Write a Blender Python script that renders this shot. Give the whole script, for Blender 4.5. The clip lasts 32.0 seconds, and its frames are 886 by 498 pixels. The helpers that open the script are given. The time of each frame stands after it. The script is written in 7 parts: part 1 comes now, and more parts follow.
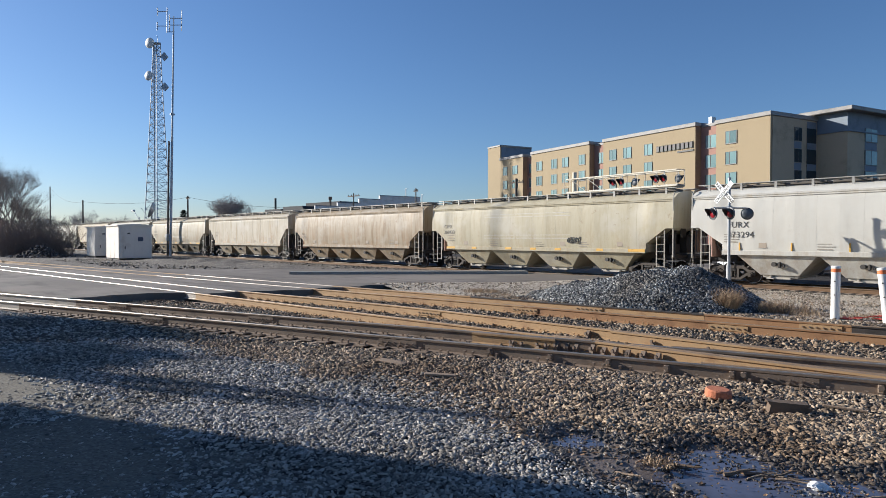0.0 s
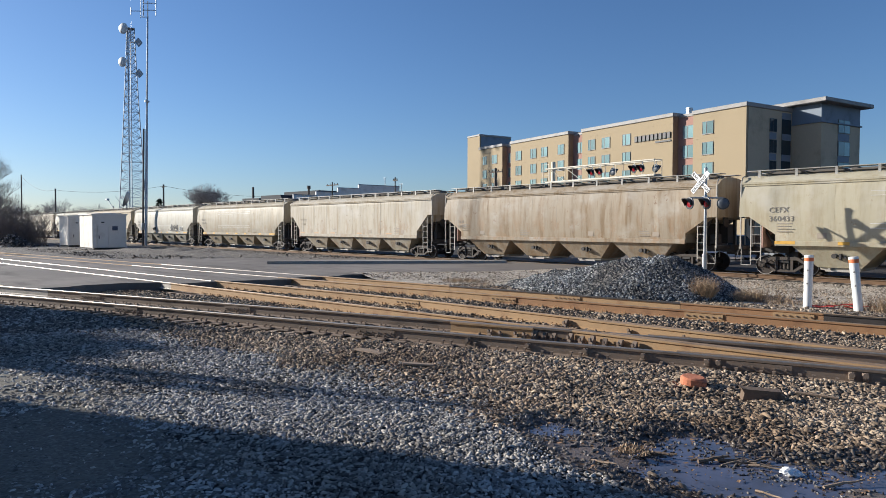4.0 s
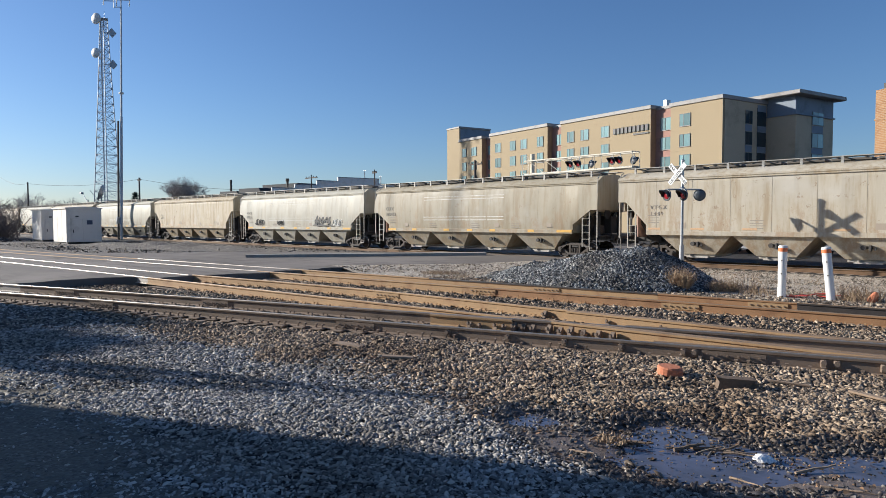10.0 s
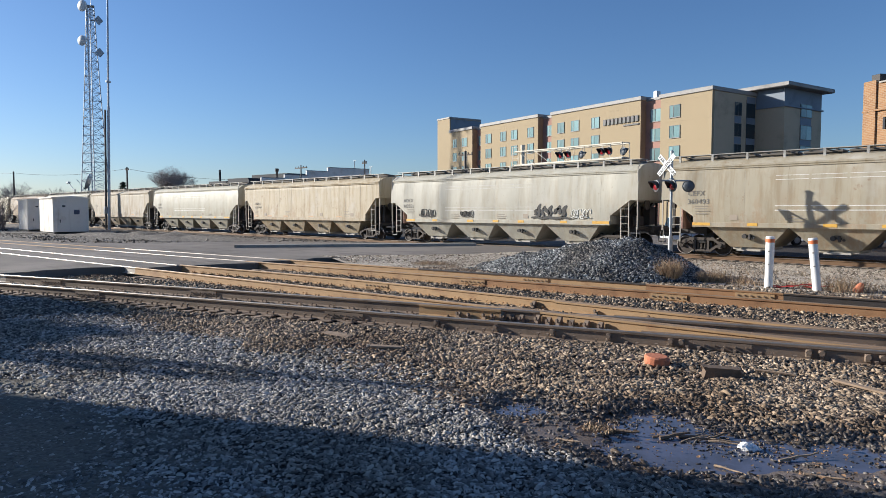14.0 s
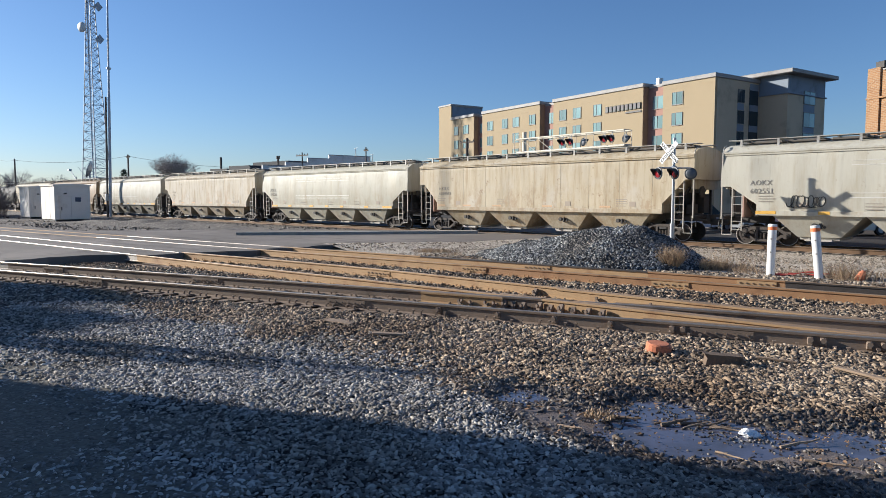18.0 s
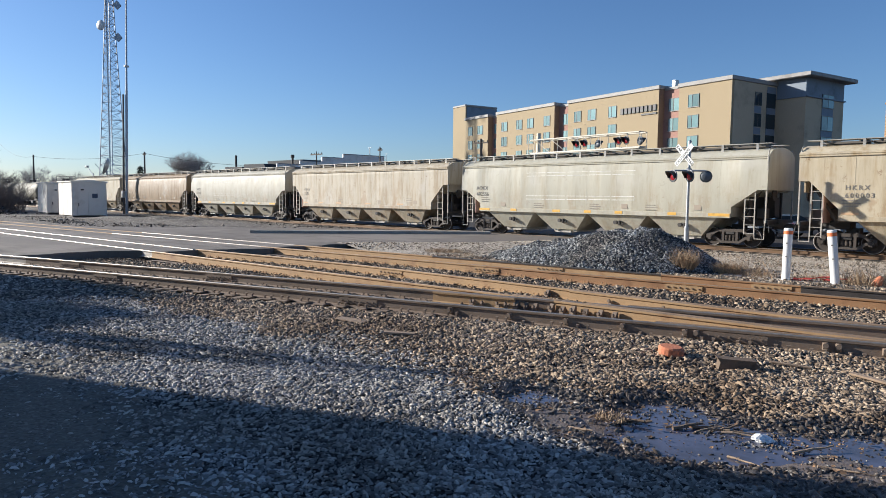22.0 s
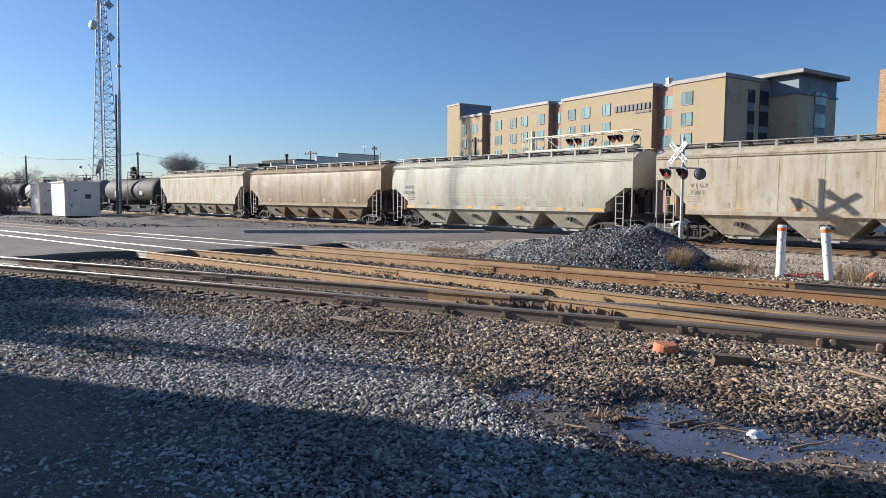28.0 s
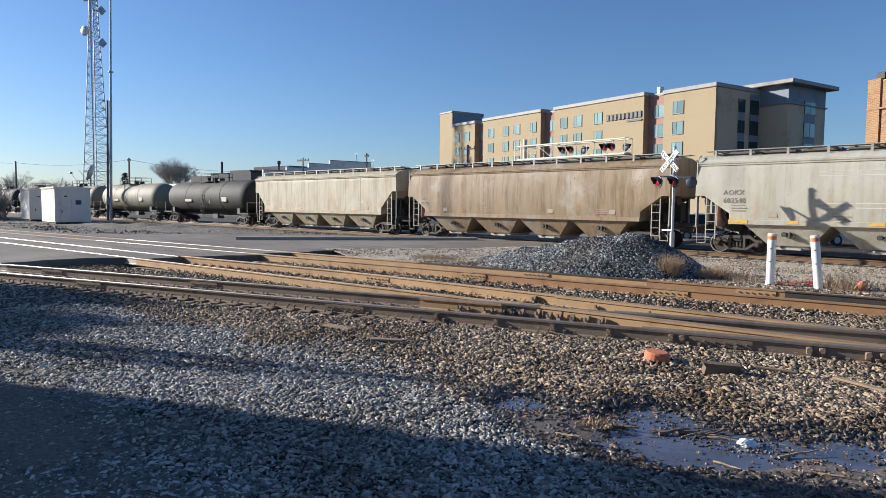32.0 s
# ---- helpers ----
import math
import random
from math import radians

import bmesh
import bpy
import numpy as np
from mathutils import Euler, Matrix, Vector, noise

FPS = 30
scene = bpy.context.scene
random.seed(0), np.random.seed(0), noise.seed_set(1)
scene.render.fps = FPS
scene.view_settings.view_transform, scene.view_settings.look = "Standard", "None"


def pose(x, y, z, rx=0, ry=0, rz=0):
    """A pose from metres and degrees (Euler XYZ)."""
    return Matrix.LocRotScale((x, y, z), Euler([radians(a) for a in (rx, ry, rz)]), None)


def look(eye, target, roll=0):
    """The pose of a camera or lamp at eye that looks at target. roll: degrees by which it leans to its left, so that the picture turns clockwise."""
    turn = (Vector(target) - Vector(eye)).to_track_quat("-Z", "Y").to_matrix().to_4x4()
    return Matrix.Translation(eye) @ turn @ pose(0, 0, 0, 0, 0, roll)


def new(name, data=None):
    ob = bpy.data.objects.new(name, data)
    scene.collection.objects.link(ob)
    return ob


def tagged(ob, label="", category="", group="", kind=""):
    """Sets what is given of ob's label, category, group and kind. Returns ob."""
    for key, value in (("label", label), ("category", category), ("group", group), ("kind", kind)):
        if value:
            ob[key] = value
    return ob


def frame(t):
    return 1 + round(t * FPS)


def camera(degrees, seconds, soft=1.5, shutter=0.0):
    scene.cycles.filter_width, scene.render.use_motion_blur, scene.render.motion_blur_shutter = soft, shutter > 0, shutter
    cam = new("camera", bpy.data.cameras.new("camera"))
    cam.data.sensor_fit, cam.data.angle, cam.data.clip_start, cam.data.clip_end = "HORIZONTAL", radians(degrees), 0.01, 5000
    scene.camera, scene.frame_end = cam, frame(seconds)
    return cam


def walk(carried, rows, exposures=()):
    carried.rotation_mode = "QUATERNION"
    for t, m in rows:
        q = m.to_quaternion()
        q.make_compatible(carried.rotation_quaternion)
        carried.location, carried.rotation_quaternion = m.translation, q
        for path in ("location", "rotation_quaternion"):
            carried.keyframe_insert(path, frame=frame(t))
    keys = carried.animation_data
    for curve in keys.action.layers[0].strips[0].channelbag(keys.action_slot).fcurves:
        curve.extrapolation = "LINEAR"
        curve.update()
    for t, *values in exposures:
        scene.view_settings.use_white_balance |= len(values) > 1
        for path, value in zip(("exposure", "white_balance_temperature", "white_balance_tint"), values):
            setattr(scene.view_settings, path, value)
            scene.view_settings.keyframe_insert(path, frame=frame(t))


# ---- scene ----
cam = camera(66.75, 32.0, soft=0.6)
PATH = [
    (0, pose(0.005, -0.089, 2.184, 89.076, -0.066, 48.654)), (0.5, pose(-0.002, -0.083, 2.18, 88.789, -0.028, 48.259)),
    (1, pose(-0.008, -0.074, 2.175, 88.651, 0.038, 47.875)), (1.5, pose(-0.002, -0.076, 2.177, 88.598, 0.056, 47.55)),
    (2, pose(-0.001, -0.062, 2.187, 88.593, 0.057, 47.318)), (2.5, pose(0.001, -0.051, 2.18, 88.579, 0.015, 47.168)),
    (3, pose(-0.003, -0.047, 2.182, 88.468, -0.041, 47.05)), (3.5, pose(-0.014, -0.04, 2.181, 88.309, -0.08, 46.963)),
    (5.5, pose(-0.014, -0.04, 2.173, 87.927, -0.186, 46.784)), (6, pose(-0.009, -0.039, 2.172, 87.858, -0.183, 46.663)),
    (6.5, pose(-0.016, -0.022, 2.167, 87.809, -0.182, 46.531)), (7, pose(-0.006, -0.037, 2.171, 87.846, -0.16, 46.377)),
    (7.5, pose(-0.009, -0.026, 2.173, 87.891, -0.146, 46.28)), (8, pose(-0.011, -0.02, 2.172, 87.929, -0.096, 46.159)),
    (8.5, pose(-0.006, -0.022, 2.177, 87.877, -0.04, 45.99)), (9, pose(-0.011, -0.014, 2.17, 87.782, 0.018, 45.771)),
    (9.5, pose(-0.009, -0.017, 2.173, 87.625, 0.103, 45.52)), (10, pose(-0.001, -0.021, 2.178, 87.538, 0.147, 45.217)),
    (10.5, pose(-0.004, -0.01, 2.177, 87.548, 0.144, 44.972)), (11, pose(-0.002, -0.01, 2.172, 87.641, 0.117, 44.783)),
    (11.5, pose(0.003, -0.01, 2.177, 87.647, 0.096, 44.711)), (12, pose(0, -0.009, 2.173, 87.613, 0.025, 44.717)),
    (12.5, pose(0.006, -0.009, 2.173, 87.468, -0.002, 44.75)), (13, pose(0, 0, 2.17, 87.258, -0, 44.7)),
    (13.5, pose(0.006, -0.004, 2.168, 87.004, 0.02, 44.592)), (14, pose(0.008, 0.008, 2.163, 86.753, 0.005, 44.397)),
    (14.5, pose(-0.007, 0.005, 2.161, 86.474, -0.027, 44.149)), (16.5, pose(-0.004, 0.006, 2.155, 85.876, 0.075, 44.361)),
    (17, pose(-0.005, 0.012, 2.149, 85.732, 0.035, 44.468)), (17.5, pose(-0.003, 0.001, 2.153, 85.665, -0.01, 44.51)),
    (18, pose(-0.002, 0.004, 2.156, 85.706, -0.013, 44.516)), (18.5, pose(0.007, -0.002, 2.159, 85.826, -0.055, 44.527)),
    (19, pose(0.007, 0.001, 2.154, 85.902, -0.03, 44.54)), (19.5, pose(0.004, 0.02, 2.147, 85.81, -0.047, 44.552)),
    (20, pose(0.01, 0.007, 2.147, 85.573, -0.142, 44.596)), (20.5, pose(0.015, 0.016, 2.139, 85.362, -0.196, 44.776)),
    (21, pose(0.014, 0.016, 2.141, 85.268, -0.346, 45.02)), (21.5, pose(0.007, -0.002, 2.146, 85.42, -0.556, 45.339)),
    (22, pose(0.002, 0.005, 2.151, 85.728, -0.648, 45.644)), (22.5, pose(-0.003, -0.021, 2.151, 86.017, -0.631, 45.841)),
    (23, pose(-0.004, -0.01, 2.151, 86.207, -0.524, 45.948)), (23.5, pose(0.002, -0.006, 2.149, 86.275, -0.368, 45.946)),
    (24, pose(0.001, -0.001, 2.155, 86.184, -0.274, 45.95)), (24.5, pose(-0.007, 0.001, 2.151, 86.098, -0.307, 45.975)),
    (25, pose(-0.008, -0.001, 2.15, 85.991, -0.422, 46.024)), (25.5, pose(-0.011, -0.003, 2.153, 85.862, -0.499, 46.062)),
    (27.5, pose(-0.01, 0.014, 2.144, 85.637, -0.373, 45.437)), (28, pose(-0.006, 0.014, 2.145, 85.63, -0.349, 45.19)),
    (28.5, pose(0, 0.014, 2.149, 85.619, -0.355, 44.922)), (29, pose(-0.006, 0.025, 2.149, 85.592, -0.319, 44.697)),
    (29.5, pose(-0.012, 0.016, 2.145, 85.587, -0.287, 44.468)), (30, pose(-0.009, 0.032, 2.146, 85.61, -0.319, 44.329)),
    (30.5, pose(-0.005, 0.036, 2.15, 85.734, -0.343, 44.271)), (31, pose(0.001, 0.014, 2.159, 85.848, -0.414, 44.25)),
    (31.5, pose(0.005, 0.029, 2.15, 86.073, -0.458, 44.348)), (32, pose(-0.002, 0.02, 2.152, 86.256, -0.569, 44.543)),
]
walk(cam, PATH, [(0.0, 0.76, 5250, 13), (14.0, 0.82, 5250, 13), (18.0, 0.87, 5250, 13), (32.0, 0.91, 5250, 13)])

SUN_FROM = Vector((-0.9, -0.435, 0.0)).normalized()
SUN_UP = radians(18.6)
world = bpy.data.worlds.new("sky")
scene.world = world
world.use_nodes = True
wn = world.node_tree.nodes
sky = wn.new("ShaderNodeTexSky")
sky.sky_type = "NISHITA"
sky.sun_disc = False
sky.sun_elevation = SUN_UP
sky.sun_rotation = math.atan2(SUN_FROM.x, SUN_FROM.y)
sky.altitude, sky.air_density, sky.dust_density, sky.ozone_density = 200, 1.0, 0.5, 3.1
wn["Background"].inputs["Strength"].default_value = 0.056
world.node_tree.links.new(sky.outputs[0], wn["Background"].inputs["Color"])
sun_data = bpy.data.lights.new("sun", "SUN")
sun_data.energy, sun_data.angle, sun_data.color = 5.0, radians(0.53), (1.0, 0.84, 0.6)
sun = new("sun", sun_data)
sun.matrix_world = look(SUN_FROM * math.cos(SUN_UP) * 50 + Vector((0, 0, math.sin(SUN_UP) * 50)), (0, 0, 0))
# ---- materials ----
def nodes_of(name):
    m = bpy.data.materials.new(name)
    m.use_nodes = True
    nt = m.node_tree
    return m, nt, nt.nodes["Principled BSDF"]


def put(nt, kind, **values):
    n = nt.nodes.new(kind)
    for key, value in values.items():
        n.inputs[key.replace("_", " ")].default_value = value
    return n


def mix(nt, a, b, fac, blend="MIX"):
    n = nt.nodes.new("ShaderNodeMix")
    n.data_type, n.blend_type = "RGBA", blend
    for slot, value in ((6, a), (7, b), (0, fac)):
        if hasattr(value, "links"):
            nt.links.new(value, n.inputs[slot])
        else:
            n.inputs[slot].default_value = value
    return n.outputs[2]


def ramp(nt, src, lo, hi, smooth=True):
    n = nt.nodes.new("ShaderNodeMapRange")
    n.interpolation_type = "SMOOTHSTEP" if smooth else "LINEAR"
    nt.links.new(src, n.inputs[0])
    n.inputs[1].default_value, n.inputs[2].default_value = lo, hi
    return n.outputs[0]


def coords(nt, scale=(1, 1, 1), world_space=False):
    mp = nt.nodes.new("ShaderNodeMapping")
    mp.inputs["Scale"].default_value = scale
    if world_space:
        src = nt.nodes.new("ShaderNodeNewGeometry").outputs["Position"]
    else:
        src = nt.nodes.new("ShaderNodeTexCoord").outputs["Object"]
    nt.links.new(src, mp.inputs[0])
    return mp.outputs[0]


def noise_tex(nt, vec, scale, detail=5, rough=0.6):
    n = put(nt, "ShaderNodeTexNoise", Scale=scale, Detail=detail, Roughness=rough)
    nt.links.new(vec, n.inputs["Vector"])
    return n.outputs[0]


def rgb(c):
    return (c[0], c[1], c[2], 1)


def surface(name, base, dark=None, light=None, rough=0.7, metal=0.0, big=0.7, fine=18, bump=0.2, stretch=(1, 1, 1),
            world_space=False, per_object=0.0, per_island=0.0, depth=0.01):
    """Base colour with broad stains, fine grain, relief and, where asked, a change from piece to piece."""
    m, nt, p = nodes_of(name)
    dark = dark or tuple(c * 0.6 for c in base)
    light = light or tuple(min(1, c * 1.25) for c in base)
    v = coords(nt, stretch, world_space)
    broad, grain = noise_tex(nt, v, big), noise_tex(nt, v, fine, 6, 0.7)
    col = mix(nt, rgb(base), rgb(dark), ramp(nt, broad, 0.48, 0.75))
    col = mix(nt, col, rgb(light), ramp(nt, grain, 0.5, 0.8))
    for amount, kind, out in ((per_object, "ShaderNodeObjectInfo", "Random"), (per_island, "ShaderNodeNewGeometry", "Random Per Island")):
        if amount:
            r = nt.nodes.new(kind).outputs[out]
            g = nt.nodes.new("ShaderNodeMapRange")
            nt.links.new(r, g.inputs[0])
            g.inputs[3].default_value, g.inputs[4].default_value = 1 - amount, 1 + amount
            hsv = nt.nodes.new("ShaderNodeHueSaturation")
            nt.links.new(g.outputs[0], hsv.inputs["Value"])
            nt.links.new(col, hsv.inputs["Color"])
            col = hsv.outputs[0]
    nt.links.new(col, p.inputs["Base Color"])
    p.inputs["Metallic"].default_value = metal
    rr = nt.nodes.new("ShaderNodeMapRange")
    nt.links.new(grain, rr.inputs[0])
    rr.inputs[3].default_value, rr.inputs[4].default_value = max(0.03, rough - 0.12), min(1, rough + 0.12)
    nt.links.new(rr.outputs[0], p.inputs["Roughness"])
    if bump:
        b = put(nt, "ShaderNodeBump", Strength=bump, Distance=depth)
        nt.links.new(grain, b.inputs["Height"])
        nt.links.new(b.outputs[0], p.inputs["Normal"])
    return m


def car_paint(name, dirt=1.0):
    """Weathered paint of a freight wagon: the wagon's own colour, rain streaks, grime along the sill and rust spots."""
    m, nt, p = nodes_of(name)
    info = nt.nodes.new("ShaderNodeObjectInfo")
    off = nt.nodes.new("ShaderNodeVectorMath")
    off.operation = "SCALE"
    nt.links.new(info.outputs["Random"], off.inputs[3])
    off.inputs[0].default_value = (37, 11, 23)
    tc = nt.nodes.new("ShaderNodeTexCoord")
    add = nt.nodes.new("ShaderNodeVectorMath")
    nt.links.new(tc.outputs["Object"], add.inputs[0])
    nt.links.new(off.outputs[0], add.inputs[1])
    streak_map = put(nt, "ShaderNodeMapping", Scale=(1.0, 1.0, 0.10))
    nt.links.new(add.outputs[0], streak_map.inputs[0])
    streaks = noise_tex(nt, streak_map.outputs[0], 3.2, 6, 0.65)
    thin = noise_tex(nt, streak_map.outputs[0], 11, 4, 0.6)
    broad = noise_tex(nt, add.outputs[0], 0.45, 4)
    grain = noise_tex(nt, add.outputs[0], 9, 6, 0.7)
    base, soil = info.outputs["Color"], info.outputs["Alpha"]

    def soiled(src, lo, hi, most=1.0):
        n = nt.nodes.new("ShaderNodeMath")
        n.operation = "MULTIPLY"
        nt.links.new(ramp(nt, src, lo, hi), n.inputs[0])
        nt.links.new(soil, n.inputs[1])
        k = nt.nodes.new("ShaderNodeMath")
        k.operation = "MULTIPLY"
        nt.links.new(n.outputs[0], k.inputs[0])
        k.inputs[1].default_value = most
        return k.outputs[0]
    grime = mix(nt, base, (0.66, 0.55, 0.41, 1), 1.0, "MULTIPLY")
    col = mix(nt, base, grime, soiled(streaks, 0.42, 0.7))
    col = mix(nt, col, (0.3, 0.23, 0.15, 1), soiled(thin, 0.56, 0.8, 0.8))
    pale = mix(nt, base, (0.55, 0.53, 0.48, 1), 0.45)
    col = mix(nt, col, pale, ramp(nt, broad, 0.5, 0.75))
    sep = nt.nodes.new("ShaderNodeSeparateXYZ")
    nt.links.new(tc.outputs["Object"], sep.inputs[0])
    low = nt.nodes.new("ShaderNodeMath")
    low.operation = "MULTIPLY"
    nt.links.new(ramp(nt, sep.outputs[2], 1.9, 0.7), low.inputs[0])
    nt.links.new(soiled(grain, 0.4, 0.75, 0.55), low.inputs[1])
    col = mix(nt, col, (0.23, 0.16, 0.1, 1), low.outputs[0])
    spots = noise_tex(nt, add.outputs[0], 2.6, 8, 0.75)
    col = mix(nt, col, (0.20, 0.11, 0.055, 1), soiled(spots, 0.6, 0.68, 0.85))
    smudge_map = put(nt, "ShaderNodeMapping", Scale=(1.0, 1.0, 0.45))
    nt.links.new(add.outputs[0], smudge_map.inputs[0])
    smudge = nt.nodes.new("ShaderNodeMath")
    smudge.operation = "MULTIPLY"
    nt.links.new(ramp(nt, sep.outputs[2], 3.2, 1.7), smudge.inputs[0])
    nt.links.new(soiled(noise_tex(nt, smudge_map.outputs[0], 1.7, 8, 0.78), 0.49, 0.6, 0.75), smudge.inputs[1])
    col = mix(nt, col, (0.33, 0.22, 0.125, 1), smudge.outputs[0])
    scuff = noise_tex(nt, add.outputs[0], 1.3, 7, 0.7)
    col = mix(nt, col, (0.62, 0.6, 0.55, 1), ramp(nt, scuff, 0.66, 0.86))
    if dirt < 1:
        col = mix(nt, base, col, dirt)
    nt.links.new(col, p.inputs["Base Color"])
    p.inputs["Roughness"].default_value = 0.58
    p.inputs["Specular IOR Level"].default_value = 0.3
    wav = noise_tex(nt, streak_map.outputs[0], 0.9, 2)
    dent = noise_tex(nt, add.outputs[0], 0.8, 3, 0.5)
    across = nt.nodes.new("ShaderNodeSeparateXYZ")
    nt.links.new(tc.outputs["Object"], across.inputs[0])
    wave = nt.nodes.new("ShaderNodeMath")
    wave.operation = "MULTIPLY"
    nt.links.new(across.outputs[0], wave.inputs[0])
    wave.inputs[1].default_value = math.pi / 1.72
    bulge = nt.nodes.new("ShaderNodeMath")
    bulge.operation = "COSINE"
    nt.links.new(wave.outputs[0], bulge.inputs[0])
    swell = nt.nodes.new("ShaderNodeMath")
    swell.operation = "ABSOLUTE"
    nt.links.new(bulge.outputs[0], swell.inputs[0])
    soft = nt.nodes.new("ShaderNodeMath")
    soft.operation = "MULTIPLY_ADD"
    nt.links.new(swell.outputs[0], soft.inputs[0])
    soft.inputs[1].default_value = -0.3
    nt.links.new(dent, soft.inputs[2])
    both = nt.nodes.new("ShaderNodeMath")
    nt.links.new(wav, both.inputs[0])
    nt.links.new(soft.outputs[0], both.inputs[1])
    b = put(nt, "ShaderNodeBump", Strength=0.5, Distance=0.06)
    nt.links.new(both.outputs[0], b.inputs["Height"])
    nt.links.new(b.outputs[0], p.inputs["Normal"])
    return m


def plain(name, c, rough=0.5, metal=0.0, emit=0.0, glass=False):
    m, nt, p = nodes_of(name)
    p.inputs["Base Color"].default_value = rgb(c)
    p.inputs["Roughness"].default_value = rough
    p.inputs["Metallic"].default_value = metal
    if emit:
        p.inputs["Emission Color"].default_value = rgb(c)
        p.inputs["Emission Strength"].default_value = emit
    if glass:
        p.inputs["Transmission Weight"].default_value = 1.0
    return m


def stone_mat(name, a, b, c, rough=0.85, soil=(0.62, 0.56, 0.5), grey=1.0):
    """Crushed stone: every stone takes its own tone between three."""
    m, nt, p = nodes_of(name)
    r = nt.nodes.new("ShaderNodeNewGeometry").outputs["Random Per Island"]
    cr = nt.nodes.new("ShaderNodeValToRGB")
    cr.color_ramp.elements[0].color, cr.color_ramp.elements[1].color = rgb(a), rgb(c)
    cr.color_ramp.elements.new(0.5).color = rgb(b)
    nt.links.new(r, cr.inputs[0])
    v = coords(nt)
    grain = noise_tex(nt, v, 60, 4, 0.7)
    broad = noise_tex(nt, v, 0.5, 4)
    col = mix(nt, cr.outputs[0], (0.5, 0.48, 0.45, 1), ramp(nt, grain, 0.55, 0.55 + 0.45 / grey))
    dirt = mix(nt, col, rgb(soil), 1.0, "MULTIPLY")
    col = mix(nt, col, dirt, ramp(nt, broad, 0.42, 0.62))
    nt.links.new(col, p.inputs["Base Color"])
    p.inputs["Roughness"].default_value = rough
    bp = put(nt, "ShaderNodeBump", Strength=0.4, Distance=0.01)
    nt.links.new(grain, bp.inputs["Height"])
    nt.links.new(bp.outputs[0], p.inputs["Normal"])
    return m


def gravel_mat(name, a, b, c, cell, soil, depth=0.02):
    """Small crushed stone pressed into soil: every stone its own tone, dark joints, patches of bare dirt."""
    m, nt, p = nodes_of(name)
    v = coords(nt, (1, 1, 1), True)
    warp = noise_tex(nt, v, 0.6 / cell, 2)
    vo = put(nt, "ShaderNodeTexVoronoi", Scale=1.0 / cell, Randomness=1.0)
    shifted = nt.nodes.new("ShaderNodeVectorMath")
    shifted.operation = "MULTIPLY_ADD"
    nt.links.new(warp, shifted.inputs[0])
    shifted.inputs[1].default_value = (cell, cell * 0.7, cell)
    nt.links.new(v, shifted.inputs[2])
    nt.links.new(shifted.outputs[0], vo.inputs["Vector"])
    tone = nt.nodes.new("ShaderNodeSeparateColor")
    nt.links.new(vo.outputs["Color"], tone.inputs[0])
    cr = nt.nodes.new("ShaderNodeValToRGB")
    cr.color_ramp.elements[0].color, cr.color_ramp.elements[1].color = rgb(a), rgb(c)
    cr.color_ramp.elements.new(0.55).color = rgb(b)
    nt.links.new(tone.outputs[0], cr.inputs[0])
    grain, broad = noise_tex(nt, v, 45, 4, 0.7), noise_tex(nt, v, 0.7, 6, 0.65)
    edge = ramp(nt, vo.outputs["Distance"], 0.42, 0.75)
    col = mix(nt, cr.outputs[0], rgb(soil), edge)
    col = mix(nt, col, rgb(soil), ramp(nt, broad, 0.5, 0.72))
    col = mix(nt, col, rgb(tuple(0.5 * (x + y) for x, y in zip(b, c))), ramp(nt, grain, 0.62, 1.0))
    nt.links.new(col, p.inputs["Base Color"])
    p.inputs["Roughness"].default_value = 0.95
    bp = put(nt, "ShaderNodeBump", Strength=0.9, Distance=depth)
    bp.invert = True
    nt.links.new(vo.outputs["Distance"], bp.inputs["Height"])
    nt.links.new(bp.outputs[0], p.inputs["Normal"])
    return m


def asphalt_mat():
    """Old asphalt: fine aggregate, pale worn patches, dark oil and dirt drawn out along the road."""
    m, nt, p = nodes_of("worn_asphalt")
    v = coords(nt, (1, 1, 1), True)
    mp = put(nt, "ShaderNodeMapping", Scale=(0.25, 1.0, 1.0), Rotation=(0, 0, radians(-28)))
    nt.links.new(v, mp.inputs[0])
    patch, streak = noise_tex(nt, v, 0.16, 5), noise_tex(nt, mp.outputs[0], 0.9, 5)
    grain, grit = noise_tex(nt, v, 35, 6, 0.7), noise_tex(nt, v, 3.5, 8, 0.75)
    col = mix(nt, (0.165, 0.145, 0.126, 1), (0.23, 0.203, 0.176, 1), ramp(nt, patch, 0.42, 0.62))
    col = mix(nt, col, (0.1, 0.087, 0.075, 1), ramp(nt, streak, 0.5, 0.72))
    col = mix(nt, col, (0.26, 0.22, 0.172, 1), ramp(nt, grit, 0.58, 0.8))
    col = mix(nt, col, (0.25, 0.226, 0.2, 1), ramp(nt, grain, 0.56, 0.9))
    nt.links.new(col, p.inputs["Base Color"])
    p.inputs["Roughness"].default_value = 0.9
    p.inputs["Specular IOR Level"].default_value = 0.3
    b = put(nt, "ShaderNodeBump", Strength=0.35, Distance=0.012)
    nt.links.new(grain, b.inputs["Height"])
    nt.links.new(b.outputs[0], p.inputs["Normal"])
    return m


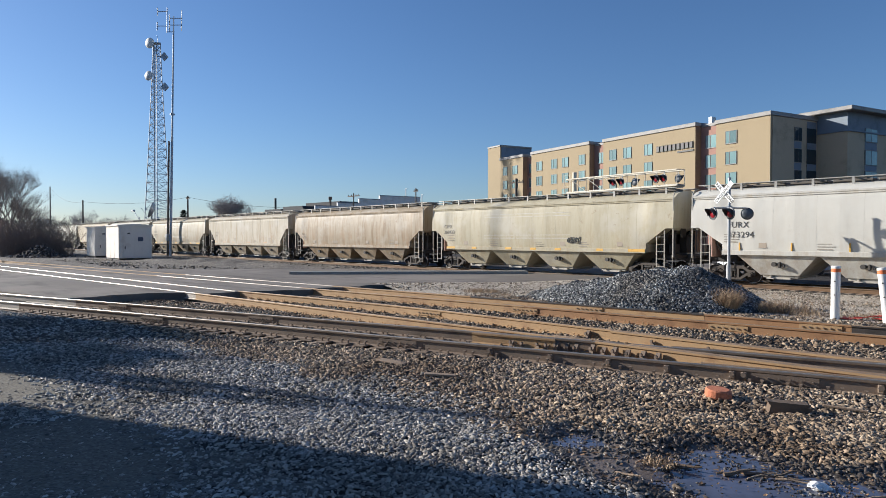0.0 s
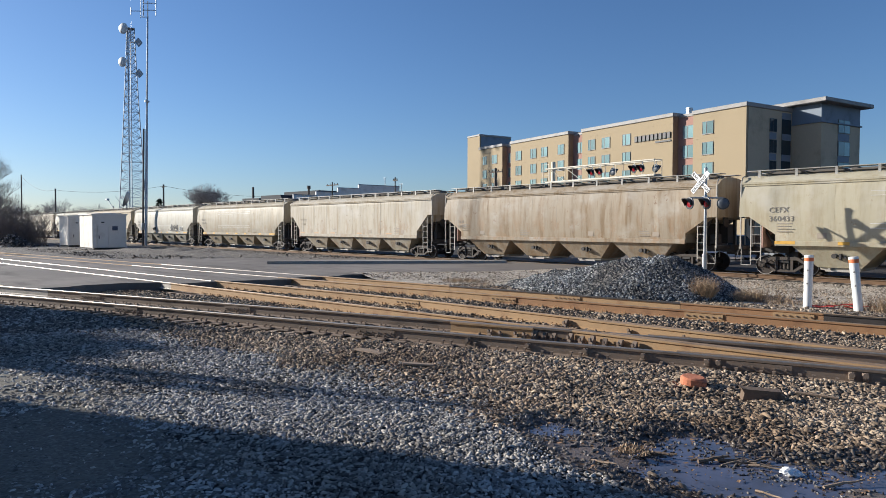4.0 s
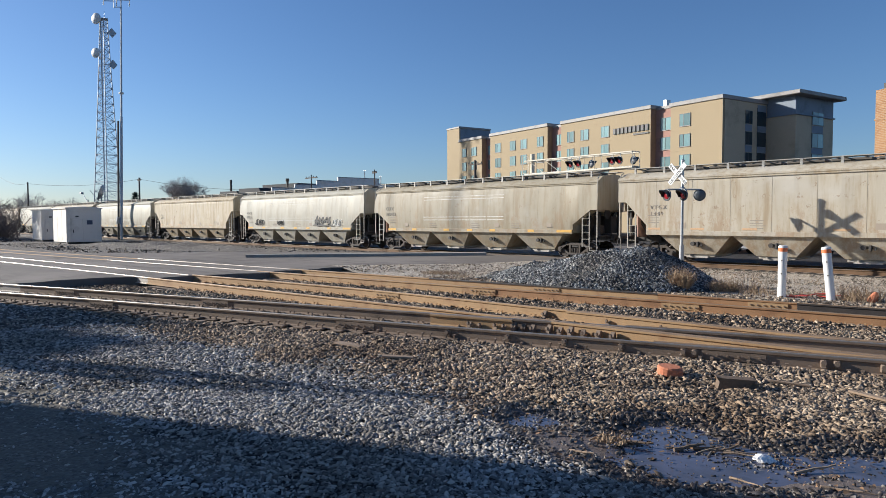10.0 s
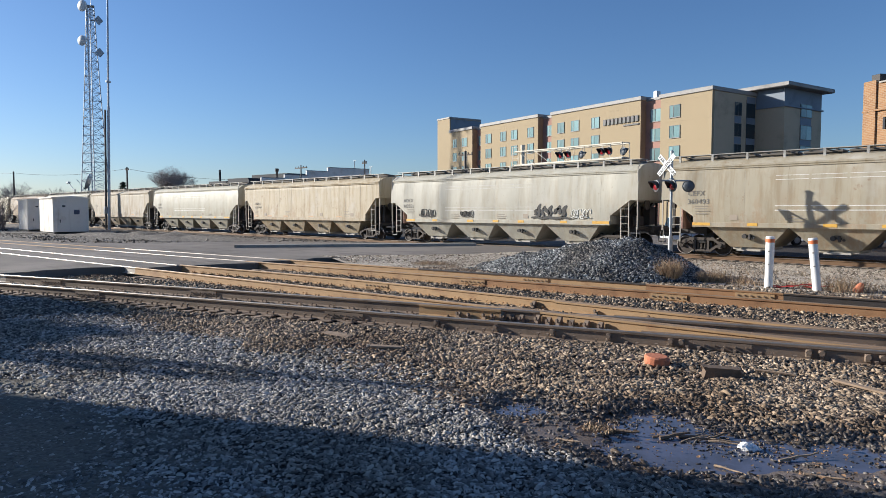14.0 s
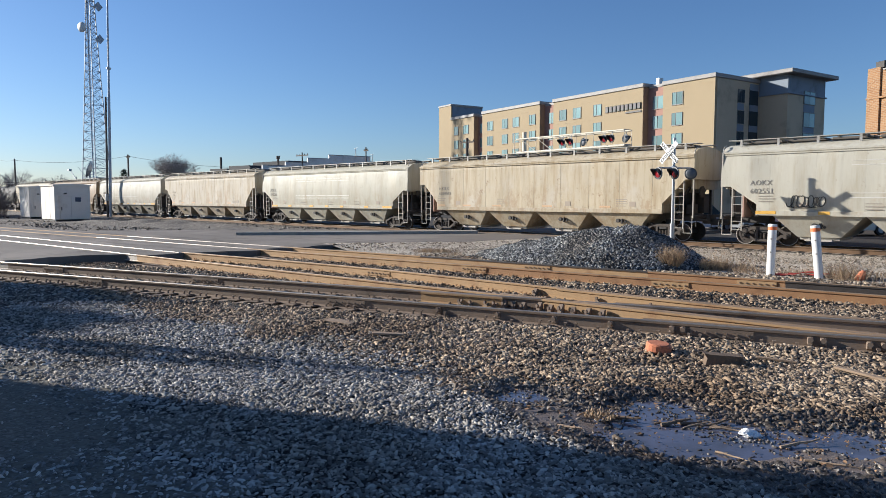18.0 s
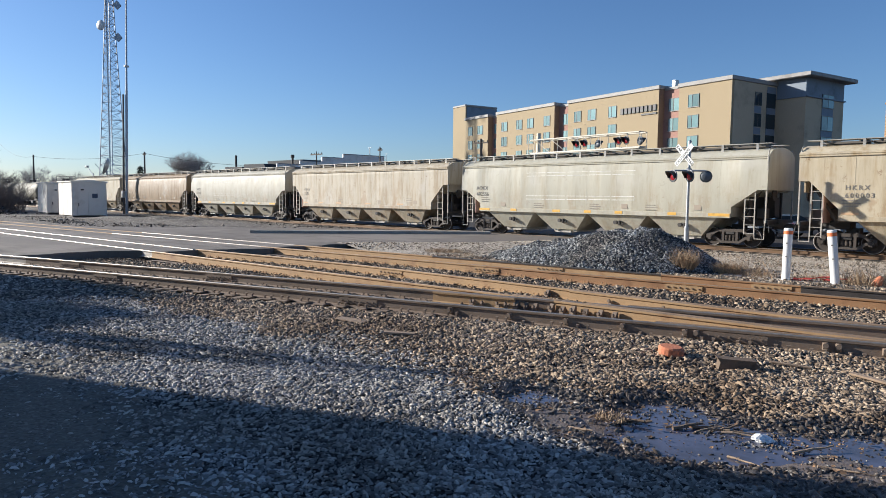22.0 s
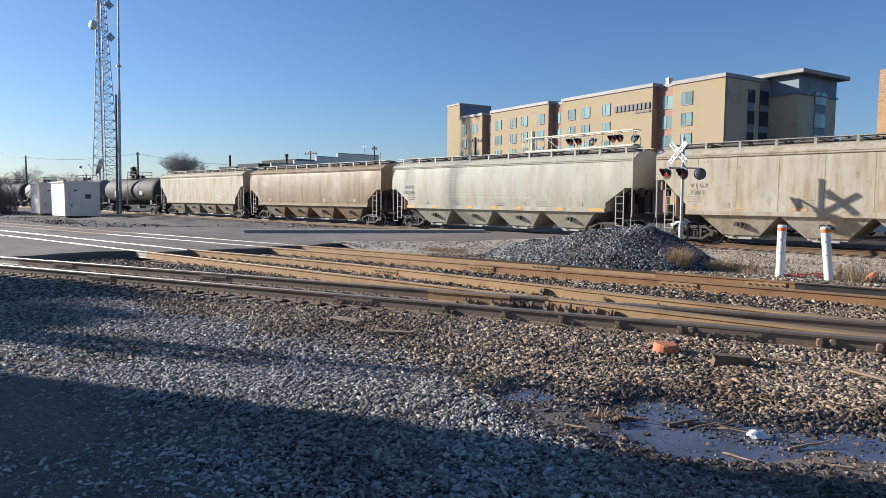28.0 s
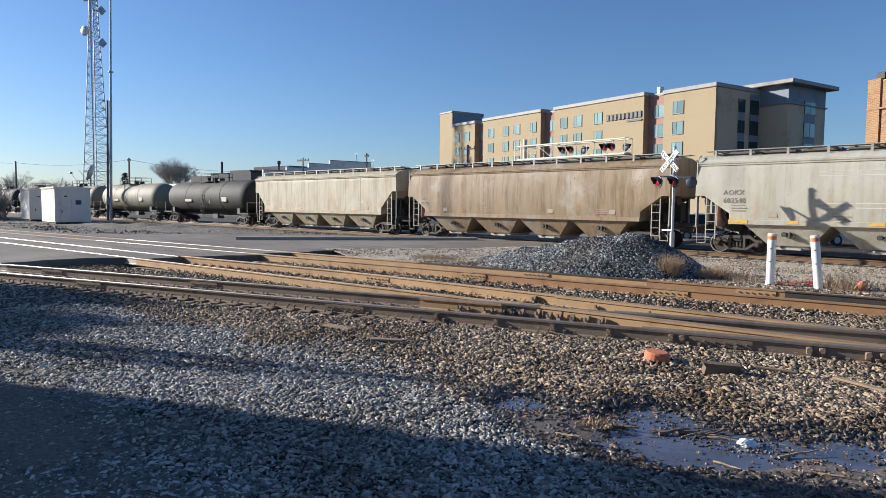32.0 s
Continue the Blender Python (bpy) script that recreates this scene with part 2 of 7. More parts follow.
def mud_sky_water():
    """Shallow standing water, clouded by mud, reflected sky blue put into its colour, with a little skin of dust."""
    m, nt, p = nodes_of("mud_sky_water")
    v = coords(nt, (1, 1, 1), True)
    mud_and_sky, skin = noise_tex(nt, v, 2.2, 5), noise_tex(nt, v, 9, 5, 0.65)
    # Blue in both tones adds sky reflection to the water's own colour.
    col = mix(nt, (0.1, 0.105, 0.15, 1), (0.07, 0.07, 0.088, 1), ramp(nt, mud_and_sky, 0.42, 0.66))
    nt.links.new(col, p.inputs["Base Color"])
    nt.links.new(ramp(nt, skin, 0.5, 2.6), p.inputs["Roughness"])
    p.inputs["IOR"].default_value = 1.42
    b = put(nt, "ShaderNodeBump", Strength=0.05, Distance=0.004)
    nt.links.new(skin, b.inputs["Height"])
    nt.links.new(b.outputs[0], p.inputs["Normal"])
    return m


PAINT = car_paint("wagon_paint")
TRUCK = surface("truck_steel", (0.065, 0.052, 0.041), rough=0.75, big=3, fine=30, bump=0.3)
WHEEL = surface("wheel_steel", (0.055, 0.043, 0.035), light=(0.09, 0.07, 0.055), rough=0.7, metal=0.1, big=4, fine=40)
DARKSTEEL = surface("dark_steel", (0.05, 0.045, 0.04), rough=0.7, big=3, fine=30)
BARS = surface("ladder_paint", (0.42, 0.39, 0.33), rough=0.55, big=4, fine=40)
HATCH = surface("dull_hatch_steel", (0.13, 0.115, 0.095), rough=0.75, big=2, fine=20)
GRATE = surface("galvanised_grating", (0.4, 0.385, 0.35), rough=0.5, metal=0.3, big=3, fine=60)
LETTER = plain("stencil_paint_dark", (0.035, 0.033, 0.03), 0.6)
YELLOW = surface("faded_yellow_tape", (0.65, 0.38, 0.06), rough=0.5, big=5, fine=40, bump=0)
TAPEFADED = surface("faded_orange_tape", (0.55, 0.36, 0.2), rough=0.6, big=5, fine=40, bump=0)
WHITE = surface("white_paint", (0.78, 0.77, 0.74), dark=(0.62, 0.6, 0.55), rough=0.5, big=1.2, fine=30, bump=0.05)
PRIMER = surface("faded_primer", (0.42, 0.27, 0.22), dark=(0.3, 0.17, 0.12), rough=0.8, big=1.2, fine=14)
TANKBLACK = surface("tank_black", (0.027, 0.026, 0.021), light=(0.045, 0.042, 0.033), rough=0.75, big=0.8, fine=12, bump=0.1)
TANKOLIVE = surface("tank_olive", (0.23, 0.21, 0.155), dark=(0.15, 0.13, 0.09), rough=0.7, big=0.6, fine=12, bump=0.1)
RAILRUST = surface("rail_rust", (0.37, 0.24, 0.117), dark=(0.25, 0.14, 0.068), light=(0.5, 0.33, 0.165), rough=0.8, big=1.5, fine=40, stretch=(1, 1, 1), world_space=True)
RAILDARK = surface("rail_brown", (0.215, 0.16, 0.115), dark=(0.11, 0.081, 0.057), rough=0.8, big=1.5, fine=40, world_space=True)
RAILHEAD = surface("rail_running_face", (0.34, 0.3, 0.25), rough=0.4, metal=0.75, big=1.5, fine=60, bump=0.03, world_space=True)
RAILBLACK = surface("rail_dark_steel", (0.06, 0.052, 0.047), light=(0.13, 0.11, 0.1), rough=0.5, metal=0.3, big=1.5, fine=50, bump=0.05, world_space=True)
RAILRED = surface("rail_red_rust", (0.29, 0.16, 0.072), dark=(0.19, 0.095, 0.042), light=(0.4, 0.24, 0.12), rough=0.8, big=1.5, fine=40, world_space=True)
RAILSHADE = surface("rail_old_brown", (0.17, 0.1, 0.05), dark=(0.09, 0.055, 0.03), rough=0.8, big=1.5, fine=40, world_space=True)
RAILWORN = surface("rail_rusted_head", (0.26, 0.18, 0.11), rough=0.55, metal=0.3, big=1.5, fine=60, bump=0.05, world_space=True)
TIE = surface("creosoted_timber", (0.29, 0.22, 0.155), dark=(0.12, 0.09, 0.063), rough=0.9, big=1.5, fine=14, stretch=(6, 1, 6), per_object=0.25, bump=0.5)
BALLAST = stone_mat("ballast_stone", (0.04, 0.03, 0.021), (0.275, 0.203, 0.132), (0.6, 0.47, 0.32), grey=0.5)
DARKBALLAST = stone_mat("darker_ballast_stone", (0.03, 0.023, 0.016), (0.22, 0.161, 0.105), (0.58, 0.46, 0.315), grey=0.4)
GREYSTONE = stone_mat("grey_gravel_stone", (0.085, 0.08, 0.073), (0.27, 0.254, 0.23), (0.62, 0.58, 0.515), soil=(0.76, 0.72, 0.66))
PILESTONE = stone_mat("fresh_ballast_stone", (0.008, 0.009, 0.011), (0.07, 0.077, 0.084), (0.5, 0.51, 0.5), 0.7)
# Near-black dirt: shade in the gaps between stones is put into its colour.
GROUNDSHADE = surface("shade_dark_dirt", (0.026, 0.021, 0.016), dark=(0.016, 0.013, 0.011), light=(0.05, 0.041, 0.032), rough=0.95, big=0.25, fine=14, bump=0.8, depth=0.03, world_space=True)
ASPHALT = asphalt_mat()
CREAMWHITE = surface("cream_metal_siding", (0.77, 0.71, 0.62), dark=(0.66, 0.59, 0.49), rough=0.6, big=1.1, fine=20, bump=0.04)
GANTRYPAINT = surface("dull_cream_paint", (0.68, 0.62, 0.49), dark=(0.52, 0.46, 0.35), rough=0.6, big=2, fine=20, bump=0.04)
CARPALE = car_paint("clean_wagon_paint", 0.25)
CONCRETE = surface("kerb_concrete", (0.36, 0.34, 0.3), rough=0.9, big=1, fine=25, world_space=True)
STUCCO = surface("tan_stucco", (0.375, 0.298, 0.183), dark=(0.345, 0.274, 0.167), light=(0.4, 0.318, 0.196), rough=0.9, big=0.12, fine=6, bump=0.05)
# Brown copy of the stucco, with the return walls' shade in its colour.
STUCCOSHADED = surface("shade_brown_stucco", (0.28, 0.2, 0.14), rough=0.9, big=0.2, fine=6, bump=0.05)
# Stucco copy for shaded walls: lighter and warmer colour makes up for missing light.
STUCCOLIFTED = surface("shade_lifted_stucco", (0.5, 0.41, 0.28), rough=0.9, big=0.2, fine=6, bump=0.05)
BRICKRED = surface("muted_red_brick", (0.36, 0.21, 0.165), rough=0.9, big=0.5, fine=10, bump=0.1)
CORNICE = surface("cornice_metal", (0.3, 0.285, 0.265), rough=0.6, big=0.5, fine=8, bump=0.03)
SLATEBLUE = surface("slate_blue_metal", (0.2, 0.235, 0.28), rough=0.7, big=0.4, fine=5, bump=0.05)
WINDOWFRAME = plain("window_frame_dark", (0.12, 0.13, 0.13), 0.5)
GALV = surface("galvanised_steel", (0.4, 0.41, 0.42), rough=0.45, metal=0.6, big=1.5, fine=12, bump=0.05)
WOODPOLE = surface("weathered_pole_wood", (0.13, 0.105, 0.085), rough=0.9, big=2, fine=20, stretch=(4, 4, 0.4))
SIGNWHITE = surface("reflective_white", (0.66, 0.67, 0.66), dark=(0.55, 0.55, 0.53), rough=0.5, big=4, fine=40, bump=0)
SIGNBLACK = plain("sign_black", (0.02, 0.02, 0.02), 0.5)
LAMPBLACK = surface("signal_black", (0.025, 0.025, 0.027), rough=0.5, big=5, fine=40, bump=0.03)
REDLENS = plain("red_lens", (0.22, 0.008, 0.014), 0.25, 0, 0.03)
ORANGE = surface("orange_band", (0.75, 0.2, 0.06), rough=0.6, big=8, fine=50, bump=0)
BRICKCLAY = surface("orange_brick", (0.55, 0.2, 0.1), rough=0.9, big=6, fine=40, bump=0.4)
FADED = plain("faded_white_stripe", (0.76, 0.75, 0.7), 0.5)
STRIPEDIM = plain("worn_pale_stripe", (0.58, 0.565, 0.52), 0.6)
RIMGREY = surface("scuffed_wheel_rim", (0.4, 0.37, 0.33), rough=0.55, metal=0.4, big=5, fine=40, bump=0)
STENCILGREY = plain("worn_grey_stencil", (0.19, 0.18, 0.16), 0.7)
LETTERFADED = plain("faded_stencil", (0.27, 0.24, 0.2), 0.7)
LAMPGREY = surface("lamp_back_grey", (0.1, 0.115, 0.135), rough=0.45, big=5, fine=40, bump=0)
# Polished crossing rails: sky and sun glint is put into the pale colour.
RAILGLINT = surface("glint_pale_crossing_rail", (0.42, 0.38, 0.33), rough=0.5, metal=0.3, big=1.5, fine=40, bump=0.03, world_space=True)
WATER = mud_sky_water()
DEADGRASS = surface("dry_grass", (0.36, 0.26, 0.16), rough=0.9, big=3, fine=20, per_island=0.3, bump=0)
TWIG = surface("bare_twigs", (0.19, 0.152, 0.128), rough=0.95, big=2, fine=10, bump=0)
BARKGREY = surface("bare_branches", (0.26, 0.22, 0.19), rough=0.95, big=1, fine=10, bump=0)
# Bark of the far trees, paled in colour to stand for haze.
BARKHAZE = surface("haze_paled_twigs", (0.37, 0.335, 0.31), rough=0.95, big=1, fine=10, bump=0)
EVERGREEN = surface("evergreen_needles", (0.035, 0.05, 0.025), rough=0.9, big=2, fine=10, per_island=0.3, bump=0)
ROOFDARK = surface("dark_roofing", (0.014, 0.018, 0.025), rough=0.8, big=0.5, fine=8)
# Teal window glass; on the rear wing its colour also stands for reflected sky.
TEALSKYGLASS = surface("teal_glass_sky_tone", (0.19, 0.3, 0.3), dark=(0.12, 0.22, 0.23), light=(0.28, 0.41, 0.4), rough=0.15, big=0.4, fine=1.5, per_object=0.35, bump=0)
DARKGLASS = plain("dark_glass", (0.03, 0.045, 0.055), 0.08)
CARWHITE = plain("white_car_paint", (0.75, 0.76, 0.77), 0.25)
CARSILVER = plain("silver_car_paint", (0.42, 0.44, 0.46), 0.25, 0.5)
RUBBER = plain("tyre_rubber", (0.02, 0.02, 0.02), 0.8)
LEAF = surface("dead_leaf", (0.22, 0.13, 0.065), rough=0.8, big=8, fine=30, per_island=0.7, bump=0)
PLASTIC = surface("crumpled_white_plastic", (0.8, 0.8, 0.8), rough=0.4, big=8, fine=40, bump=0.2)
OLDPLANK = surface("weathered_plank", (0.33, 0.24, 0.16), rough=0.9, big=2, fine=20, stretch=(1, 8, 8), bump=0.4)
REDSCRAP = plain("faded_red_netting", (0.6, 0.08, 0.06), 0.7)
# Tower steel with distance haze put into its pale blue-grey colour.
HAZESTEEL = surface("haze_paled_steel", (0.42, 0.45, 0.49), rough=0.6, metal=0.2, big=1.5, fine=12, bump=0.0)
LOTGRAVEL = gravel_mat("pale_gravel_lot", (0.2, 0.165, 0.125), (0.52, 0.445, 0.345), (0.8, 0.72, 0.6), 0.06, (0.37, 0.31, 0.23), 0.03)
YARDDIRT = gravel_mat("yard_dirt", (0.06, 0.052, 0.043), (0.17, 0.15, 0.125), (0.36, 0.32, 0.27), 0.09, (0.12, 0.105, 0.085), 0.04)
LOTSTONE = stone_mat("pale_lot_stone", (0.1, 0.08, 0.058), (0.27, 0.225, 0.165), (0.46, 0.4, 0.32))
PANELFADED = plain("faded_panel", (0.36, 0.3, 0.23), 0.7)
WETMUD = surface("wet_mud", (0.15, 0.122, 0.104), dark=(0.09, 0.073, 0.062), light=(0.21, 0.175, 0.15), rough=0.5, big=2, fine=25, bump=0.6, depth=0.02, world_space=True)
WETSTONE = stone_mat("wet_dark_stone", (0.035, 0.03, 0.026), (0.105, 0.088, 0.07), (0.26, 0.22, 0.17), 0.35)
DARKTIMBER = surface("dark_old_timber", (0.15, 0.105, 0.07), rough=0.9, big=1.5, fine=14, stretch=(6, 1, 6), bump=0.5)
PALEDIRT = gravel_mat("bare_packed_dirt", (0.075, 0.068, 0.052), (0.12, 0.108, 0.085), (0.21, 0.19, 0.155), 0.032, (0.135, 0.12, 0.09), 0.006)
YARDSTONE = stone_mat("yard_rubble_stone", (0.04, 0.035, 0.03), (0.12, 0.105, 0.09), (0.3, 0.27, 0.23))
DEBRIS = stone_mat("dark_debris", (0.02, 0.02, 0.02), (0.06, 0.05, 0.045), (0.3, 0.28, 0.26), 0.8)
# ---- building tools ----
class Geo:
    """Vertices and faces of one mesh."""

    def __init__(self):
        self.v, self.f, self.slots = [], [], []

    def add(self, verts, faces, slot=0):
        k = len(self.v)
        self.v += [tuple(p) for p in verts]
        self.f += [tuple(i + k for i in face) for face in faces]
        self.slots += [slot] * len(faces)
        return self

    def box(self, c, s, rz=0.0, chamfer=0.0, slot=0, m=None):
        """A box at centre c of size s; with chamfer its edges are cut."""
        hx, hy, hz = s[0] / 2, s[1] / 2, s[2] / 2
        if chamfer:
            b = min(chamfer, hx * 0.45, hy * 0.45, hz * 0.45)
            pts = []
            for sx in (-1, 1):
                for sy in (-1, 1):
                    for sz in (-1, 1):
                        pts += [(sx * hx, sy * (hy - b), sz * (hz - b)), (sx * (hx - b), sy * hy, sz * (hz - b)), (sx * (hx - b), sy * (hy - b), sz * hz)]
            bm = bmesh.new()
            vs = [bm.verts.new(p) for p in pts]
            bmesh.ops.convex_hull(bm, input=vs)
            bm.verts.index_update()
            verts = [v.co.copy() for v in bm.verts]
            faces = [[v.index for v in fc.verts] for fc in bm.faces]
            bm.free()
        else:
            verts = [Vector((x * hx, y * hy, z * hz)) for x in (-1, 1) for y in (-1, 1) for z in (-1, 1)]
            faces = [(0, 1, 3, 2), (4, 6, 7, 5), (0, 4, 5, 1), (2, 3, 7, 6), (0, 2, 6, 4), (1, 5, 7, 3)]
        turn = Matrix.Rotation(rz, 4, "Z")
        place = Matrix.Translation(c) @ turn if m is None else m @ Matrix.Translation(c) @ turn
        return self.add([place @ Vector(p) for p in verts], faces, slot)

    def rod(self, a, b, r, n=8, r2=None, slot=0, caps=True):
        """A round bar from a to b, tapering to r2."""
        a, b = Vector(a), Vector(b)
        r2 = r if r2 is None else r2
        q = (b - a).to_track_quat("Z", "Y")
        ring = [Vector((math.cos(2 * math.pi * i / n), math.sin(2 * math.pi * i / n), 0)) for i in range(n)]
        verts = [a + q @ (p * r) for p in ring] + [b + q @ (p * r2) for p in ring]
        faces = [(i, (i + 1) % n, n + (i + 1) % n, n + i) for i in range(n)]
        if caps:
            faces += [tuple(range(n - 1, -1, -1)), tuple(range(n, 2 * n))]
        return self.add(verts, faces, slot)

    def beam(self, a, b, w, h, slot=0):
        """A square bar from a to b, w wide and h high."""
        a, b = Vector(a), Vector(b)
        d = (b - a).normalized()
        side = d.cross(Vector((0, 0, 1)))
        side = side.normalized() if side.length > 1e-4 else Vector((1, 0, 0))
        up = side.cross(d).normalized()
        verts = [p + side * (sx * w / 2) + up * (sz * h / 2) for p in (a, b) for sx in (-1, 1) for sz in (-1, 1)]
        return self.add(verts, [(0, 1, 3, 2), (4, 6, 7, 5), (0, 4, 5, 1), (2, 3, 7, 6), (0, 2, 6, 4), (1, 5, 7, 3)], slot)

    def prism(self, pts, vec, slot=0):
        """A flat outline pushed along vec."""
        n, vec = len(pts), Vector(vec)
        verts = [Vector(p) for p in pts] + [Vector(p) + vec for p in pts]
        faces = [tuple(range(n - 1, -1, -1)), tuple(range(n, 2 * n))] + [(i, (i + 1) % n, n + (i + 1) % n, n + i) for i in range(n)]
        return self.add(verts, faces, slot)

    def lathe(self, profile, m, n=24, slot=0, caps=True):
        """A turned shape; profile (radius, height) along the local z of m."""
        verts, faces = [], []
        for r, h in profile:
            verts += [m @ Vector((r * math.cos(2 * math.pi * i / n), r * math.sin(2 * math.pi * i / n), h)) for i in range(n)]
        for k in range(len(profile) - 1):
            faces += [(k * n + i, k * n + (i + 1) % n, (k + 1) * n + (i + 1) % n, (k + 1) * n + i) for i in range(n)]
        if caps:
            faces += [tuple(range(n - 1, -1, -1)), tuple(range((len(profile) - 1) * n, len(profile) * n))]
        return self.add(verts, faces, slot)

    def pipe(self, pts, r, n=6, slot=0):
        """A round bar bent through points, in one piece."""
        pts = [Vector(p) for p in pts]
        verts, faces, m = [], [], len(pts)
        for i, p in enumerate(pts):
            q = (pts[min(i + 1, m - 1)] - pts[max(i - 1, 0)]).to_track_quat("Z", "Y")
            verts += [p + q @ Vector((r * math.cos(2 * math.pi * k / n), r * math.sin(2 * math.pi * k / n), 0)) for k in range(n)]
        for i in range(m - 1):
            faces += [(i * n + k, i * n + (k + 1) % n, (i + 1) * n + (k + 1) % n, (i + 1) * n + k) for k in range(n)]
        faces += [tuple(range(n - 1, -1, -1)), tuple(range((m - 1) * n, m * n))]
        return self.add(verts, faces, slot)

    def mesh(self, name, mats, smooth=False):
        me = bpy.data.meshes.new(name)
        me.from_pydata(self.v, [], self.f)
        for mt in mats if isinstance(mats, (list, tuple)) else [mats]:
            me.materials.append(mt)
        me.polygons.foreach_set("material_index", self.slots)
        bm = bmesh.new()
        bm.from_mesh(me)
        bmesh.ops.recalc_face_normals(bm, faces=bm.faces)
        bm.to_mesh(me)
        bm.free()
        if smooth:
            me.polygons.foreach_set("use_smooth", [True] * len(me.polygons))
            me.set_sharp_from_angle(angle=radians(38))
        me.update()
        return me


def thing(name, label, category, m=None, group="", kind=""):
    """An empty at a thing's base, to carry its parts."""
    ob = tagged(new(name), label, category, group, kind)
    ob.empty_display_size = 0.2
    if m is not None:
        ob.matrix_basis = m
    return ob


def part(name, geo, material, parent, label="", smooth=False, m=None):
    """One mesh object under a thing or a part."""
    me = geo if isinstance(geo, bpy.types.Mesh) else geo.mesh(name, material, smooth)
    ob = new(name, me)
    ob.parent = parent
    if m is not None:
        ob.matrix_basis = m
    return tagged(ob, label)


def solo(name, geo, material, label, category, group="", kind="", smooth=False, m=None):
    """A thing that is one mesh."""
    me = geo if isinstance(geo, bpy.types.Mesh) else geo.mesh(name, material, smooth)
    ob = tagged(new(name, me), label, category, group, kind)
    if m is not None:
        ob.matrix_basis = m
    return ob


def letters(text, size, material, extrude=0.004, spacing=1.0, bold=0.0):
    """Writing as a mesh, lying in the xy plane, from its left foot."""
    cu = bpy.data.curves.new("writing", "FONT")
    cu.body, cu.size, cu.extrude, cu.space_character = text, size, extrude, spacing
    cu.resolution_u, cu.offset = 2, bold
    ob = bpy.data.objects.new("writing", cu)
    scene.collection.objects.link(ob)
    bpy.context.view_layer.update()
    me = bpy.data.meshes.new_from_object(ob.evaluated_get(bpy.context.evaluated_depsgraph_get()))
    bpy.data.objects.remove(ob)
    me.materials.clear()
    me.materials.append(material)
    return me


def upright(x, y, z, rz=0.0):
    """A pose that stands writing upright, facing -y when rz is 0."""
    return pose(x, y, z, 90, 0, rz)


def stones(name, places, sizes, material, rng, flat=0.7):
    """Many angular stones in one mesh: each a knocked-about block. places (n, 3), sizes (n,)."""
    n = len(places)
    cube = np.array([(x, y, z) for x in (-1, 1) for y in (-1, 1) for z in (-1, 1)], float) * 0.5
    quads = np.array([(0, 1, 3, 2), (4, 6, 7, 5), (0, 4, 5, 1), (2, 3, 7, 6), (0, 2, 6, 4), (1, 5, 7, 3)])
    v = np.repeat(cube[None], n, 0) * rng.uniform(0.6, 1.35, (n, 1, 3))
    v += rng.uniform(-0.24, 0.24, v.shape)
    v *= np.array([1.6, 0.85, flat])
    q = rng.normal(size=(n, 4)) * np.array([1.0, 0.26, 0.26, 1.0])
    q /= np.linalg.norm(q, axis=1)[:, None]
    w, x, y, z = q.T
    rot = np.stack([np.stack([1 - 2 * (y * y + z * z), 2 * (x * y - z * w), 2 * (x * z + y * w)], -1),
                    np.stack([2 * (x * y + z * w), 1 - 2 * (x * x + z * z), 2 * (y * z - x * w)], -1),
                    np.stack([2 * (x * z - y * w), 2 * (y * z + x * w), 1 - 2 * (x * x + y * y)], -1)], 1)
    v = np.einsum("nij,nkj->nki", rot, v) * sizes[:, None, None] + places[:, None, :]
    me = bpy.data.meshes.new(name)
    me.vertices.add(n * 8)
    me.vertices.foreach_set("co", v.astype(np.float32).ravel())
    loops = (quads[None] + np.arange(n)[:, None, None] * 8).ravel()
    me.loops.add(len(loops))
    me.loops.foreach_set("vertex_index", loops.astype(np.int32))
    me.polygons.add(n * 6)
    me.polygons.foreach_set("loop_start", np.arange(0, n * 24, 4, dtype=np.int32))
    me.materials.append(material)
    me.update(calc_edges=True)
    return me


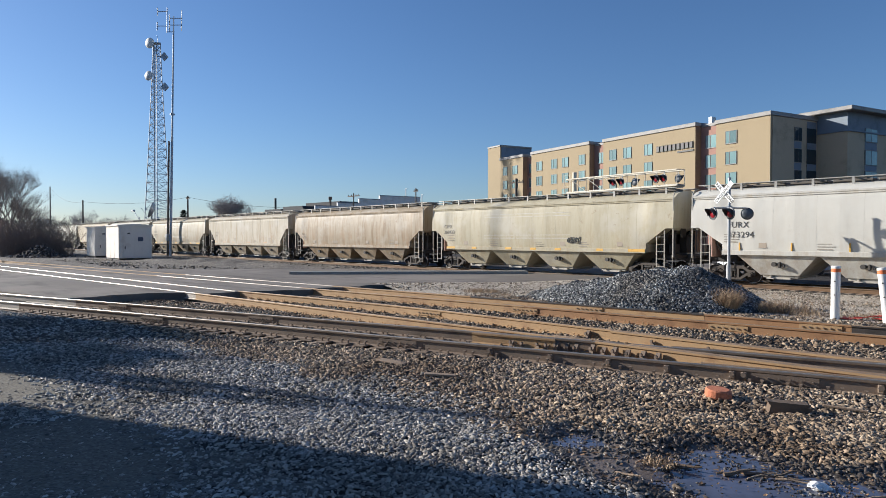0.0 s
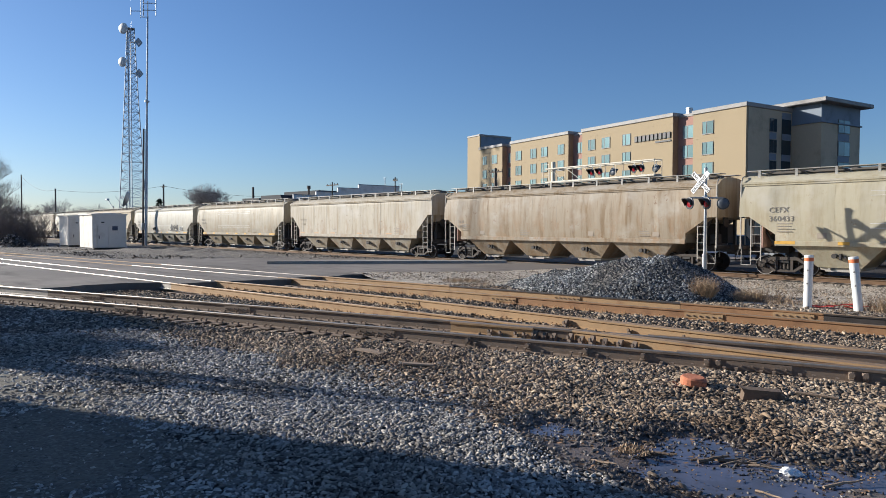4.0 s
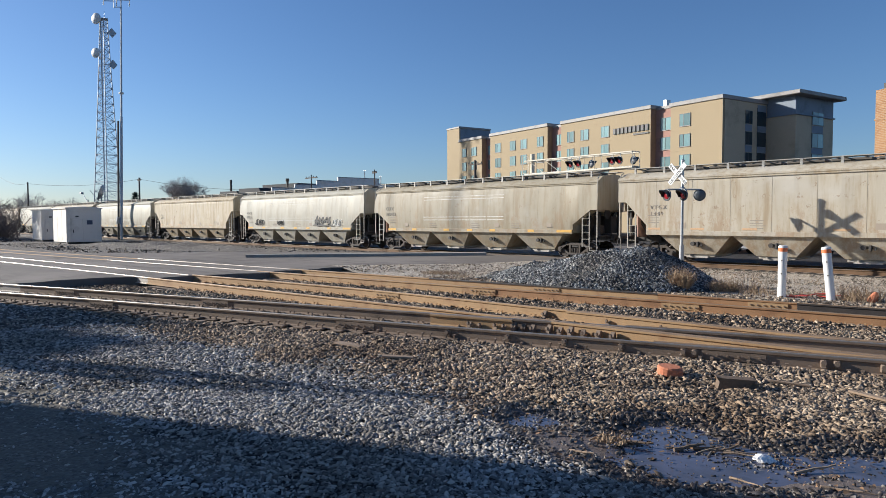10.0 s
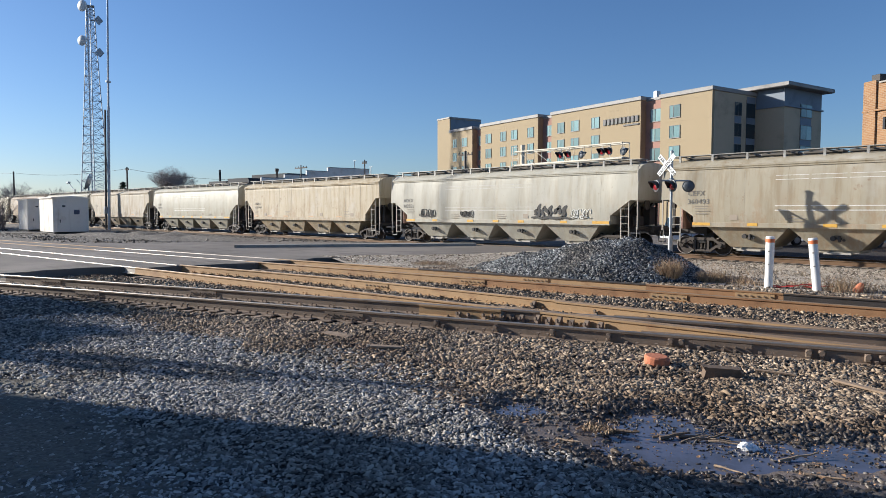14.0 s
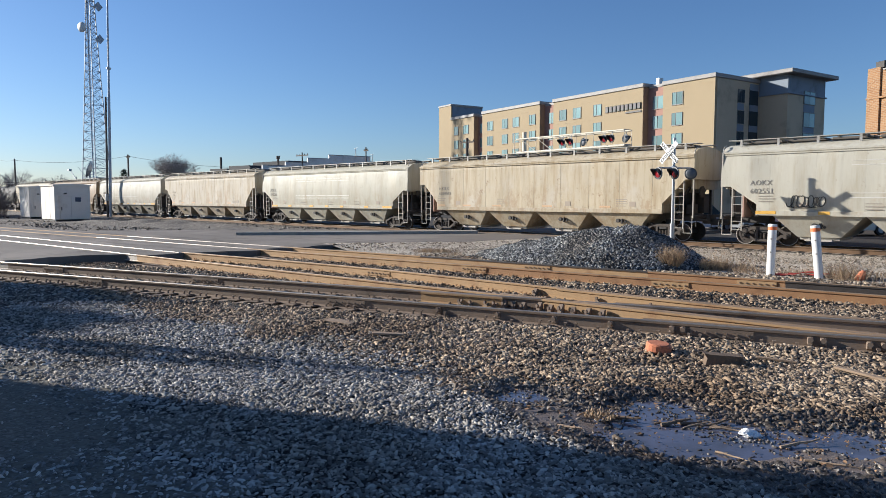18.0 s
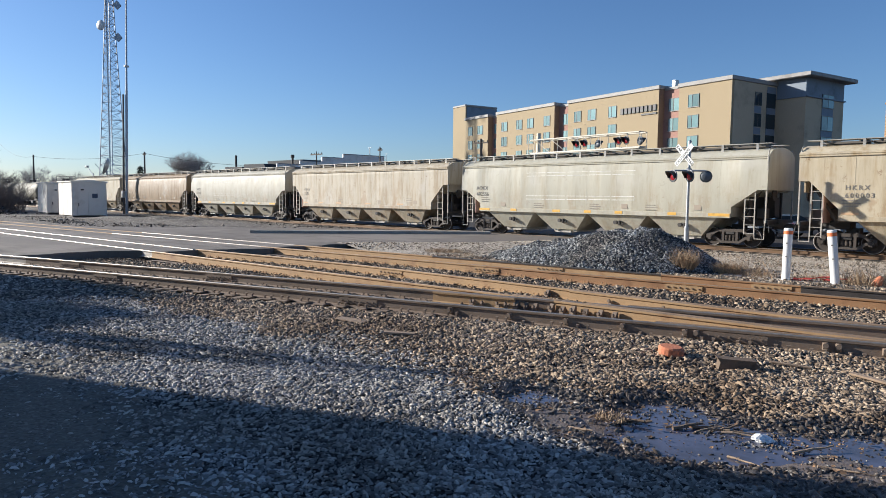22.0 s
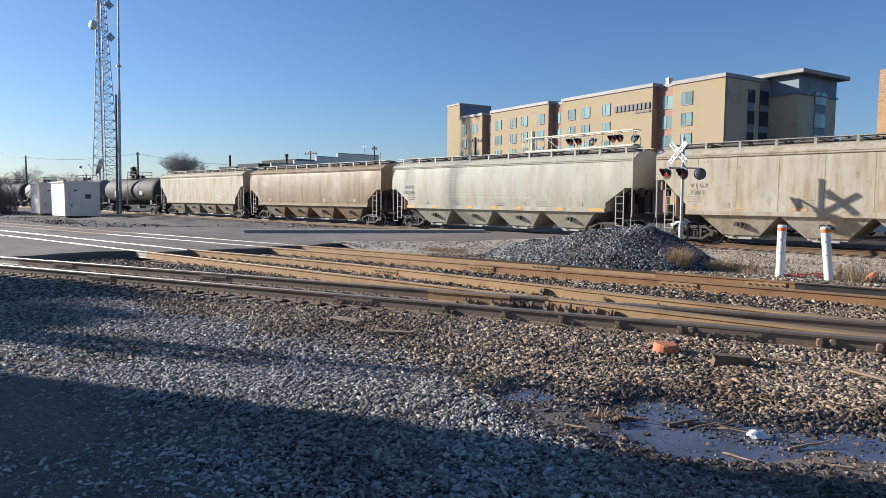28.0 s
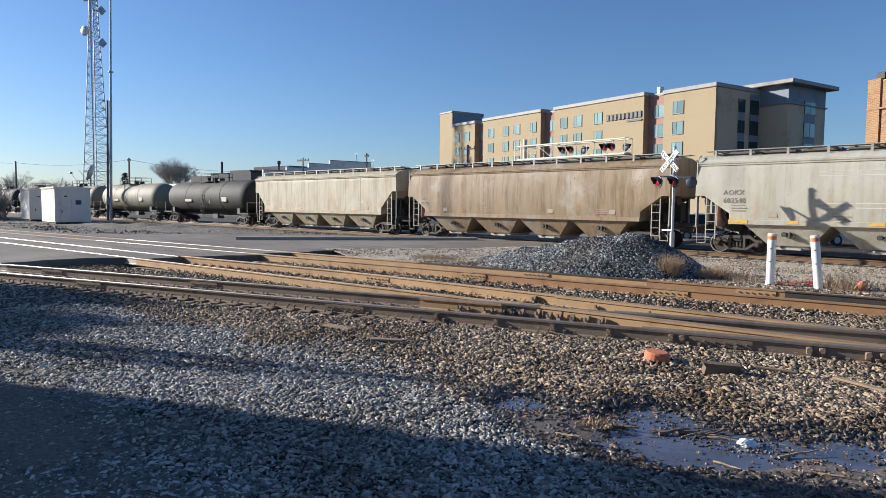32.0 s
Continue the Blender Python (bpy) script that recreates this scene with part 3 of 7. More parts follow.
def pebbles(name, places, sizes, material, rng, tall=1.0, tilt=0.24):
    """Many flat-lying pebbles in one mesh: each an uneven five-sided block with bevelled flanks, sunk into the ground."""
    n = len(places)
    ang = 2 * np.pi * (np.arange(5)[None] + rng.uniform(-0.28, 0.28, (n, 5))) / 5
    rad = rng.uniform(0.78, 1.22, (n, 5))
    foot = np.stack([rad * np.cos(ang) * rng.uniform(0.85, 1.45, (n, 1)), rad * np.sin(ang) * rng.uniform(0.34, 0.54, (n, 1)), np.full((n, 5), -0.18)], -1)
    shrink = rng.uniform(0.42, 0.75, (n, 1, 1))
    top = foot * np.array([1, 1, 0]) * shrink + np.array([0, 0, 1]) * rng.uniform(0.17, 0.38, (n, 1, 1)) * tall + np.array([0, 0, 1]) * rng.uniform(-0.08, 0.08, (n, 5, 1))
    v = np.concatenate([foot, top], 1)
    yaw, pitch, roll = rng.uniform(0, 6.283, n), rng.normal(0, tilt, n), rng.normal(0, tilt, n)
    v[:, :, 2] += v[:, :, 0] * pitch[:, None] + v[:, :, 1] * roll[:, None]
    c, s = np.cos(yaw)[:, None], np.sin(yaw)[:, None]
    v = np.stack([v[:, :, 0] * c - v[:, :, 1] * s, v[:, :, 0] * s + v[:, :, 1] * c, v[:, :, 2]], -1) * sizes[:, None, None] + places[:, None, :]
    me = bpy.data.meshes.new(name)
    me.vertices.add(n * 10)
    me.vertices.foreach_set("co", v.astype(np.float32).ravel())
    one = np.array([k for i in range(5) for k in (i, (i + 1) % 5, 5 + (i + 1) % 5, 5 + i)] + [5, 6, 7, 8, 9])
    me.loops.add(n * 25)
    me.loops.foreach_set("vertex_index", (one[None] + np.arange(n)[:, None] * 10).astype(np.int32).ravel())
    me.polygons.add(n * 6)
    me.polygons.foreach_set("loop_start", (np.arange(0, 25, 4)[None, :6] + np.arange(n)[:, None] * 25).astype(np.int32).ravel())
    me.materials.append(material)
    me.update(calc_edges=True)
    return me


# ---- ground, road and tracks ----
GAUGE = 1.51          # between rail centres
RAIL = 0.17           # height of the rails' running faces
FOOT = -0.07          # height of the rails' feet
TRAIN_Y = 31.07       # centre line of the train's track


A0, SA = 11.9, 0.331     # the three near tracks: place and slant of their nearer rails
C0, SC = 11.6, 0.092
F0, SF = 16.55, 0.118


def line_y(x, y0, slope):
    return y0 + slope * x


PUDDLES = [(-2.8, 6.05, 0.8, 0.13), (-2.2, 6.4, 0.5, 0.06), (-1.45, 7.0, 0.5, 0.1), (-3.3, 6.6, 0.42, 0.07), (-4.6, 5.95, 0.42, 0.115), (-3.85, 5.6, 0.45, 0.02), (-1.35, 6.2, 0.75, 0.0)]
WATER_Z = -0.085


def hollow(x, y):
    """Height of the ground: flat, with gentle unevenness near the camera and a dip for the puddle."""
    h = 0.03 * noise.noise(Vector((x * 0.35, y * 0.35, 0)))
    for px, py, r, deep in PUDDLES:
        h -= deep * math.exp(-((x - px) ** 2 + (y - py) ** 2) / (r * r))
    if -6 < x < 0 and 4 < y < 9:
        h += 0.022 * noise.noise(Vector((x * 2.6, y * 2.6, 5))) + 0.012 * noise.noise(Vector((x * 6.0, y * 6.0, 8)))
    h *= max(0.0, 1 - max(0, math.hypot(x, y) - 14) / 10)
    if x > -27:
        shoulder = 0.75 if x < -10 else max(0.3, 0.75 + (x + 10) * -0.3)
        near = 0.13 * min(1.0, max(0.75, (-4.0 - x) / 3))
        for y0, s, deep in ((A0, SA, near), (C0, SC, 0.06), (F0, SF, 0.075)):
            off = y - line_y(x, y0, s)
            if off > 0.25:
                deep = min(deep, 0.075)
            h -= max(0.0, min(1.0, (off + shoulder) / 0.3, (2.35 - off) / 0.4)) * deep * 0.8
        if x < -20.5 and line_y(x, A0, SA) + 1.2 < y < line_y(x, F0, SF) + 2.2:
            h -= 0.09 * min(1.0, (-20.5 - x) / 2.0)
    return h


def build_ground():
    xs = [-4000, -1500, -600, -250, -120, -70] + [-45 + 1.5 * i for i in range(12)] + [-27.2 + 0.5 * i for i in range(24)] + [-15 + 0.4 * i for i in range(23)] + [-5.8 + 0.1 * i for i in range(58)] + [0.2 + 0.5 * i for i in range(8)] + [5, 12, 30, 120, 600, 4000]
    ys = [-4000, -900, -200, -60, -25, -10, -4] + [-1 + 0.4 * i for i in range(12)] + [3.8 + 0.1 * i for i in range(52)] + [9.2 + 0.35 * i for i in range(30)] + [20.2, 21.5, 24, 28, 33, 40, 60, 120, 300, 900, 4000]
    g = Geo()
    verts = [(x, y, hollow(x, y) - 0.03) for x in xs for y in ys]
    n = len(ys)
    faces = [(i * n + j, (i + 1) * n + j, (i + 1) * n + j + 1, i * n + j + 1) for i in range(len(xs) - 1) for j in range(n - 1)]
    g.add(verts, faces)
    solo("ground", g, GROUNDSHADE, "packed dirt and gravel rail yard ground, darkened for shade between stones", "ground", kind="structure", smooth=True)


def build_road():
    right = [(-80, -7), (-25.0, 5.3), (-25.6, 6.6), (-26.1, 7.8), (-25.2, 9.35), (-24.3, 9.6), (-24.3, 11.0), (-23.9, 12.0), (-23.6, 13.5), (-24.0, 14.2), (-23.7, 15.4), (-24.2, 17.0), (-22.8, 19.4), (-20.4, 22.9), (-19.2, 28.5), (-18.6, 34), (-16, 60)]
    left = [(-26, 60), (-28, 36), (-31, 29.5), (-40, 22), (-45.7, 14.2), (-57, 11), (-90, 4), (-110, -12)]
    g = Geo()
    ragged = [right[0]]
    for (xa, ya), (xb, yb) in zip(right[1:14], right[2:15]):
        n = max(2, int(math.hypot(xb - xa, yb - ya) / 0.28))
        for i in range(n):
            x, y = xa + (xb - xa) * i / n, ya + (yb - ya) * i / n
            ragged.append((x + 0.3 * noise.noise(Vector((y * 0.55, 3.1, x * 0.1))) + 0.25 * noise.noise(Vector((y * 2.3, 9.4, 0))), y))
    right = ragged + right[14:]
    outline = [(x, y, -0.2) for x, y in right + left]
    g.prism(outline, (0, 0, 0.2 + RAIL - 0.03))
    solo("road", g, ASPHALT, "worn grey asphalt of a level crossing", "road", kind="structure")
    island = Geo()
    a, b = Vector((-33.9, 18.3, 0)), Vector((-25.7, 29.0, 0))
    d = (b - a).normalized()
    w = Vector((-d.y, d.x, 0)) * 0.8
    island.prism([a + Vector((0, 0, 0.1)), b + Vector((0, 0, 0.1)), b + w + Vector((0, 0, 0.1)), a + w * 0.5 + Vector((0, 0, 0.1))], (0, 0, 0.2))
    solo("kerb", island, CONCRETE, "grey concrete kerb island on the asphalt road", "kerb", kind="structure")


BEND = [(-24.4, 11.0), (-21.7, 11.4), (-19.7, 11.72), (-16.25, 12.14), (-13.9, 12.3), (-11.8, 12.38), (-9.2, 12.48), (-7.1, 12.59), (-5.9, 12.64), (-3.8, 12.73), (0.0, 13.07), (8.0, 13.8)]


def bend_y(x):
    """The farther rail of track_2 bows towards track_3."""
    for (xa, ya), (xb, yb) in zip(BEND, BEND[1:]):
        if x <= xb:
            break
    return ya + (yb - ya) * (x - xa) / (xb - xa)


def rail_geo(*line, crown=(6, 7, 8)):
    """A rail rolled along points of the plan, its running faces in the second slot."""
    prof = [(-0.075, 0), (0.075, 0), (0.075, 0.012), (0.014, 0.04), (0.01, 0.18), (0.036, 0.195), (0.037, 0.228), (0.028, 0.24),
            (-0.028, 0.24), (-0.037, 0.228), (-0.036, 0.195), (-0.01, 0.18), (-0.014, 0.04), (-0.075, 0.012)]
    line = [Vector((p[0], p[1], FOOT)) for p in line]
    n, m = len(prof), len(line)
    g = Geo()
    verts = []
    for k, p in enumerate(line):
        side = (line[min(k + 1, m - 1)] - line[max(k - 1, 0)]).normalized().cross(Vector((0, 0, 1)))
        verts += [p + side * u + Vector((0, 0, z)) for u, z in prof]
    g.add(verts, [])
    caps = [tuple(range(n)), tuple(range(m * n - 1, (m - 1) * n - 1, -1))]
    g.f += caps
    g.slots += [0, 0]
    for k in range(m - 1):
        for i in range(n):
            g.f.append((k * n + i, k * n + (i + 1) % n, (k + 1) * n + (i + 1) % n, (k + 1) * n + i))
            g.slots.append(1 if i in crown else 0)
    return g


def track(name, label, y0, slope, x0, x1, steel, head, ties=None):
    tr = thing(name, label, "railway track", kind="structure")
    wide = GAUGE * math.hypot(1, slope)
    for k in (0, 1):
        yy = y0 + k * wide
        cut = -24.4
        if name == "track_3" and k == 1:
            joints = ((cut, -16.9, steel, head), (-16.9, -8.85, steel, RAILBLACK), (-8.85, -5.45, RAILRED, RAILWORN), (-5.45, x1, RAILBLACK, RAILWORN))
        elif name == "track_3":
            joints = ((cut, -13.4, steel, head), (-13.4, x1, RAILRED, head))
        else:
            joints = ((cut, x1, steel, head),)
        if name == "track_2" and k == 1:
            part("rail", rail_geo(*BEND), [steel, head], tr)
            joints = ()
        for xa, xb, side, crown in joints:
            part("rail", rail_geo((xa + 0.004, line_y(xa + 0.004, yy, slope)), (xb - 0.004, line_y(xb - 0.004, yy, slope)), crown=(5, 6, 7, 8, 9) if crown == RAILBLACK else (6, 7, 8)), [side, crown], tr)
        if cut > x0:
            worn = -37.0 if name == "track_3" else x0
            if worn > x0:
                part("rail", rail_geo((x0, line_y(x0, yy, slope)), (worn - 0.004, line_y(worn - 0.004, yy, slope))), [steel, steel], tr)
            part("rail", rail_geo((worn, line_y(worn, yy, slope)), (cut, line_y(cut, yy, slope))), [RAILGLINT if y0 < 20 else steel, RAILHEAD], tr)
    if ties:
        ang = math.atan(slope)
        tie = Geo().box((0, 0, 0), (0.22, 2.8, 0.17), chamfer=0.012).mesh("tie", TIE)
        x = ties[0]
        rng = random.Random(5)
        while x < ties[1]:
            cy = line_y(x, y0 + wide / 2, slope)
            ob = part("tie", tie, TIE, tr, m=Matrix.Translation((x, cy + rng.uniform(-0.04, 0.04), (-0.16 if y0 < 20 else -0.1) + rng.uniform(-0.01, 0.01))) @ Matrix.Rotation(ang + rng.uniform(-0.03, 0.03), 4, "Z"))
            x += 0.5 * math.cos(ang)
    return tr


def build_tracks():
    track("track_1", "steel rails on dark wooden ties in brown ballast", A0, SA, -90, 8, RAILDARK, RAILHEAD, (-25.4, 1))
    track("track_2", "rust-coloured crossing rails on wooden ties", C0, SC, -150, 8, RAILRUST, RAILWORN, (-23.4, 1))
    track("track_3", "rust-coloured rails along the gravel", F0, SF, -150, 14, RAILRUST, RAILWORN, (-23.2, 4))
    track("track_4", "rusty rails under the freight train", TRAIN_Y - GAUGE / 2, 0.0, -420, 60, RAILSHADE, RAILHEAD, (-60, 6))


def fittings():
    """Tie plates with spikes, joint bars, bolts, rail braces and the check rails of the crossing."""
    plate = Geo().box((0, 0, 0.008), (0.19, 0.36, 0.02), chamfer=0.004)
    for sx, sy in ((-0.06, -0.1), (0.06, 0.1), (0.06, -0.1)):
        plate.box((sx, sy, 0.035), (0.022, 0.022, 0.04)).box((sx, sy * 0.88, 0.058), (0.034, 0.045, 0.014))
    plate_mesh, plate_rust = plate.mesh("tie_plate", RAILDARK), plate.mesh("tie_plate", RAILRUST)
    bar = Geo()
    for s in (-1, 1):
        bar.prism([(-0.46, s * 0.016, 0.035), (0.46, s * 0.016, 0.035), (0.46, s * 0.016, 0.128), (-0.46, s * 0.016, 0.128)], (0, s * 0.022, 0))
    bar_mesh, bar_dark = bar.mesh("joint_bar", RAILRUST), bar.mesh("joint_bar", RAILDARK)
    bolt_mesh = Geo().rod((0, 0.05, 0), (0, -0.07, 0), 0.013, 6).rod((0, -0.045, 0), (0, -0.062, 0), 0.022, 6).mesh("bolt", RAILDARK)
    brace_mesh = Geo().prism([(-0.04, -0.07, 0), (-0.04, 0.09, 0), (-0.04, 0.09, 0.12), (-0.04, 0.03, 0.13), (-0.04, -0.05, 0.05)], (0.08, 0, 0)).rod((0, -0.05, 0.08), (0, -0.11, 0.085), 0.027, 8).mesh("rail_brace", RAILDARK)
    stud_mesh = Geo().box((0, 0.02, 0.12), (0.085, 0.06, 0.12), chamfer=0.012).rod((0, 0, 0.14), (0, -0.075, 0.145), 0.04, 8).mesh("rail_stud", RAILDARK)
    wide_a, wide_c, wide_f = (GAUGE * math.hypot(1, k) for k in (SA, SC, SF))
    tracks = {n: bpy.data.objects[n] for n in ("track_1", "track_2", "track_3")}
    rng = random.Random(8)

    def spot(x, y0, slope, z=FOOT, dy=0.0):
        a = math.atan(slope)
        y = bend_y(x) if y0 == C0 + wide_c else line_y(x, y0, slope)
        return Matrix.Translation((x, y + dy, z)) @ Matrix.Rotation(a, 4, "Z")
    for tr, y0, slope, lo, hi in (("track_1", A0, SA, -24, 0), ("track_1", A0 + wide_a, SA, -24, 0), ("track_2", C0, SC, -22, 0), ("track_2", C0 + wide_c, SC, -23.5, 0), ("track_3", F0, SF, -22, 3), ("track_3", F0 + wide_f, SF, -22, 3)):
        x = lo
        while x < hi:
            big = 1.45 if y0 == A0 else 1.0
            part("tie_plate", plate_rust if tr != "track_1" else plate_mesh, RAILRUST, tracks[tr], m=spot(x + rng.uniform(-0.03, 0.03), y0, slope) @ Matrix.Rotation(rng.uniform(-0.06, 0.06), 4, "Z") @ Matrix.Diagonal((big, big, big * rng.uniform(0.85, 1.25), 1)))
            x += 0.5 * math.cos(math.atan(slope))
    for tr, y0, slope, xs in (("track_1", A0, SA, (-10.9, -18.3, -4.2)), ("track_1", A0 + wide_a, SA, (-16.5, -22.3)), ("track_3", F0, SF, (-7.55, -13.4)), ("track_3", F0 + wide_f, SF, (-6.1, -12.3)), ("track_2", C0 + wide_c, SC, (-14.6,))):
        for x in xs:
            part("joint_bar", bar_dark if tr == "track_1" else bar_mesh, RAILRUST, tracks[tr], m=spot(x, y0, slope) @ Matrix.Diagonal((1, 1, 1.4, 1)))
            for i in range(6):
                dx = (-0.38 + 0.152 * i) * math.cos(math.atan(slope))
                part("bolt", bolt_mesh, DARKSTEEL, tracks[tr], m=spot(x + dx, y0, slope, 0.045))
    for x in (-9.5, -9.27, -8.95, -8.76, -8.58, -8.39, -8.2, -7.89, -7.63, -7.4, -7.13, -6.84, -6.55):
        y = min(line_y(x, A0 + wide_a, SA), line_y(x, C0, SC)) - 0.14
        part("rail_brace", brace_mesh, RAILDARK, tracks["track_1"], m=Matrix.Translation((x, y + rng.uniform(-0.02, 0.02), FOOT)) @ Matrix.Rotation(0.2 + rng.uniform(-0.12, 0.12), 4, "Z") @ Matrix.Diagonal((1, 1, 1.35 * rng.uniform(0.85, 1.1), 1)))
    for x in (-8.88, -7.74, -6.74, -5.82, -4.88, -4.72, -3.02, -2.86, -2.31, -2.14):
        part("rail_stud", stud_mesh, RAILDARK, tracks["track_1"], m=spot(x, A0, SA, FOOT, -0.05))
    for x in (-9.2, -7.6, -6.4, -5.2, -4.0):
        part("rail_brace", brace_mesh, RAILDARK, tracks["track_2"], m=spot(x, C0 + wide_c, SC, FOOT, -0.12) @ Matrix.Diagonal((1, 1, 1.35, 1)))
    for a, b, tr in (((-10.4, line_y(-10.4, A0 + wide_a - 0.13, SA)), (-8.6, line_y(-8.6, A0 + wide_a - 0.16, SA)), "track_1"),
                     ((-9.0, line_y(-9.0, C0 + 0.13, SC)), (-2.0, line_y(-2.0, C0 + 0.13, SC)), "track_2"),
                     ((-6.6, line_y(-6.6, A0 + wide_a + 0.13, SA)), (0.5, line_y(0.5, A0 + wide_a + 0.13, SA)), "track_1"),
                     ((-5.4, line_y(-5.4, A0 + 0.14, SA)), (-1.0, line_y(-1.0, A0 + 0.14, SA)), "track_1"),
                     ((-8.6, bend_y(-8.6) - 0.13), (-3.0, bend_y(-3.0) - 0.13), "track_2")):
        part("check_rail", rail_geo(a, b), [RAILRUST, RAILWORN], tracks[tr])


def scatter(rng, n, size, keep):
    """Stone places over the yard near the tracks that pass keep(x, y)."""
    out = []
    while len(out) < n:
        d = math.sqrt(rng.uniform(size[0] ** 2, size[1] ** 2))
        u = rng.uniform(-0.88, 0.78)
        x = d * (-0.7034 + u * 0.7108)
        y = d * (0.7108 + u * 0.7034)
        if keep(x, y, d):
            out.append((x, y))
    return out


def on_road(x, y):
    edge = -25.0 if y < 5.3 else -25.7 if y < 9.3 else -23.8 if y < 17.0 else -24.0 + (y - 17.0) * 0.62 if y < 22.9 else -20.3 + (y - 22.9) * 0.22
    return x < edge + 0.1


def wetness(x, y):
    return sum(math.exp(-((x - px) ** 2 + (y - py) ** 2) / (r * r * 1.05)) for px, py, r, _ in PUDDLES)


def bare(x, y):
    """How bare of stones the packed dirt beside the road is."""
    return math.exp(-(((x + 7.4) / 3.3) ** 2 + ((y - 1.2) / 1.75) ** 2)) + math.exp(-(((x + 13.4) / 3.2) ** 2 + ((y - 1.5) / 0.75) ** 2))


def build_stones():
    rng = random.Random(3)
    nrg = np.random.default_rng(3)
    grey, brown, wet, inner = [], [], [], []

    def brown_side(x, y):
        below = line_y(x, A0, SA) - y
        lim = 3.1 + 0.43 * max(0.0, x + 8.0) + 0.12 * max(0.0, -11.0 - x) + 0.9 * noise.noise(Vector((x * 0.9, y * 0.9, 4)))
        blur = rng.gauss(0, 0.55)
        return below < lim + blur and y > 5.2 + 0.45 * noise.noise(Vector((x * 1.3, y * 1.3, 14))) + 0.3 * blur

    def keep(x, y, d):
        if on_road(x, y) or y > line_y(x, F0 + 1.6, SF) + 2.5:
            return False
        for y0, s in ((A0, SA), (A0 + 1.59, SA), (C0, SC), (F0, SF), (F0 + 1.52, SF)):
            if abs(bend_y(x) - y) < 0.12 or abs(line_y(x, y0, s) - y) < 0.12:
                return False
        if x < -5.5 and 0 < line_y(x, A0, SA) - y < 0.5 and rng.random() < 0.72:
            return False
        dirt = 1.2 * bare(x, y) + 0.45 * noise.noise(Vector((x * 1.1, y * 1.1, 9)))
        if dirt > rng.uniform(0.05, 1.0):
            return False
        if wetness(x, y) > rng.uniform(0.3, 1.25):
            return False
        if math.exp(-(((x + 3.75) / 0.55) ** 2 + ((y - 5.55) / 0.6) ** 2)) > rng.uniform(0.12, 1.1):
            return False
        return True
    for n, lo, hi, big in ((78000, 3.9, 8.5, 0.038), (45000, 8.5, 13.5, 0.038), (31000, 13.5, 26, 0.047)):
        for x, y in scatter(rng, n, (lo, hi), keep):
            earthy, d_far = brown_side(x, y), math.hypot(x, y)
            if d_far < 8.5 and rng.random() < (0.56 if earthy else 0.48):
                continue
            z = hollow(x, y) - 0.03
            s = big * (rng.uniform(1.2, 1.5) if rng.random() < 0.06 else rng.uniform(0.55, 1.25))
            if not earthy:
                s *= 0.8 if d_far < 9 else 0.9
            soaked = wetness(x, y) + 0.25 * noise.noise(Vector((x * 2.2, y * 2.2, 6))) > 0.27
            (wet if soaked else inner if y > line_y(x, A0, SA) + 0.1 else brown if earthy else grey).append((x, y, z + s * rng.uniform(0.1, 0.6), s))
    for x, y in scatter(rng, 5500, (3.9, 12.0), lambda x, y, d: not on_road(x, y) and (x < -5.5 or rng.random() < 0.3) and wetness(x, y) < 0.3):
        if noise.noise(Vector((x * 1.4, y * 1.4, 12))) > -0.25:
            s = rng.uniform(0.01, 0.028)
            grey.append((x, y, hollow(x, y) - 0.018 + s * 0.1, s))
    for name, pts, mt, label in (("wet_gravel", wet, WETSTONE, "dark wet stones in mud round the puddle"), ("dark_ballast", inner, DARKBALLAST, "darker brown crushed-stone ballast between the rails"), ("brown_ballast", brown, BALLAST, "brown crushed-stone ballast round the tracks"), ("grey_gravel", grey, GREYSTONE, "pale grey loose gravel in front of the tracks")):
        arr = np.array(pts)
        me = pebbles(name, arr[:, :3], arr[:, 3], mt, nrg, *((0.85, 0.22) if name == "grey_gravel" else (1.05, 0.3)))
        solo(name, me, mt, label, "gravel", kind="stuff")


RIDGE = [(-16.6, 19.2, 0.18), (-15.8, 19.35, 0.42), (-15.0, 19.5, 0.66), (-14.2, 19.7, 0.75), (-13.4, 19.95, 0.86), (-12.8, 20.15, 1.02), (-12.2, 20.35, 1.2), (-11.5, 20.6, 1.24), (-10.95, 20.75, 1.2), (-10.3, 20.85, 0.8)]


def heap_height(x, y):
    h = math.log(sum(math.exp(3.2 * (z - 0.62 * math.hypot(x - px, (y - py) * 0.9))) for px, py, z in RIDGE)) / 3.2 - 0.14
    return h + 0.05 * noise.noise(Vector((x * 1.1, y * 1.1, 2))) if h > -0.1 else -0.1


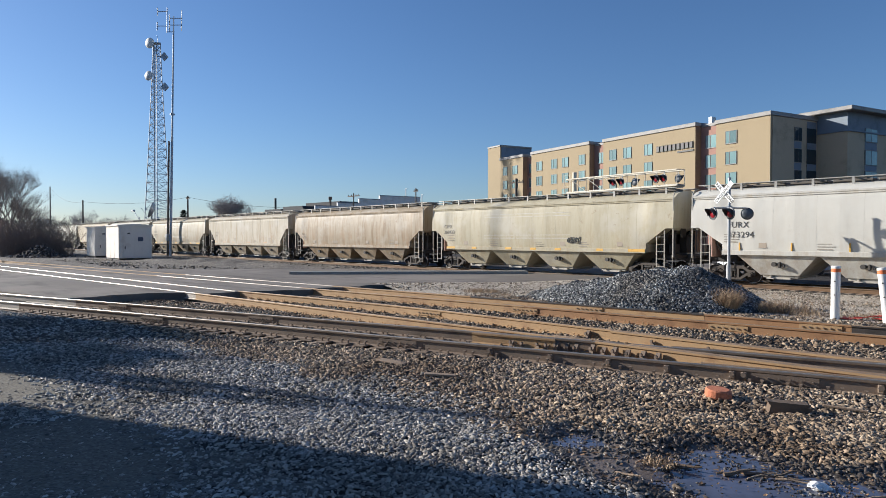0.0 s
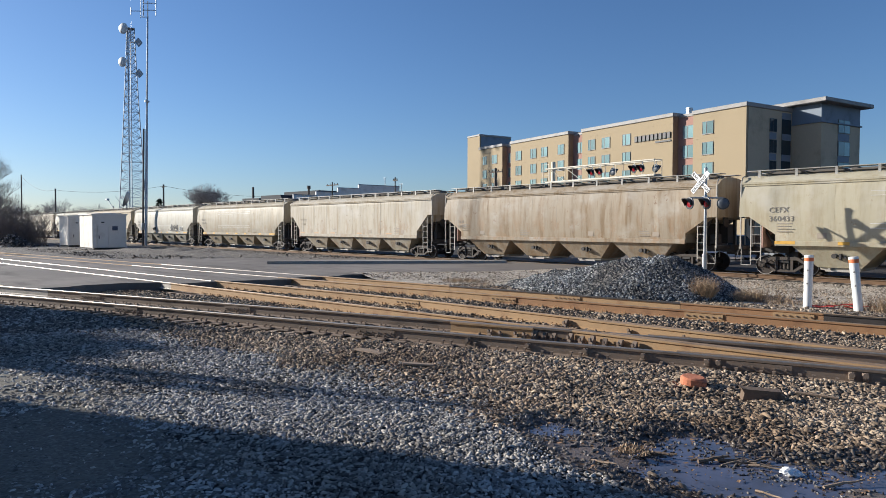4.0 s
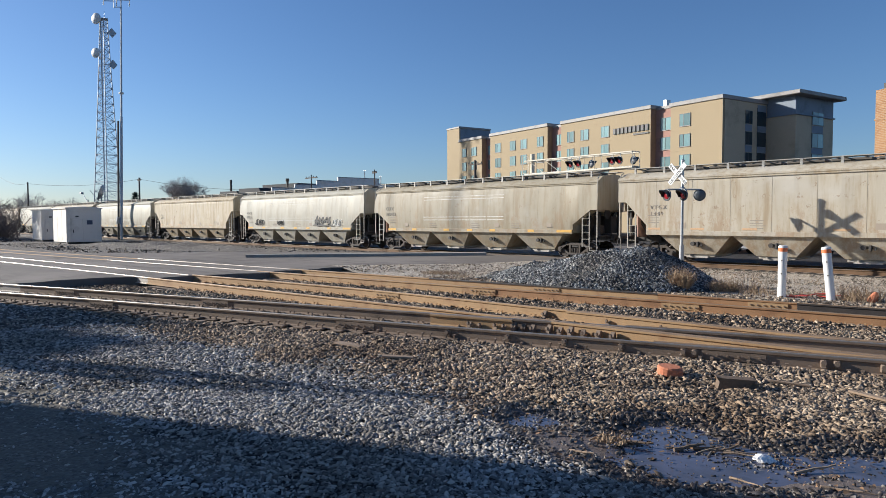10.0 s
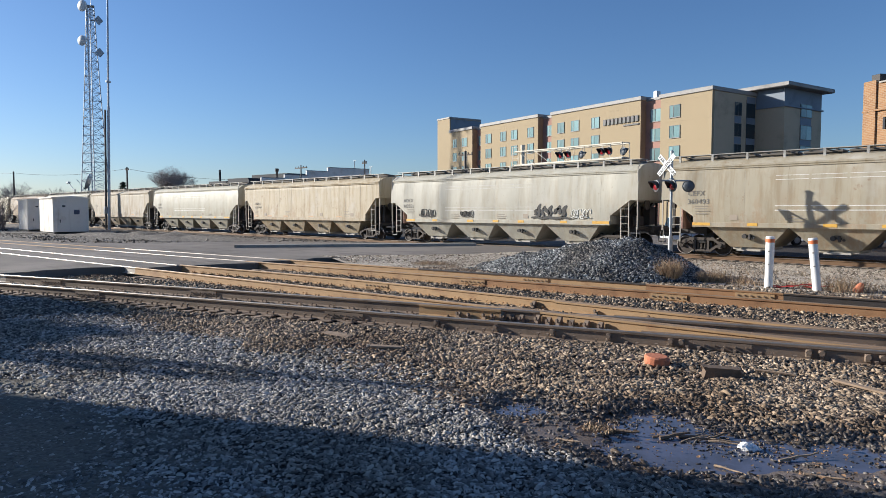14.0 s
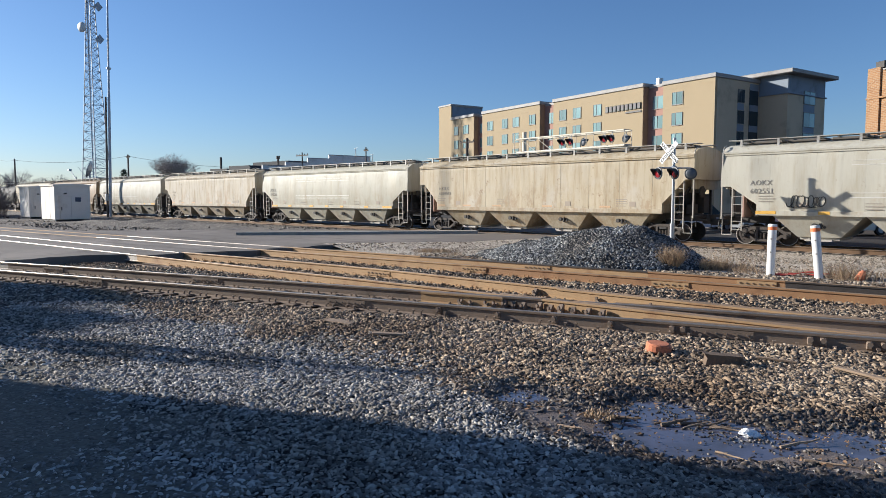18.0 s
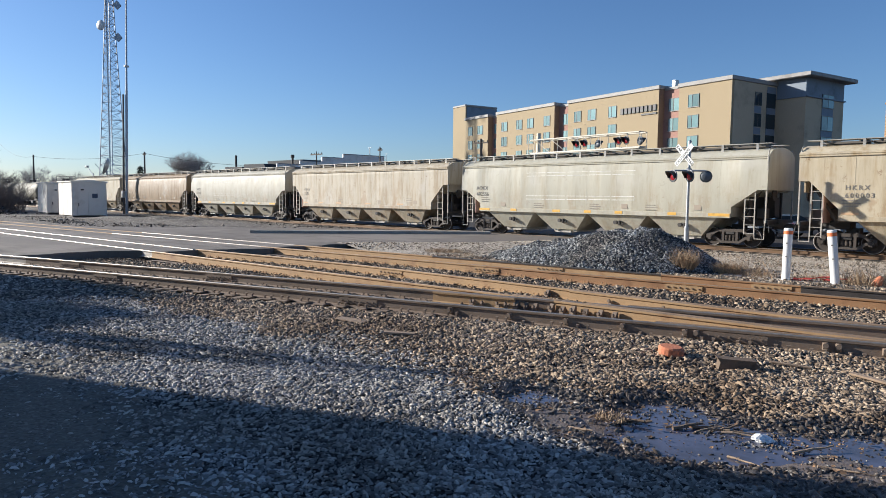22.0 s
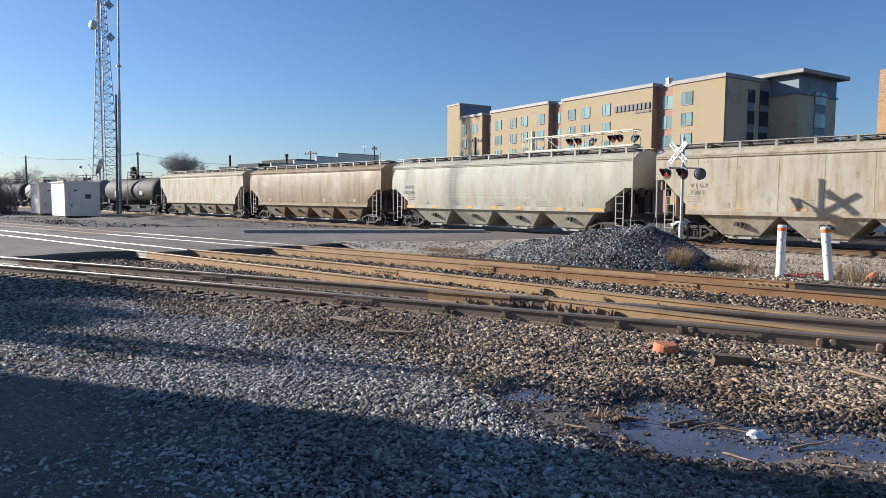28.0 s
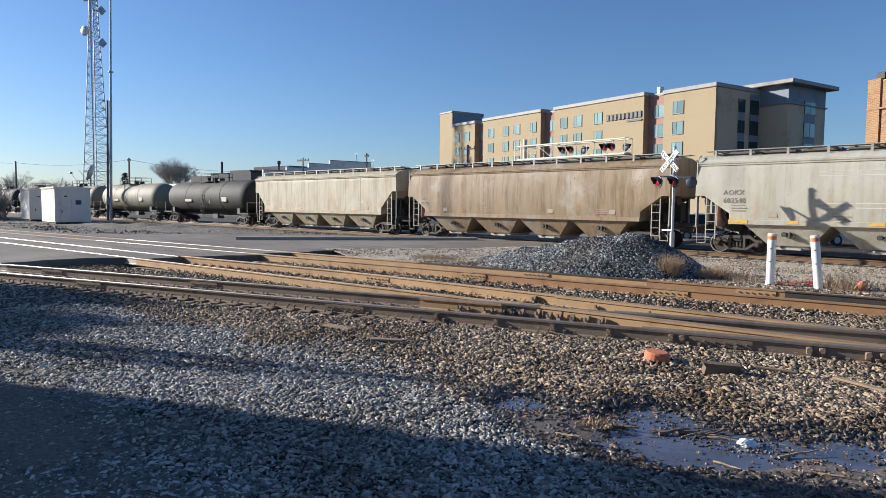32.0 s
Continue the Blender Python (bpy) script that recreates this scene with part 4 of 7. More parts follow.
def build_heap():
    rng = random.Random(6)
    nrg = np.random.default_rng(6)
    heap = thing("stone_heap", "heap of fresh dark blue-grey crushed stone beside the tracks", "stone heap", kind="stuff")
    n, m = 56, 34
    g = Geo()
    pts = [(-18.2 + 10.2 * i / (n - 1), 17.4 + 5.6 * j / (m - 1)) for i in range(n) for j in range(m)]
    g.add([(x, y, heap_height(x, y) - 0.06) for x, y in pts], [(i * m + j, (i + 1) * m + j, (i + 1) * m + j + 1, i * m + j + 1) for i in range(n - 1) for j in range(m - 1)])
    # Same stone inside, but coloured near-black to stand for shade between stones.
    part("heap_core", g, GROUNDSHADE, heap, "heap core, near-black in place of shade between its stones", smooth=True)
    out = []
    while len(out) < 40000:
        x, y = rng.uniform(-18.2, -8.2), rng.uniform(17.5, 23.0)
        h = heap_height(x, y)
        if h > 0.02 or (rng.random() < 0.12 and max(z + 0.25 - 0.6 * math.hypot(x - px, y - py) for px, py, z in RIDGE) > 0):
            s = rng.uniform(0.028, 0.06)
            out.append((x, y, max(h, -0.02) + s * rng.uniform(-0.1, 0.35), s))
    arr = np.array(out)
    ob = part("loose_stone", stones("loose_stone", arr[:, :3], arr[:, 3], PILESTONE, nrg, 0.75), PILESTONE, heap)
    ob["kind"] = "stuff"


def build_lot():
    """The pale gravel between the near tracks and the train, the yard round the sheds, and loose stones on both."""
    g = Geo()
    g.add([(-22.2, 16.6, -0.022), (-5, 18.6, -0.022), (16, 20.6, -0.022), (16, 29.2, -0.022), (-19.6, 29.2, -0.022), (-20.6, 23, -0.022)], [(0, 1, 2, 3, 4, 5)])
    solo("gravel_lot", g, LOTGRAVEL, "pale worn gravel between the tracks", "ground", kind="structure")
    g = Geo()
    g.add([(-46, 14.6, -0.018), (-40.5, 22.3, -0.018), (-31, 29.2, -0.018), (-140, 29.2, -0.018), (-140, 9, -0.018), (-92, 5, -0.018), (-58, 11.5, -0.018)], [(0, 1, 2, 3, 4, 5, 6)])
    solo("dirt_yard", g, YARDDIRT, "dark dirt and rubble round the equipment sheds", "ground", kind="structure")
    g = Geo()
    n = 40
    pts = []
    for i in range(n):
        for j in range(12):
            x, y = -70 + 30 * i / (n - 1), 17.5 + (i / (n - 1)) * 4 + 6.0 * j / 11
            edge = math.sin(math.pi * i / (n - 1)) * math.sin(math.pi * j / 11)
            pts.append((x, y, -0.03 + edge * (0.32 + 0.4 * noise.noise(Vector((x * 0.45, y * 0.7, 1))) + 0.15 * noise.noise(Vector((x * 1.6, y * 1.6, 3))))))
    g.add(pts, [(i * 12 + j, (i + 1) * 12 + j, (i + 1) * 12 + j + 1, i * 12 + j + 1) for i in range(n - 1) for j in range(11)])
    solo("dirt_berm", g, YARDDIRT, "low uneven bank of dark dirt beside the road", "dirt bank", smooth=True, kind="stuff")
    edge = [(-24.2, 17.6), (-22.9, 19.4), (-21.6, 21.1), (-20.4, 22.9), (-19.75, 25.7), (-19.2, 28.4)]
    pts = []
    for i in range(51):
        u = i / 10 if i < 50 else 4.999
        (xa, ya), (xb, yb) = edge[int(u)], edge[int(u) + 1]
        x, y = xa + (xb - xa) * (u % 1), ya + (yb - ya) * (u % 1)
        wob = 0.35 * noise.noise(Vector((x, y, 2)))
        pts += [(x - 0.9 + wob, y, 0.143), (x - 0.5 + wob, y, 0.165), (x + 0.5 + wob, y - 0.15, 0.12), (x + 1.5 + wob, y - 0.4, 0.03), (x + 2.4 + wob, y - 0.6, -0.03)]
    g = Geo().add(pts, [(i * 5 + j, (i + 1) * 5 + j, (i + 1) * 5 + j + 1, i * 5 + j + 1) for i in range(50) for j in range(4)])
    solo("gravel_shoulder", g, LOTGRAVEL, "pale gravel shoulder spilling over the asphalt's edge", "ground", kind="structure", smooth=True)
    rng, nrg = random.Random(14), np.random.default_rng(14)
    out = []
    for i in range(900):
        u = rng.uniform(0, 4.99)
        (xa, ya), (xb, yb) = edge[int(u)], edge[int(u) + 1]
        x, y, v = xa + (xb - xa) * (u % 1), ya + (yb - ya) * (u % 1), rng.uniform(-0.8, 2.2)
        sz = rng.uniform(0.02, 0.05)
        out.append((x + v, y - 0.2 * max(0, v), (0.15 if v < 0.3 else 0.15 - (v - 0.3) * 0.085) + sz * 0.2, sz))
    while len(out) < 11000:
        x, y = rng.uniform(-20, 3), rng.uniform(17.4, 29.2)
        if y < line_y(x, F0 + 1.9, SF) or on_road(x, y) or noise.noise(Vector((x * 0.5, y * 0.5, 5))) < rng.uniform(-0.5, 0.3):
            continue
        sz = rng.uniform(0.018, 0.045)
        out.append((x, y, -0.022 + sz * 0.2, sz))
    arr = np.array(out)
    solo("loose_rubble", stones("loose_rubble", arr[:, :3], arr[:, 3], LOTSTONE, nrg, 0.6), LOTSTONE, "pale loose stones strewn over the gravel lot", "gravel", kind="stuff")
    out = []
    while len(out) < 5200:
        x, y = rng.uniform(-75, -32), rng.uniform(14.6, 29.2)
        if y < 14.6 + max(0, x + 46) * 1.2 or (rng.random() > 0.25 and noise.noise(Vector((x * 0.25, y * 0.4, 8))) < 0.15):
            continue
        sz = rng.uniform(0.02, 0.07) if rng.random() < 0.96 else rng.uniform(0.08, 0.16)
        out.append((x, y, -0.018 + sz * 0.2, sz))
    arr = np.array(out)
    solo("yard_rubble", stones("yard_rubble", arr[:, :3], arr[:, 3], YARDSTONE, nrg, 0.6), YARDSTONE, "dark broken rubble strewn over the dirt yard", "rubble", kind="stuff")


def build_water():
    mud = Geo()
    n = 72
    cell = [[(-5.6 + 5.6 * i / n, 4.2 + 4.2 * j / n) for j in range(n + 1)] for i in range(n + 1)]
    mud.add([(x, y, hollow(x, y) - 0.024) for col in cell for x, y in col], [])
    for i in range(n):
        for j in range(n):
            x, y = cell[i][j]
            if wetness(x, y) + 0.3 * noise.noise(Vector((x * 2.2, y * 2.2, 6))) > 0.22:
                mud.f.append((i * (n + 1) + j, (i + 1) * (n + 1) + j, (i + 1) * (n + 1) + j + 1, i * (n + 1) + j + 1))
                mud.slots.append(0)
    solo("mud", mud, WETMUD, "wet dark mud round the puddle", "mud", kind="structure", smooth=True)
    g = Geo()
    n = 60
    pts = [(-17.5 + 14 * i / n, -1.5 + 5.5 * j / n) for i in range(n + 1) for j in range(n + 1)]
    g.add([(x, y, hollow(x, y) - 0.022 + 0.012 * noise.noise(Vector((x * 3, y * 3, 7)))) for x, y in pts], [])
    for i in range(n):
        for j in range(n):
            x, y = pts[i * (n + 1) + j]
            if bare(x, y) + 0.3 * noise.noise(Vector((x * 1.6, y * 1.6, 5))) > 0.42:
                g.f.append((i * (n + 1) + j, (i + 1) * (n + 1) + j, (i + 1) * (n + 1) + j + 1, i * (n + 1) + j + 1))
                g.slots.append(0)
    solo("bare_dirt", g, PALEDIRT, "patch of bare packed dirt among the gravel", "ground", kind="structure", smooth=True)
    g = Geo()
    ring = [(-2.8 + 2.9 * math.cos(a), 6.3 + 2.0 * math.sin(a), WATER_Z) for a in (2 * math.pi * i / 40 for i in range(40))]
    g.add(ring, [tuple(range(40))])
    solo("puddle", g, WATER, "shallow muddy puddle with sky blue put into its colour", "puddle", kind="structure")


build_ground()
build_road()
build_tracks()
fittings()
build_stones()
build_heap()


def build_debris():
    rng, nrg = random.Random(21), np.random.default_rng(21)
    pts = []
    for i in range(900):
        x, y = rng.gauss(-88.5, 2.2), rng.gauss(16.2, 1.3)
        h = 1.3 * math.exp(-(((x + 88.5) / 2.6) ** 2 + ((y - 16.2) / 1.5) ** 2))
        pts.append((x, y, h * rng.uniform(0.3, 1.0), rng.uniform(0.06, 0.26)))
    arr = np.array(pts)
    solo("debris_heap", stones("debris_heap", arr[:, :3], arr[:, 3], DEBRIS, nrg, 0.6), DEBRIS, "dark heap of scrap and rubble beside the brush", "debris", kind="stuff")


build_debris()
build_lot()
build_water()
# ---- the train ----
PITCH = 19.0
EAVE = 3.93           # where a wagon's side turns into its roof
WHEEL_R = 0.42
FIRST_JOINT = -16.1   # place of the first coupling at the clip's start


def half_width(z, curved):
    return 1.6 - (0.16 * ((z - 2.5) / 1.6) ** 2 if curved else 0.0)


def body_floor(x, curved=True):
    """Lower edge of a wagon's side along its length."""
    u, top = abs(x), 2.5 if curved else 2.85
    if u < 7.4:
        return 1.32
    if u > 8.5:
        return top
    return 1.75 + (u - 7.4) / 1.1 * (top - 1.75)


def hopper_body(curved):
    g = Geo()
    cols = [-8.9, -8.52, -8.5, -7.95, -7.401, -7.399] + [-6.5 + i for i in range(14)] + [7.399, 7.401, 7.95, 8.5, 8.52, 8.9]
    rings = []
    for x in cols:
        zb = body_floor(x, curved)
        side = [(half_width(zb + (EAVE - zb) * i / 8, curved), zb + (EAVE - zb) * i / 8) for i in range(9)]
        roof = [(side[-1][0] * 0.965, EAVE + 0.09), (side[-1][0] * 0.78, 4.2), (side[-1][0] * 0.42, 4.32), (0, 4.36)]
        prof = [(0, zb)] + side + roof
        ring = [(x, -w, z) for w, z in prof] + [(x, w, z) for w, z in reversed(prof[1:-1])]
        rings.append(ring)
    n = len(rings[0])
    verts = [p for ring in rings for p in ring]
    faces = [tuple(range(n)), tuple(range(len(verts) - n, len(verts)))]
    for k in range(len(rings) - 1):
        faces += [(k * n + i, k * n + (i + 1) % n, (k + 1) * n + (i + 1) % n, (k + 1) * n + i) for i in range(n)]
    g.add(verts, faces)
    return g


def seam_geo():
    g = Geo()
    zs = [1.46 + (EAVE - 1.5) * k / 8 for k in range(9)]
    outer = [(-0.009, -half_width(z, True) - 0.0015, z) for z in zs]
    verts = outer + [(0.009, y, z) for _, y, z in outer] + [(-0.009, y + 0.03, z) for _, y, z in outer] + [(0.009, y + 0.03, z) for _, y, z in outer]
    faces = []
    for k in range(8):
        faces += [(k, 9 + k, 10 + k, k + 1), (k, k + 1, 19 + k, 18 + k), (9 + k, 27 + k, 28 + k, 10 + k)]
    return g.add(verts, faces)


def hopper_chute(width=3.4):
    g = Geo()
    top = [(-width / 2, -1.5, 1.32), (width / 2, -1.5, 1.32), (width / 2, 1.5, 1.32), (-width / 2, 1.5, 1.32)]
    low = [(-0.8, -1.05, 0.42), (0.8, -1.05, 0.42), (0.8, 1.05, 0.42), (-0.8, 1.05, 0.42)]
    g.add(top + low, [(3, 2, 1, 0), (4, 5, 6, 7), (0, 1, 5, 4), (1, 2, 6, 5), (2, 3, 7, 6), (3, 0, 4, 7)])
    return g


def wheel_geo():
    g = Geo()
    for s in (-1, 1):
        m = Matrix.Translation((0, s * 0.755, 0)) @ Matrix.Rotation(radians(-90 * s), 4, "X")
        g.lathe([(0.1, -0.09), (0.13, -0.08), (0.14, -0.03), (0.34, -0.03), (0.36, -0.09), (WHEEL_R + 0.025, -0.09), (WHEEL_R + 0.025, -0.065), (WHEEL_R, -0.05), (WHEEL_R - 0.004, 0.05), (0.36, 0.05), (0.345, 0.0), (0.14, 0.01), (0.13, 0.06), (0.1, 0.07)], m, 28, 0)
        for i in range(3):
            a = i * 2.094
            g.rod((0.24 * math.cos(a), s * 0.78, 0.24 * math.sin(a)), (0.24 * math.cos(a), s * 0.745, 0.24 * math.sin(a)), 0.03, 8)
        g.lathe([(0.39, 0.05), (0.393, 0.057), (WHEEL_R - 0.012, 0.057), (WHEEL_R - 0.006, 0.05)], m, 28, 1, False)
    g.rod((0, -0.98, 0), (0, 0.98, 0), 0.08, 12)
    return g


def side_frame_geo():
    g = Geo()
    lower = [(-1.06, 0.36), (-0.72, 0.36), (-0.42, 0.16), (0.42, 0.16), (0.72, 0.36), (1.06, 0.36), (1.06, 0.5), (0.66, 0.46), (0.38, 0.26), (-0.38, 0.26), (-0.66, 0.46), (-1.06, 0.5)]
    g.prism([(x, -0.08, z) for x, z in lower], (0, 0.16, 0))
    upper = [(-1.06, 0.46), (-0.76, 0.5), (-0.52, 0.66), (0.52, 0.66), (0.76, 0.5), (1.06, 0.46), (1.06, 0.58), (0.78, 0.62), (0.55, 0.79), (-0.55, 0.79), (-0.78, 0.62), (-1.06, 0.58)]
    g.prism([(x, -0.078, z) for x, z in upper], (0, 0.156, 0))
    for x in (-0.3, 0.3):
        g.box((x, 0, 0.46), (0.1, 0.15, 0.5))
    for x in (-0.865, 0.865):
        g.rod((x, -0.16, 0.42), (x, 0.14, 0.42), 0.12, 14)
        g.rod((x, -0.19, 0.42), (x, -0.15, 0.42), 0.07, 10)
    return g


def bolster_geo():
    return Geo().box((0, 0, 0.62), (0.4, 2.1, 0.16), chamfer=0.02).box((0, 0, 0.83), (0.5, 0.5, 0.3))


def spring_geo():
    """One coil spring, its turns standing out from its core."""
    profile = []
    for k in range(5):
        z = 0.265 + k * 0.05
        profile += [(0.052, z), (0.072, z + 0.012), (0.072, z + 0.028), (0.052, z + 0.04)]
    return Geo().lathe(profile, Matrix.Identity(4), 10)


def ladder_geo(h0, h1, width=0.42):
    g = Geo()
    for x in (-width / 2, width / 2):
        g.box((x, 0, (h0 + h1) / 2), (0.045, 0.03, h1 - h0))
    n = max(2, int((h1 - h0) / 0.37))
    for i in range(n + 1):
        z = h0 + 0.05 + (h1 - h0 - 0.1) * i / n
        g.rod((-width / 2, 0, z), (width / 2, 0, z), 0.014, 6)
    return g


def corner_post():
    """A square post whose top bends over onto the roof, with a grab bar."""
    g = Geo().box((0, 0, 2.5), (0.055, 0.06, 2.8), chamfer=0.008)
    pts = [Vector((0, 0, 3.88)), Vector((0, 0.03, 4.08)), Vector((0, 0.14, 4.22)), Vector((0, 0.34, 4.28))]
    for a, b in zip(pts, pts[1:]):
        g.rod(a, b, 0.028, 8)
    return g


def end_gear(car, s):
    """Sills, braces, brake gear and coupler at the end s of a wagon, each a part."""
    def piece(name, make, material=DARKSTEEL):
        part(name, shared("%s%d" % (name, s), make, material), material, car)
    piece("centre_sill", lambda: Geo().box((s * 8.2, 0, 1.08), (1.9, 0.7, 0.32), chamfer=0.02))
    piece("end_sill", lambda: Geo().box((s * 8.85, 0, 1.15), (0.2, 3.0, 0.14), chamfer=0.01))
    piece("coupler", lambda: Geo().box((s * 9.0, 0, 0.92), (0.6, 0.22, 0.22), chamfer=0.04).box((s * 9.27, 0, 0.92), (0.44, 0.3, 0.3), chamfer=0.06))
    post = shared("end_post%d" % s, lambda: Geo().beam((s * 8.6, 0, 1.2), (s * 8.6, 0, 2.6), 0.1, 0.1), DARKSTEEL)
    brace = shared("end_brace%d" % s, lambda: Geo().beam((s * 7.6, 0, 1.2), (s * 8.4, 0, 2.5), 0.1, 0.1), DARKSTEEL)
    for y in (-0.9, 0.9):
        part("end_post", post, DARKSTEEL, car, m=Matrix.Translation((0, y, 0)))
        part("end_brace", brace, DARKSTEEL, car, m=Matrix.Translation((0, y, 0)))
    if s > 0:
        piece("shear_plate", lambda: Geo().box((s * 8.05, 0, 1.72), (0.06, 2.4, 1.1), chamfer=0.01))
    piece("brake_valve", lambda: Geo().box((s * 8.4, 0.5, 1.75), (0.4, 0.6, 0.9), chamfer=0.03))
    piece("brake_wheel", lambda: Geo().rod((s * 8.78, -0.5, 2.3), (s * 8.84, -0.5, 2.3), 0.26, 16))
    piece("air_reservoir", lambda: Geo().rod((s * 7.9, -0.35, 1.55), (s * 7.9, 0.55, 1.55), 0.22, 12))
    piece("retainer_box", lambda: Geo().box((s * 8.4, -0.6, 1.5), (0.4, 0.4, 0.45), chamfer=0.03))
    piece("uncoupling_lever", lambda: Geo().rod((s * 8.98, -1.45, 1.02), (s * 8.98, 0.1, 1.02), 0.02, 6).rod((s * 8.98, -1.45, 1.02), (s * 9.0, -1.5, 0.72), 0.02, 6))
    step = shared("sill_step", lambda: Geo().rod((-0.2, 0, 0.42), (0.2, 0, 0.42), 0.018, 6).rod((-0.2, 0, 0.42), (-0.2, 0, 1.2), 0.018, 6).rod((0.2, 0, 0.42), (0.2, 0, 1.2), 0.018, 6), BARS)
    for y in (-1.52, 1.52):
        part("sill_step", step, BARS, car, m=Matrix.Translation((s * 8.62, y, 0)))


SHARED = {}


def shared(key, make, mats, smooth=False):
    if key not in SHARED:
        SHARED[key] = make().mesh(key, mats, smooth)
    return SHARED[key]


def tinted(ob, colour, soil=1.0):
    r, g, b = colour
    ob.color = (r * 0.83, g * 0.795, b * 0.715, soil)
    return ob


def bogie(car, x, wheels):
    bg = part("bogie", shared("bolster", bolster_geo, DARKSTEEL), DARKSTEEL, car, m=Matrix.Translation((x, 0, 0)))
    for s in (-1, 1):
        turn = Matrix.Translation((0, s * 1.0, 0)) @ Matrix.Rotation(0 if s < 0 else math.pi, 4, "Z")
        part("side_frame", shared("side_frame", side_frame_geo, TRUCK), TRUCK, bg, m=turn)
        for dx in (-0.16, 0.0, 0.16):
            part("spring", shared("spring", spring_geo, TRUCK), TRUCK, bg, m=Matrix.Translation((dx, s * 1.0, 0)))
    for dx in (-0.865, 0.865):
        w = part("wheelset", shared("wheel", wheel_geo, [WHEEL, RIMGREY], True), WHEEL, bg, m=Matrix.Translation((dx, 0, WHEEL_R)))
        wheels.append((w, dx))


def hopper_wagon(label, colour, curved, wheels, mark="", number="", tape=False, clean=False, soil=0.5):
    def tint(ob, shade):
        tinted(ob, shade, soil)
    car = thing("hopper_wagon", label, "freight wagon", group="wagons of the freight train")
    skin = CARPALE if clean else PAINT
    tint(part("body", shared("body_clean" if clean else "body_curved" if curved else "body_flat", lambda: hopper_body(curved), skin, True), skin, car), colour)
    sill = shared("sill", lambda: Geo().box((0, -1.56, 1.38), (14.8, 0.1, 0.2), chamfer=0.01).box((0, 1.56, 1.38), (14.8, 0.1, 0.2), chamfer=0.01), PAINT)
    tint(part("side_sill", sill, PAINT, car), tuple(c * 0.92 for c in colour))
    eave = shared("eave%d" % curved, lambda: Geo().prism([(-8.9, -0.045, EAVE - 0.11), (-8.9, -0.05, EAVE - 0.08), (-8.9, -0.02, EAVE - 0.06), (-8.9, -0.055, EAVE - 0.02), (-8.9, -0.055, EAVE + 0.04), (-8.9, 0.03, EAVE + 0.06), (-8.9, 0.03, EAVE - 0.11)], (17.8, 0, 0)), PAINT)
    for s in (-1, 1):
        tint(part("eave_rail", eave, PAINT, car, m=Matrix.Translation((0, s * (half_width(EAVE, curved) + 0.01), 0)) @ Matrix.Rotation(0 if s < 0 else math.pi, 4, "Z")), colour)
    if curved:
        seam = shared("seam", seam_geo, PAINT)
        for i in range(9):
            tint(part("panel_seam", seam, PAINT, car, m=Matrix.Translation((-6.88 + i * 1.72, 0, 0))), tuple(c * (0.94 if tape else 0.8) for c in colour))
    else:
        rib = shared("rib", lambda: Geo().box((0, -1.6, 2.68), (0.03, 0.009, 2.42), chamfer=0.003), PAINT)
        for i in range(9):
            tint(part("panel_rib", rib, PAINT, car, m=Matrix.Translation((-6.88 + i * 1.72, 0, 0))), tuple(c * 0.84 for c in colour))
    chute = shared("chute", hopper_chute, PAINT)
    gate = shared("gate", lambda: Geo().box((0, 0, 0.36), (1.5, 1.9, 0.12), chamfer=0.02).box((0, 0, 0.3), (1.0, 2.3, 0.08)).rod((-0.3, -1.25, 0.36), (-0.3, 1.25, 0.36), 0.04), BARS)
    plate = shared("plate", lambda: Geo().box((0, -1.33, 0.9), (0.42, 0.05, 0.08), chamfer=0.01).rod((-0.1, -1.3, 0.9), (-0.1, -1.42, 0.9), 0.1, 10).box((0.13, -1.37, 0.88), (0.1, 0.12, 0.24), chamfer=0.02).rod((0.28, -1.3, 0.84), (0.28, -1.38, 0.84), 0.05, 8), DARKSTEEL)
    for i in range(4):
        x = -5.1 + 3.4 * i
        tint(part("hopper_chute", chute, PAINT, car, m=Matrix.Translation((x, 0, 0))), tuple(c * 0.97 for c in colour))
        part("outlet_gate", gate, BARS, car, m=Matrix.Translation((x, 0, 0)))
        part("gate_latch", plate, DARKSTEEL, car, m=Matrix.Translation((x, 0, 0)))
    for s in (-1, 1):
        end = shared("end_wall%d" % s, lambda: Geo().box((0, 0, 2.7), (0.08, 2.7, 0.6), chamfer=0.01), PAINT)
        tint(part("end_wall", end, PAINT, car, m=Matrix.Translation((s * 8.72, 0, 0))), tuple(c * 0.8 for c in colour))
    part("running_board", shared("board", lambda: Geo().box((0, -0.8, 4.5), (17.6, 0.6, 0.028)).box((0, 0.8, 4.5), (17.6, 0.6, 0.028)), GRATE), GRATE, car)
    bracket = shared("bracket", lambda: Geo().box((0, -1.12, 4.33), (0.1, 0.05, 0.34)).box((0, 1.12, 4.33), (0.1, 0.05, 0.34)).box((0, 0, 4.46), (0.08, 2.2, 0.04)), GRATE)
    for i in range(12):
        part("board_bracket", bracket, GRATE, car, m=Matrix.Translation((-8.25 + 1.5 * i, 0, 0)))
    hatch = shared("hatch", lambda: Geo().box((0, 0, 4.42), (1.5, 0.62, 0.12), chamfer=0.04).box((-0.5, 0, 4.49), (0.06, 0.7, 0.05)).box((0.5, 0, 4.49), (0.06, 0.7, 0.05)), HATCH)
    for i in range(10):
        part("roof_hatch", hatch, HATCH, car, m=Matrix.Translation((-7.6 + 1.69 * i, 0, 0)))
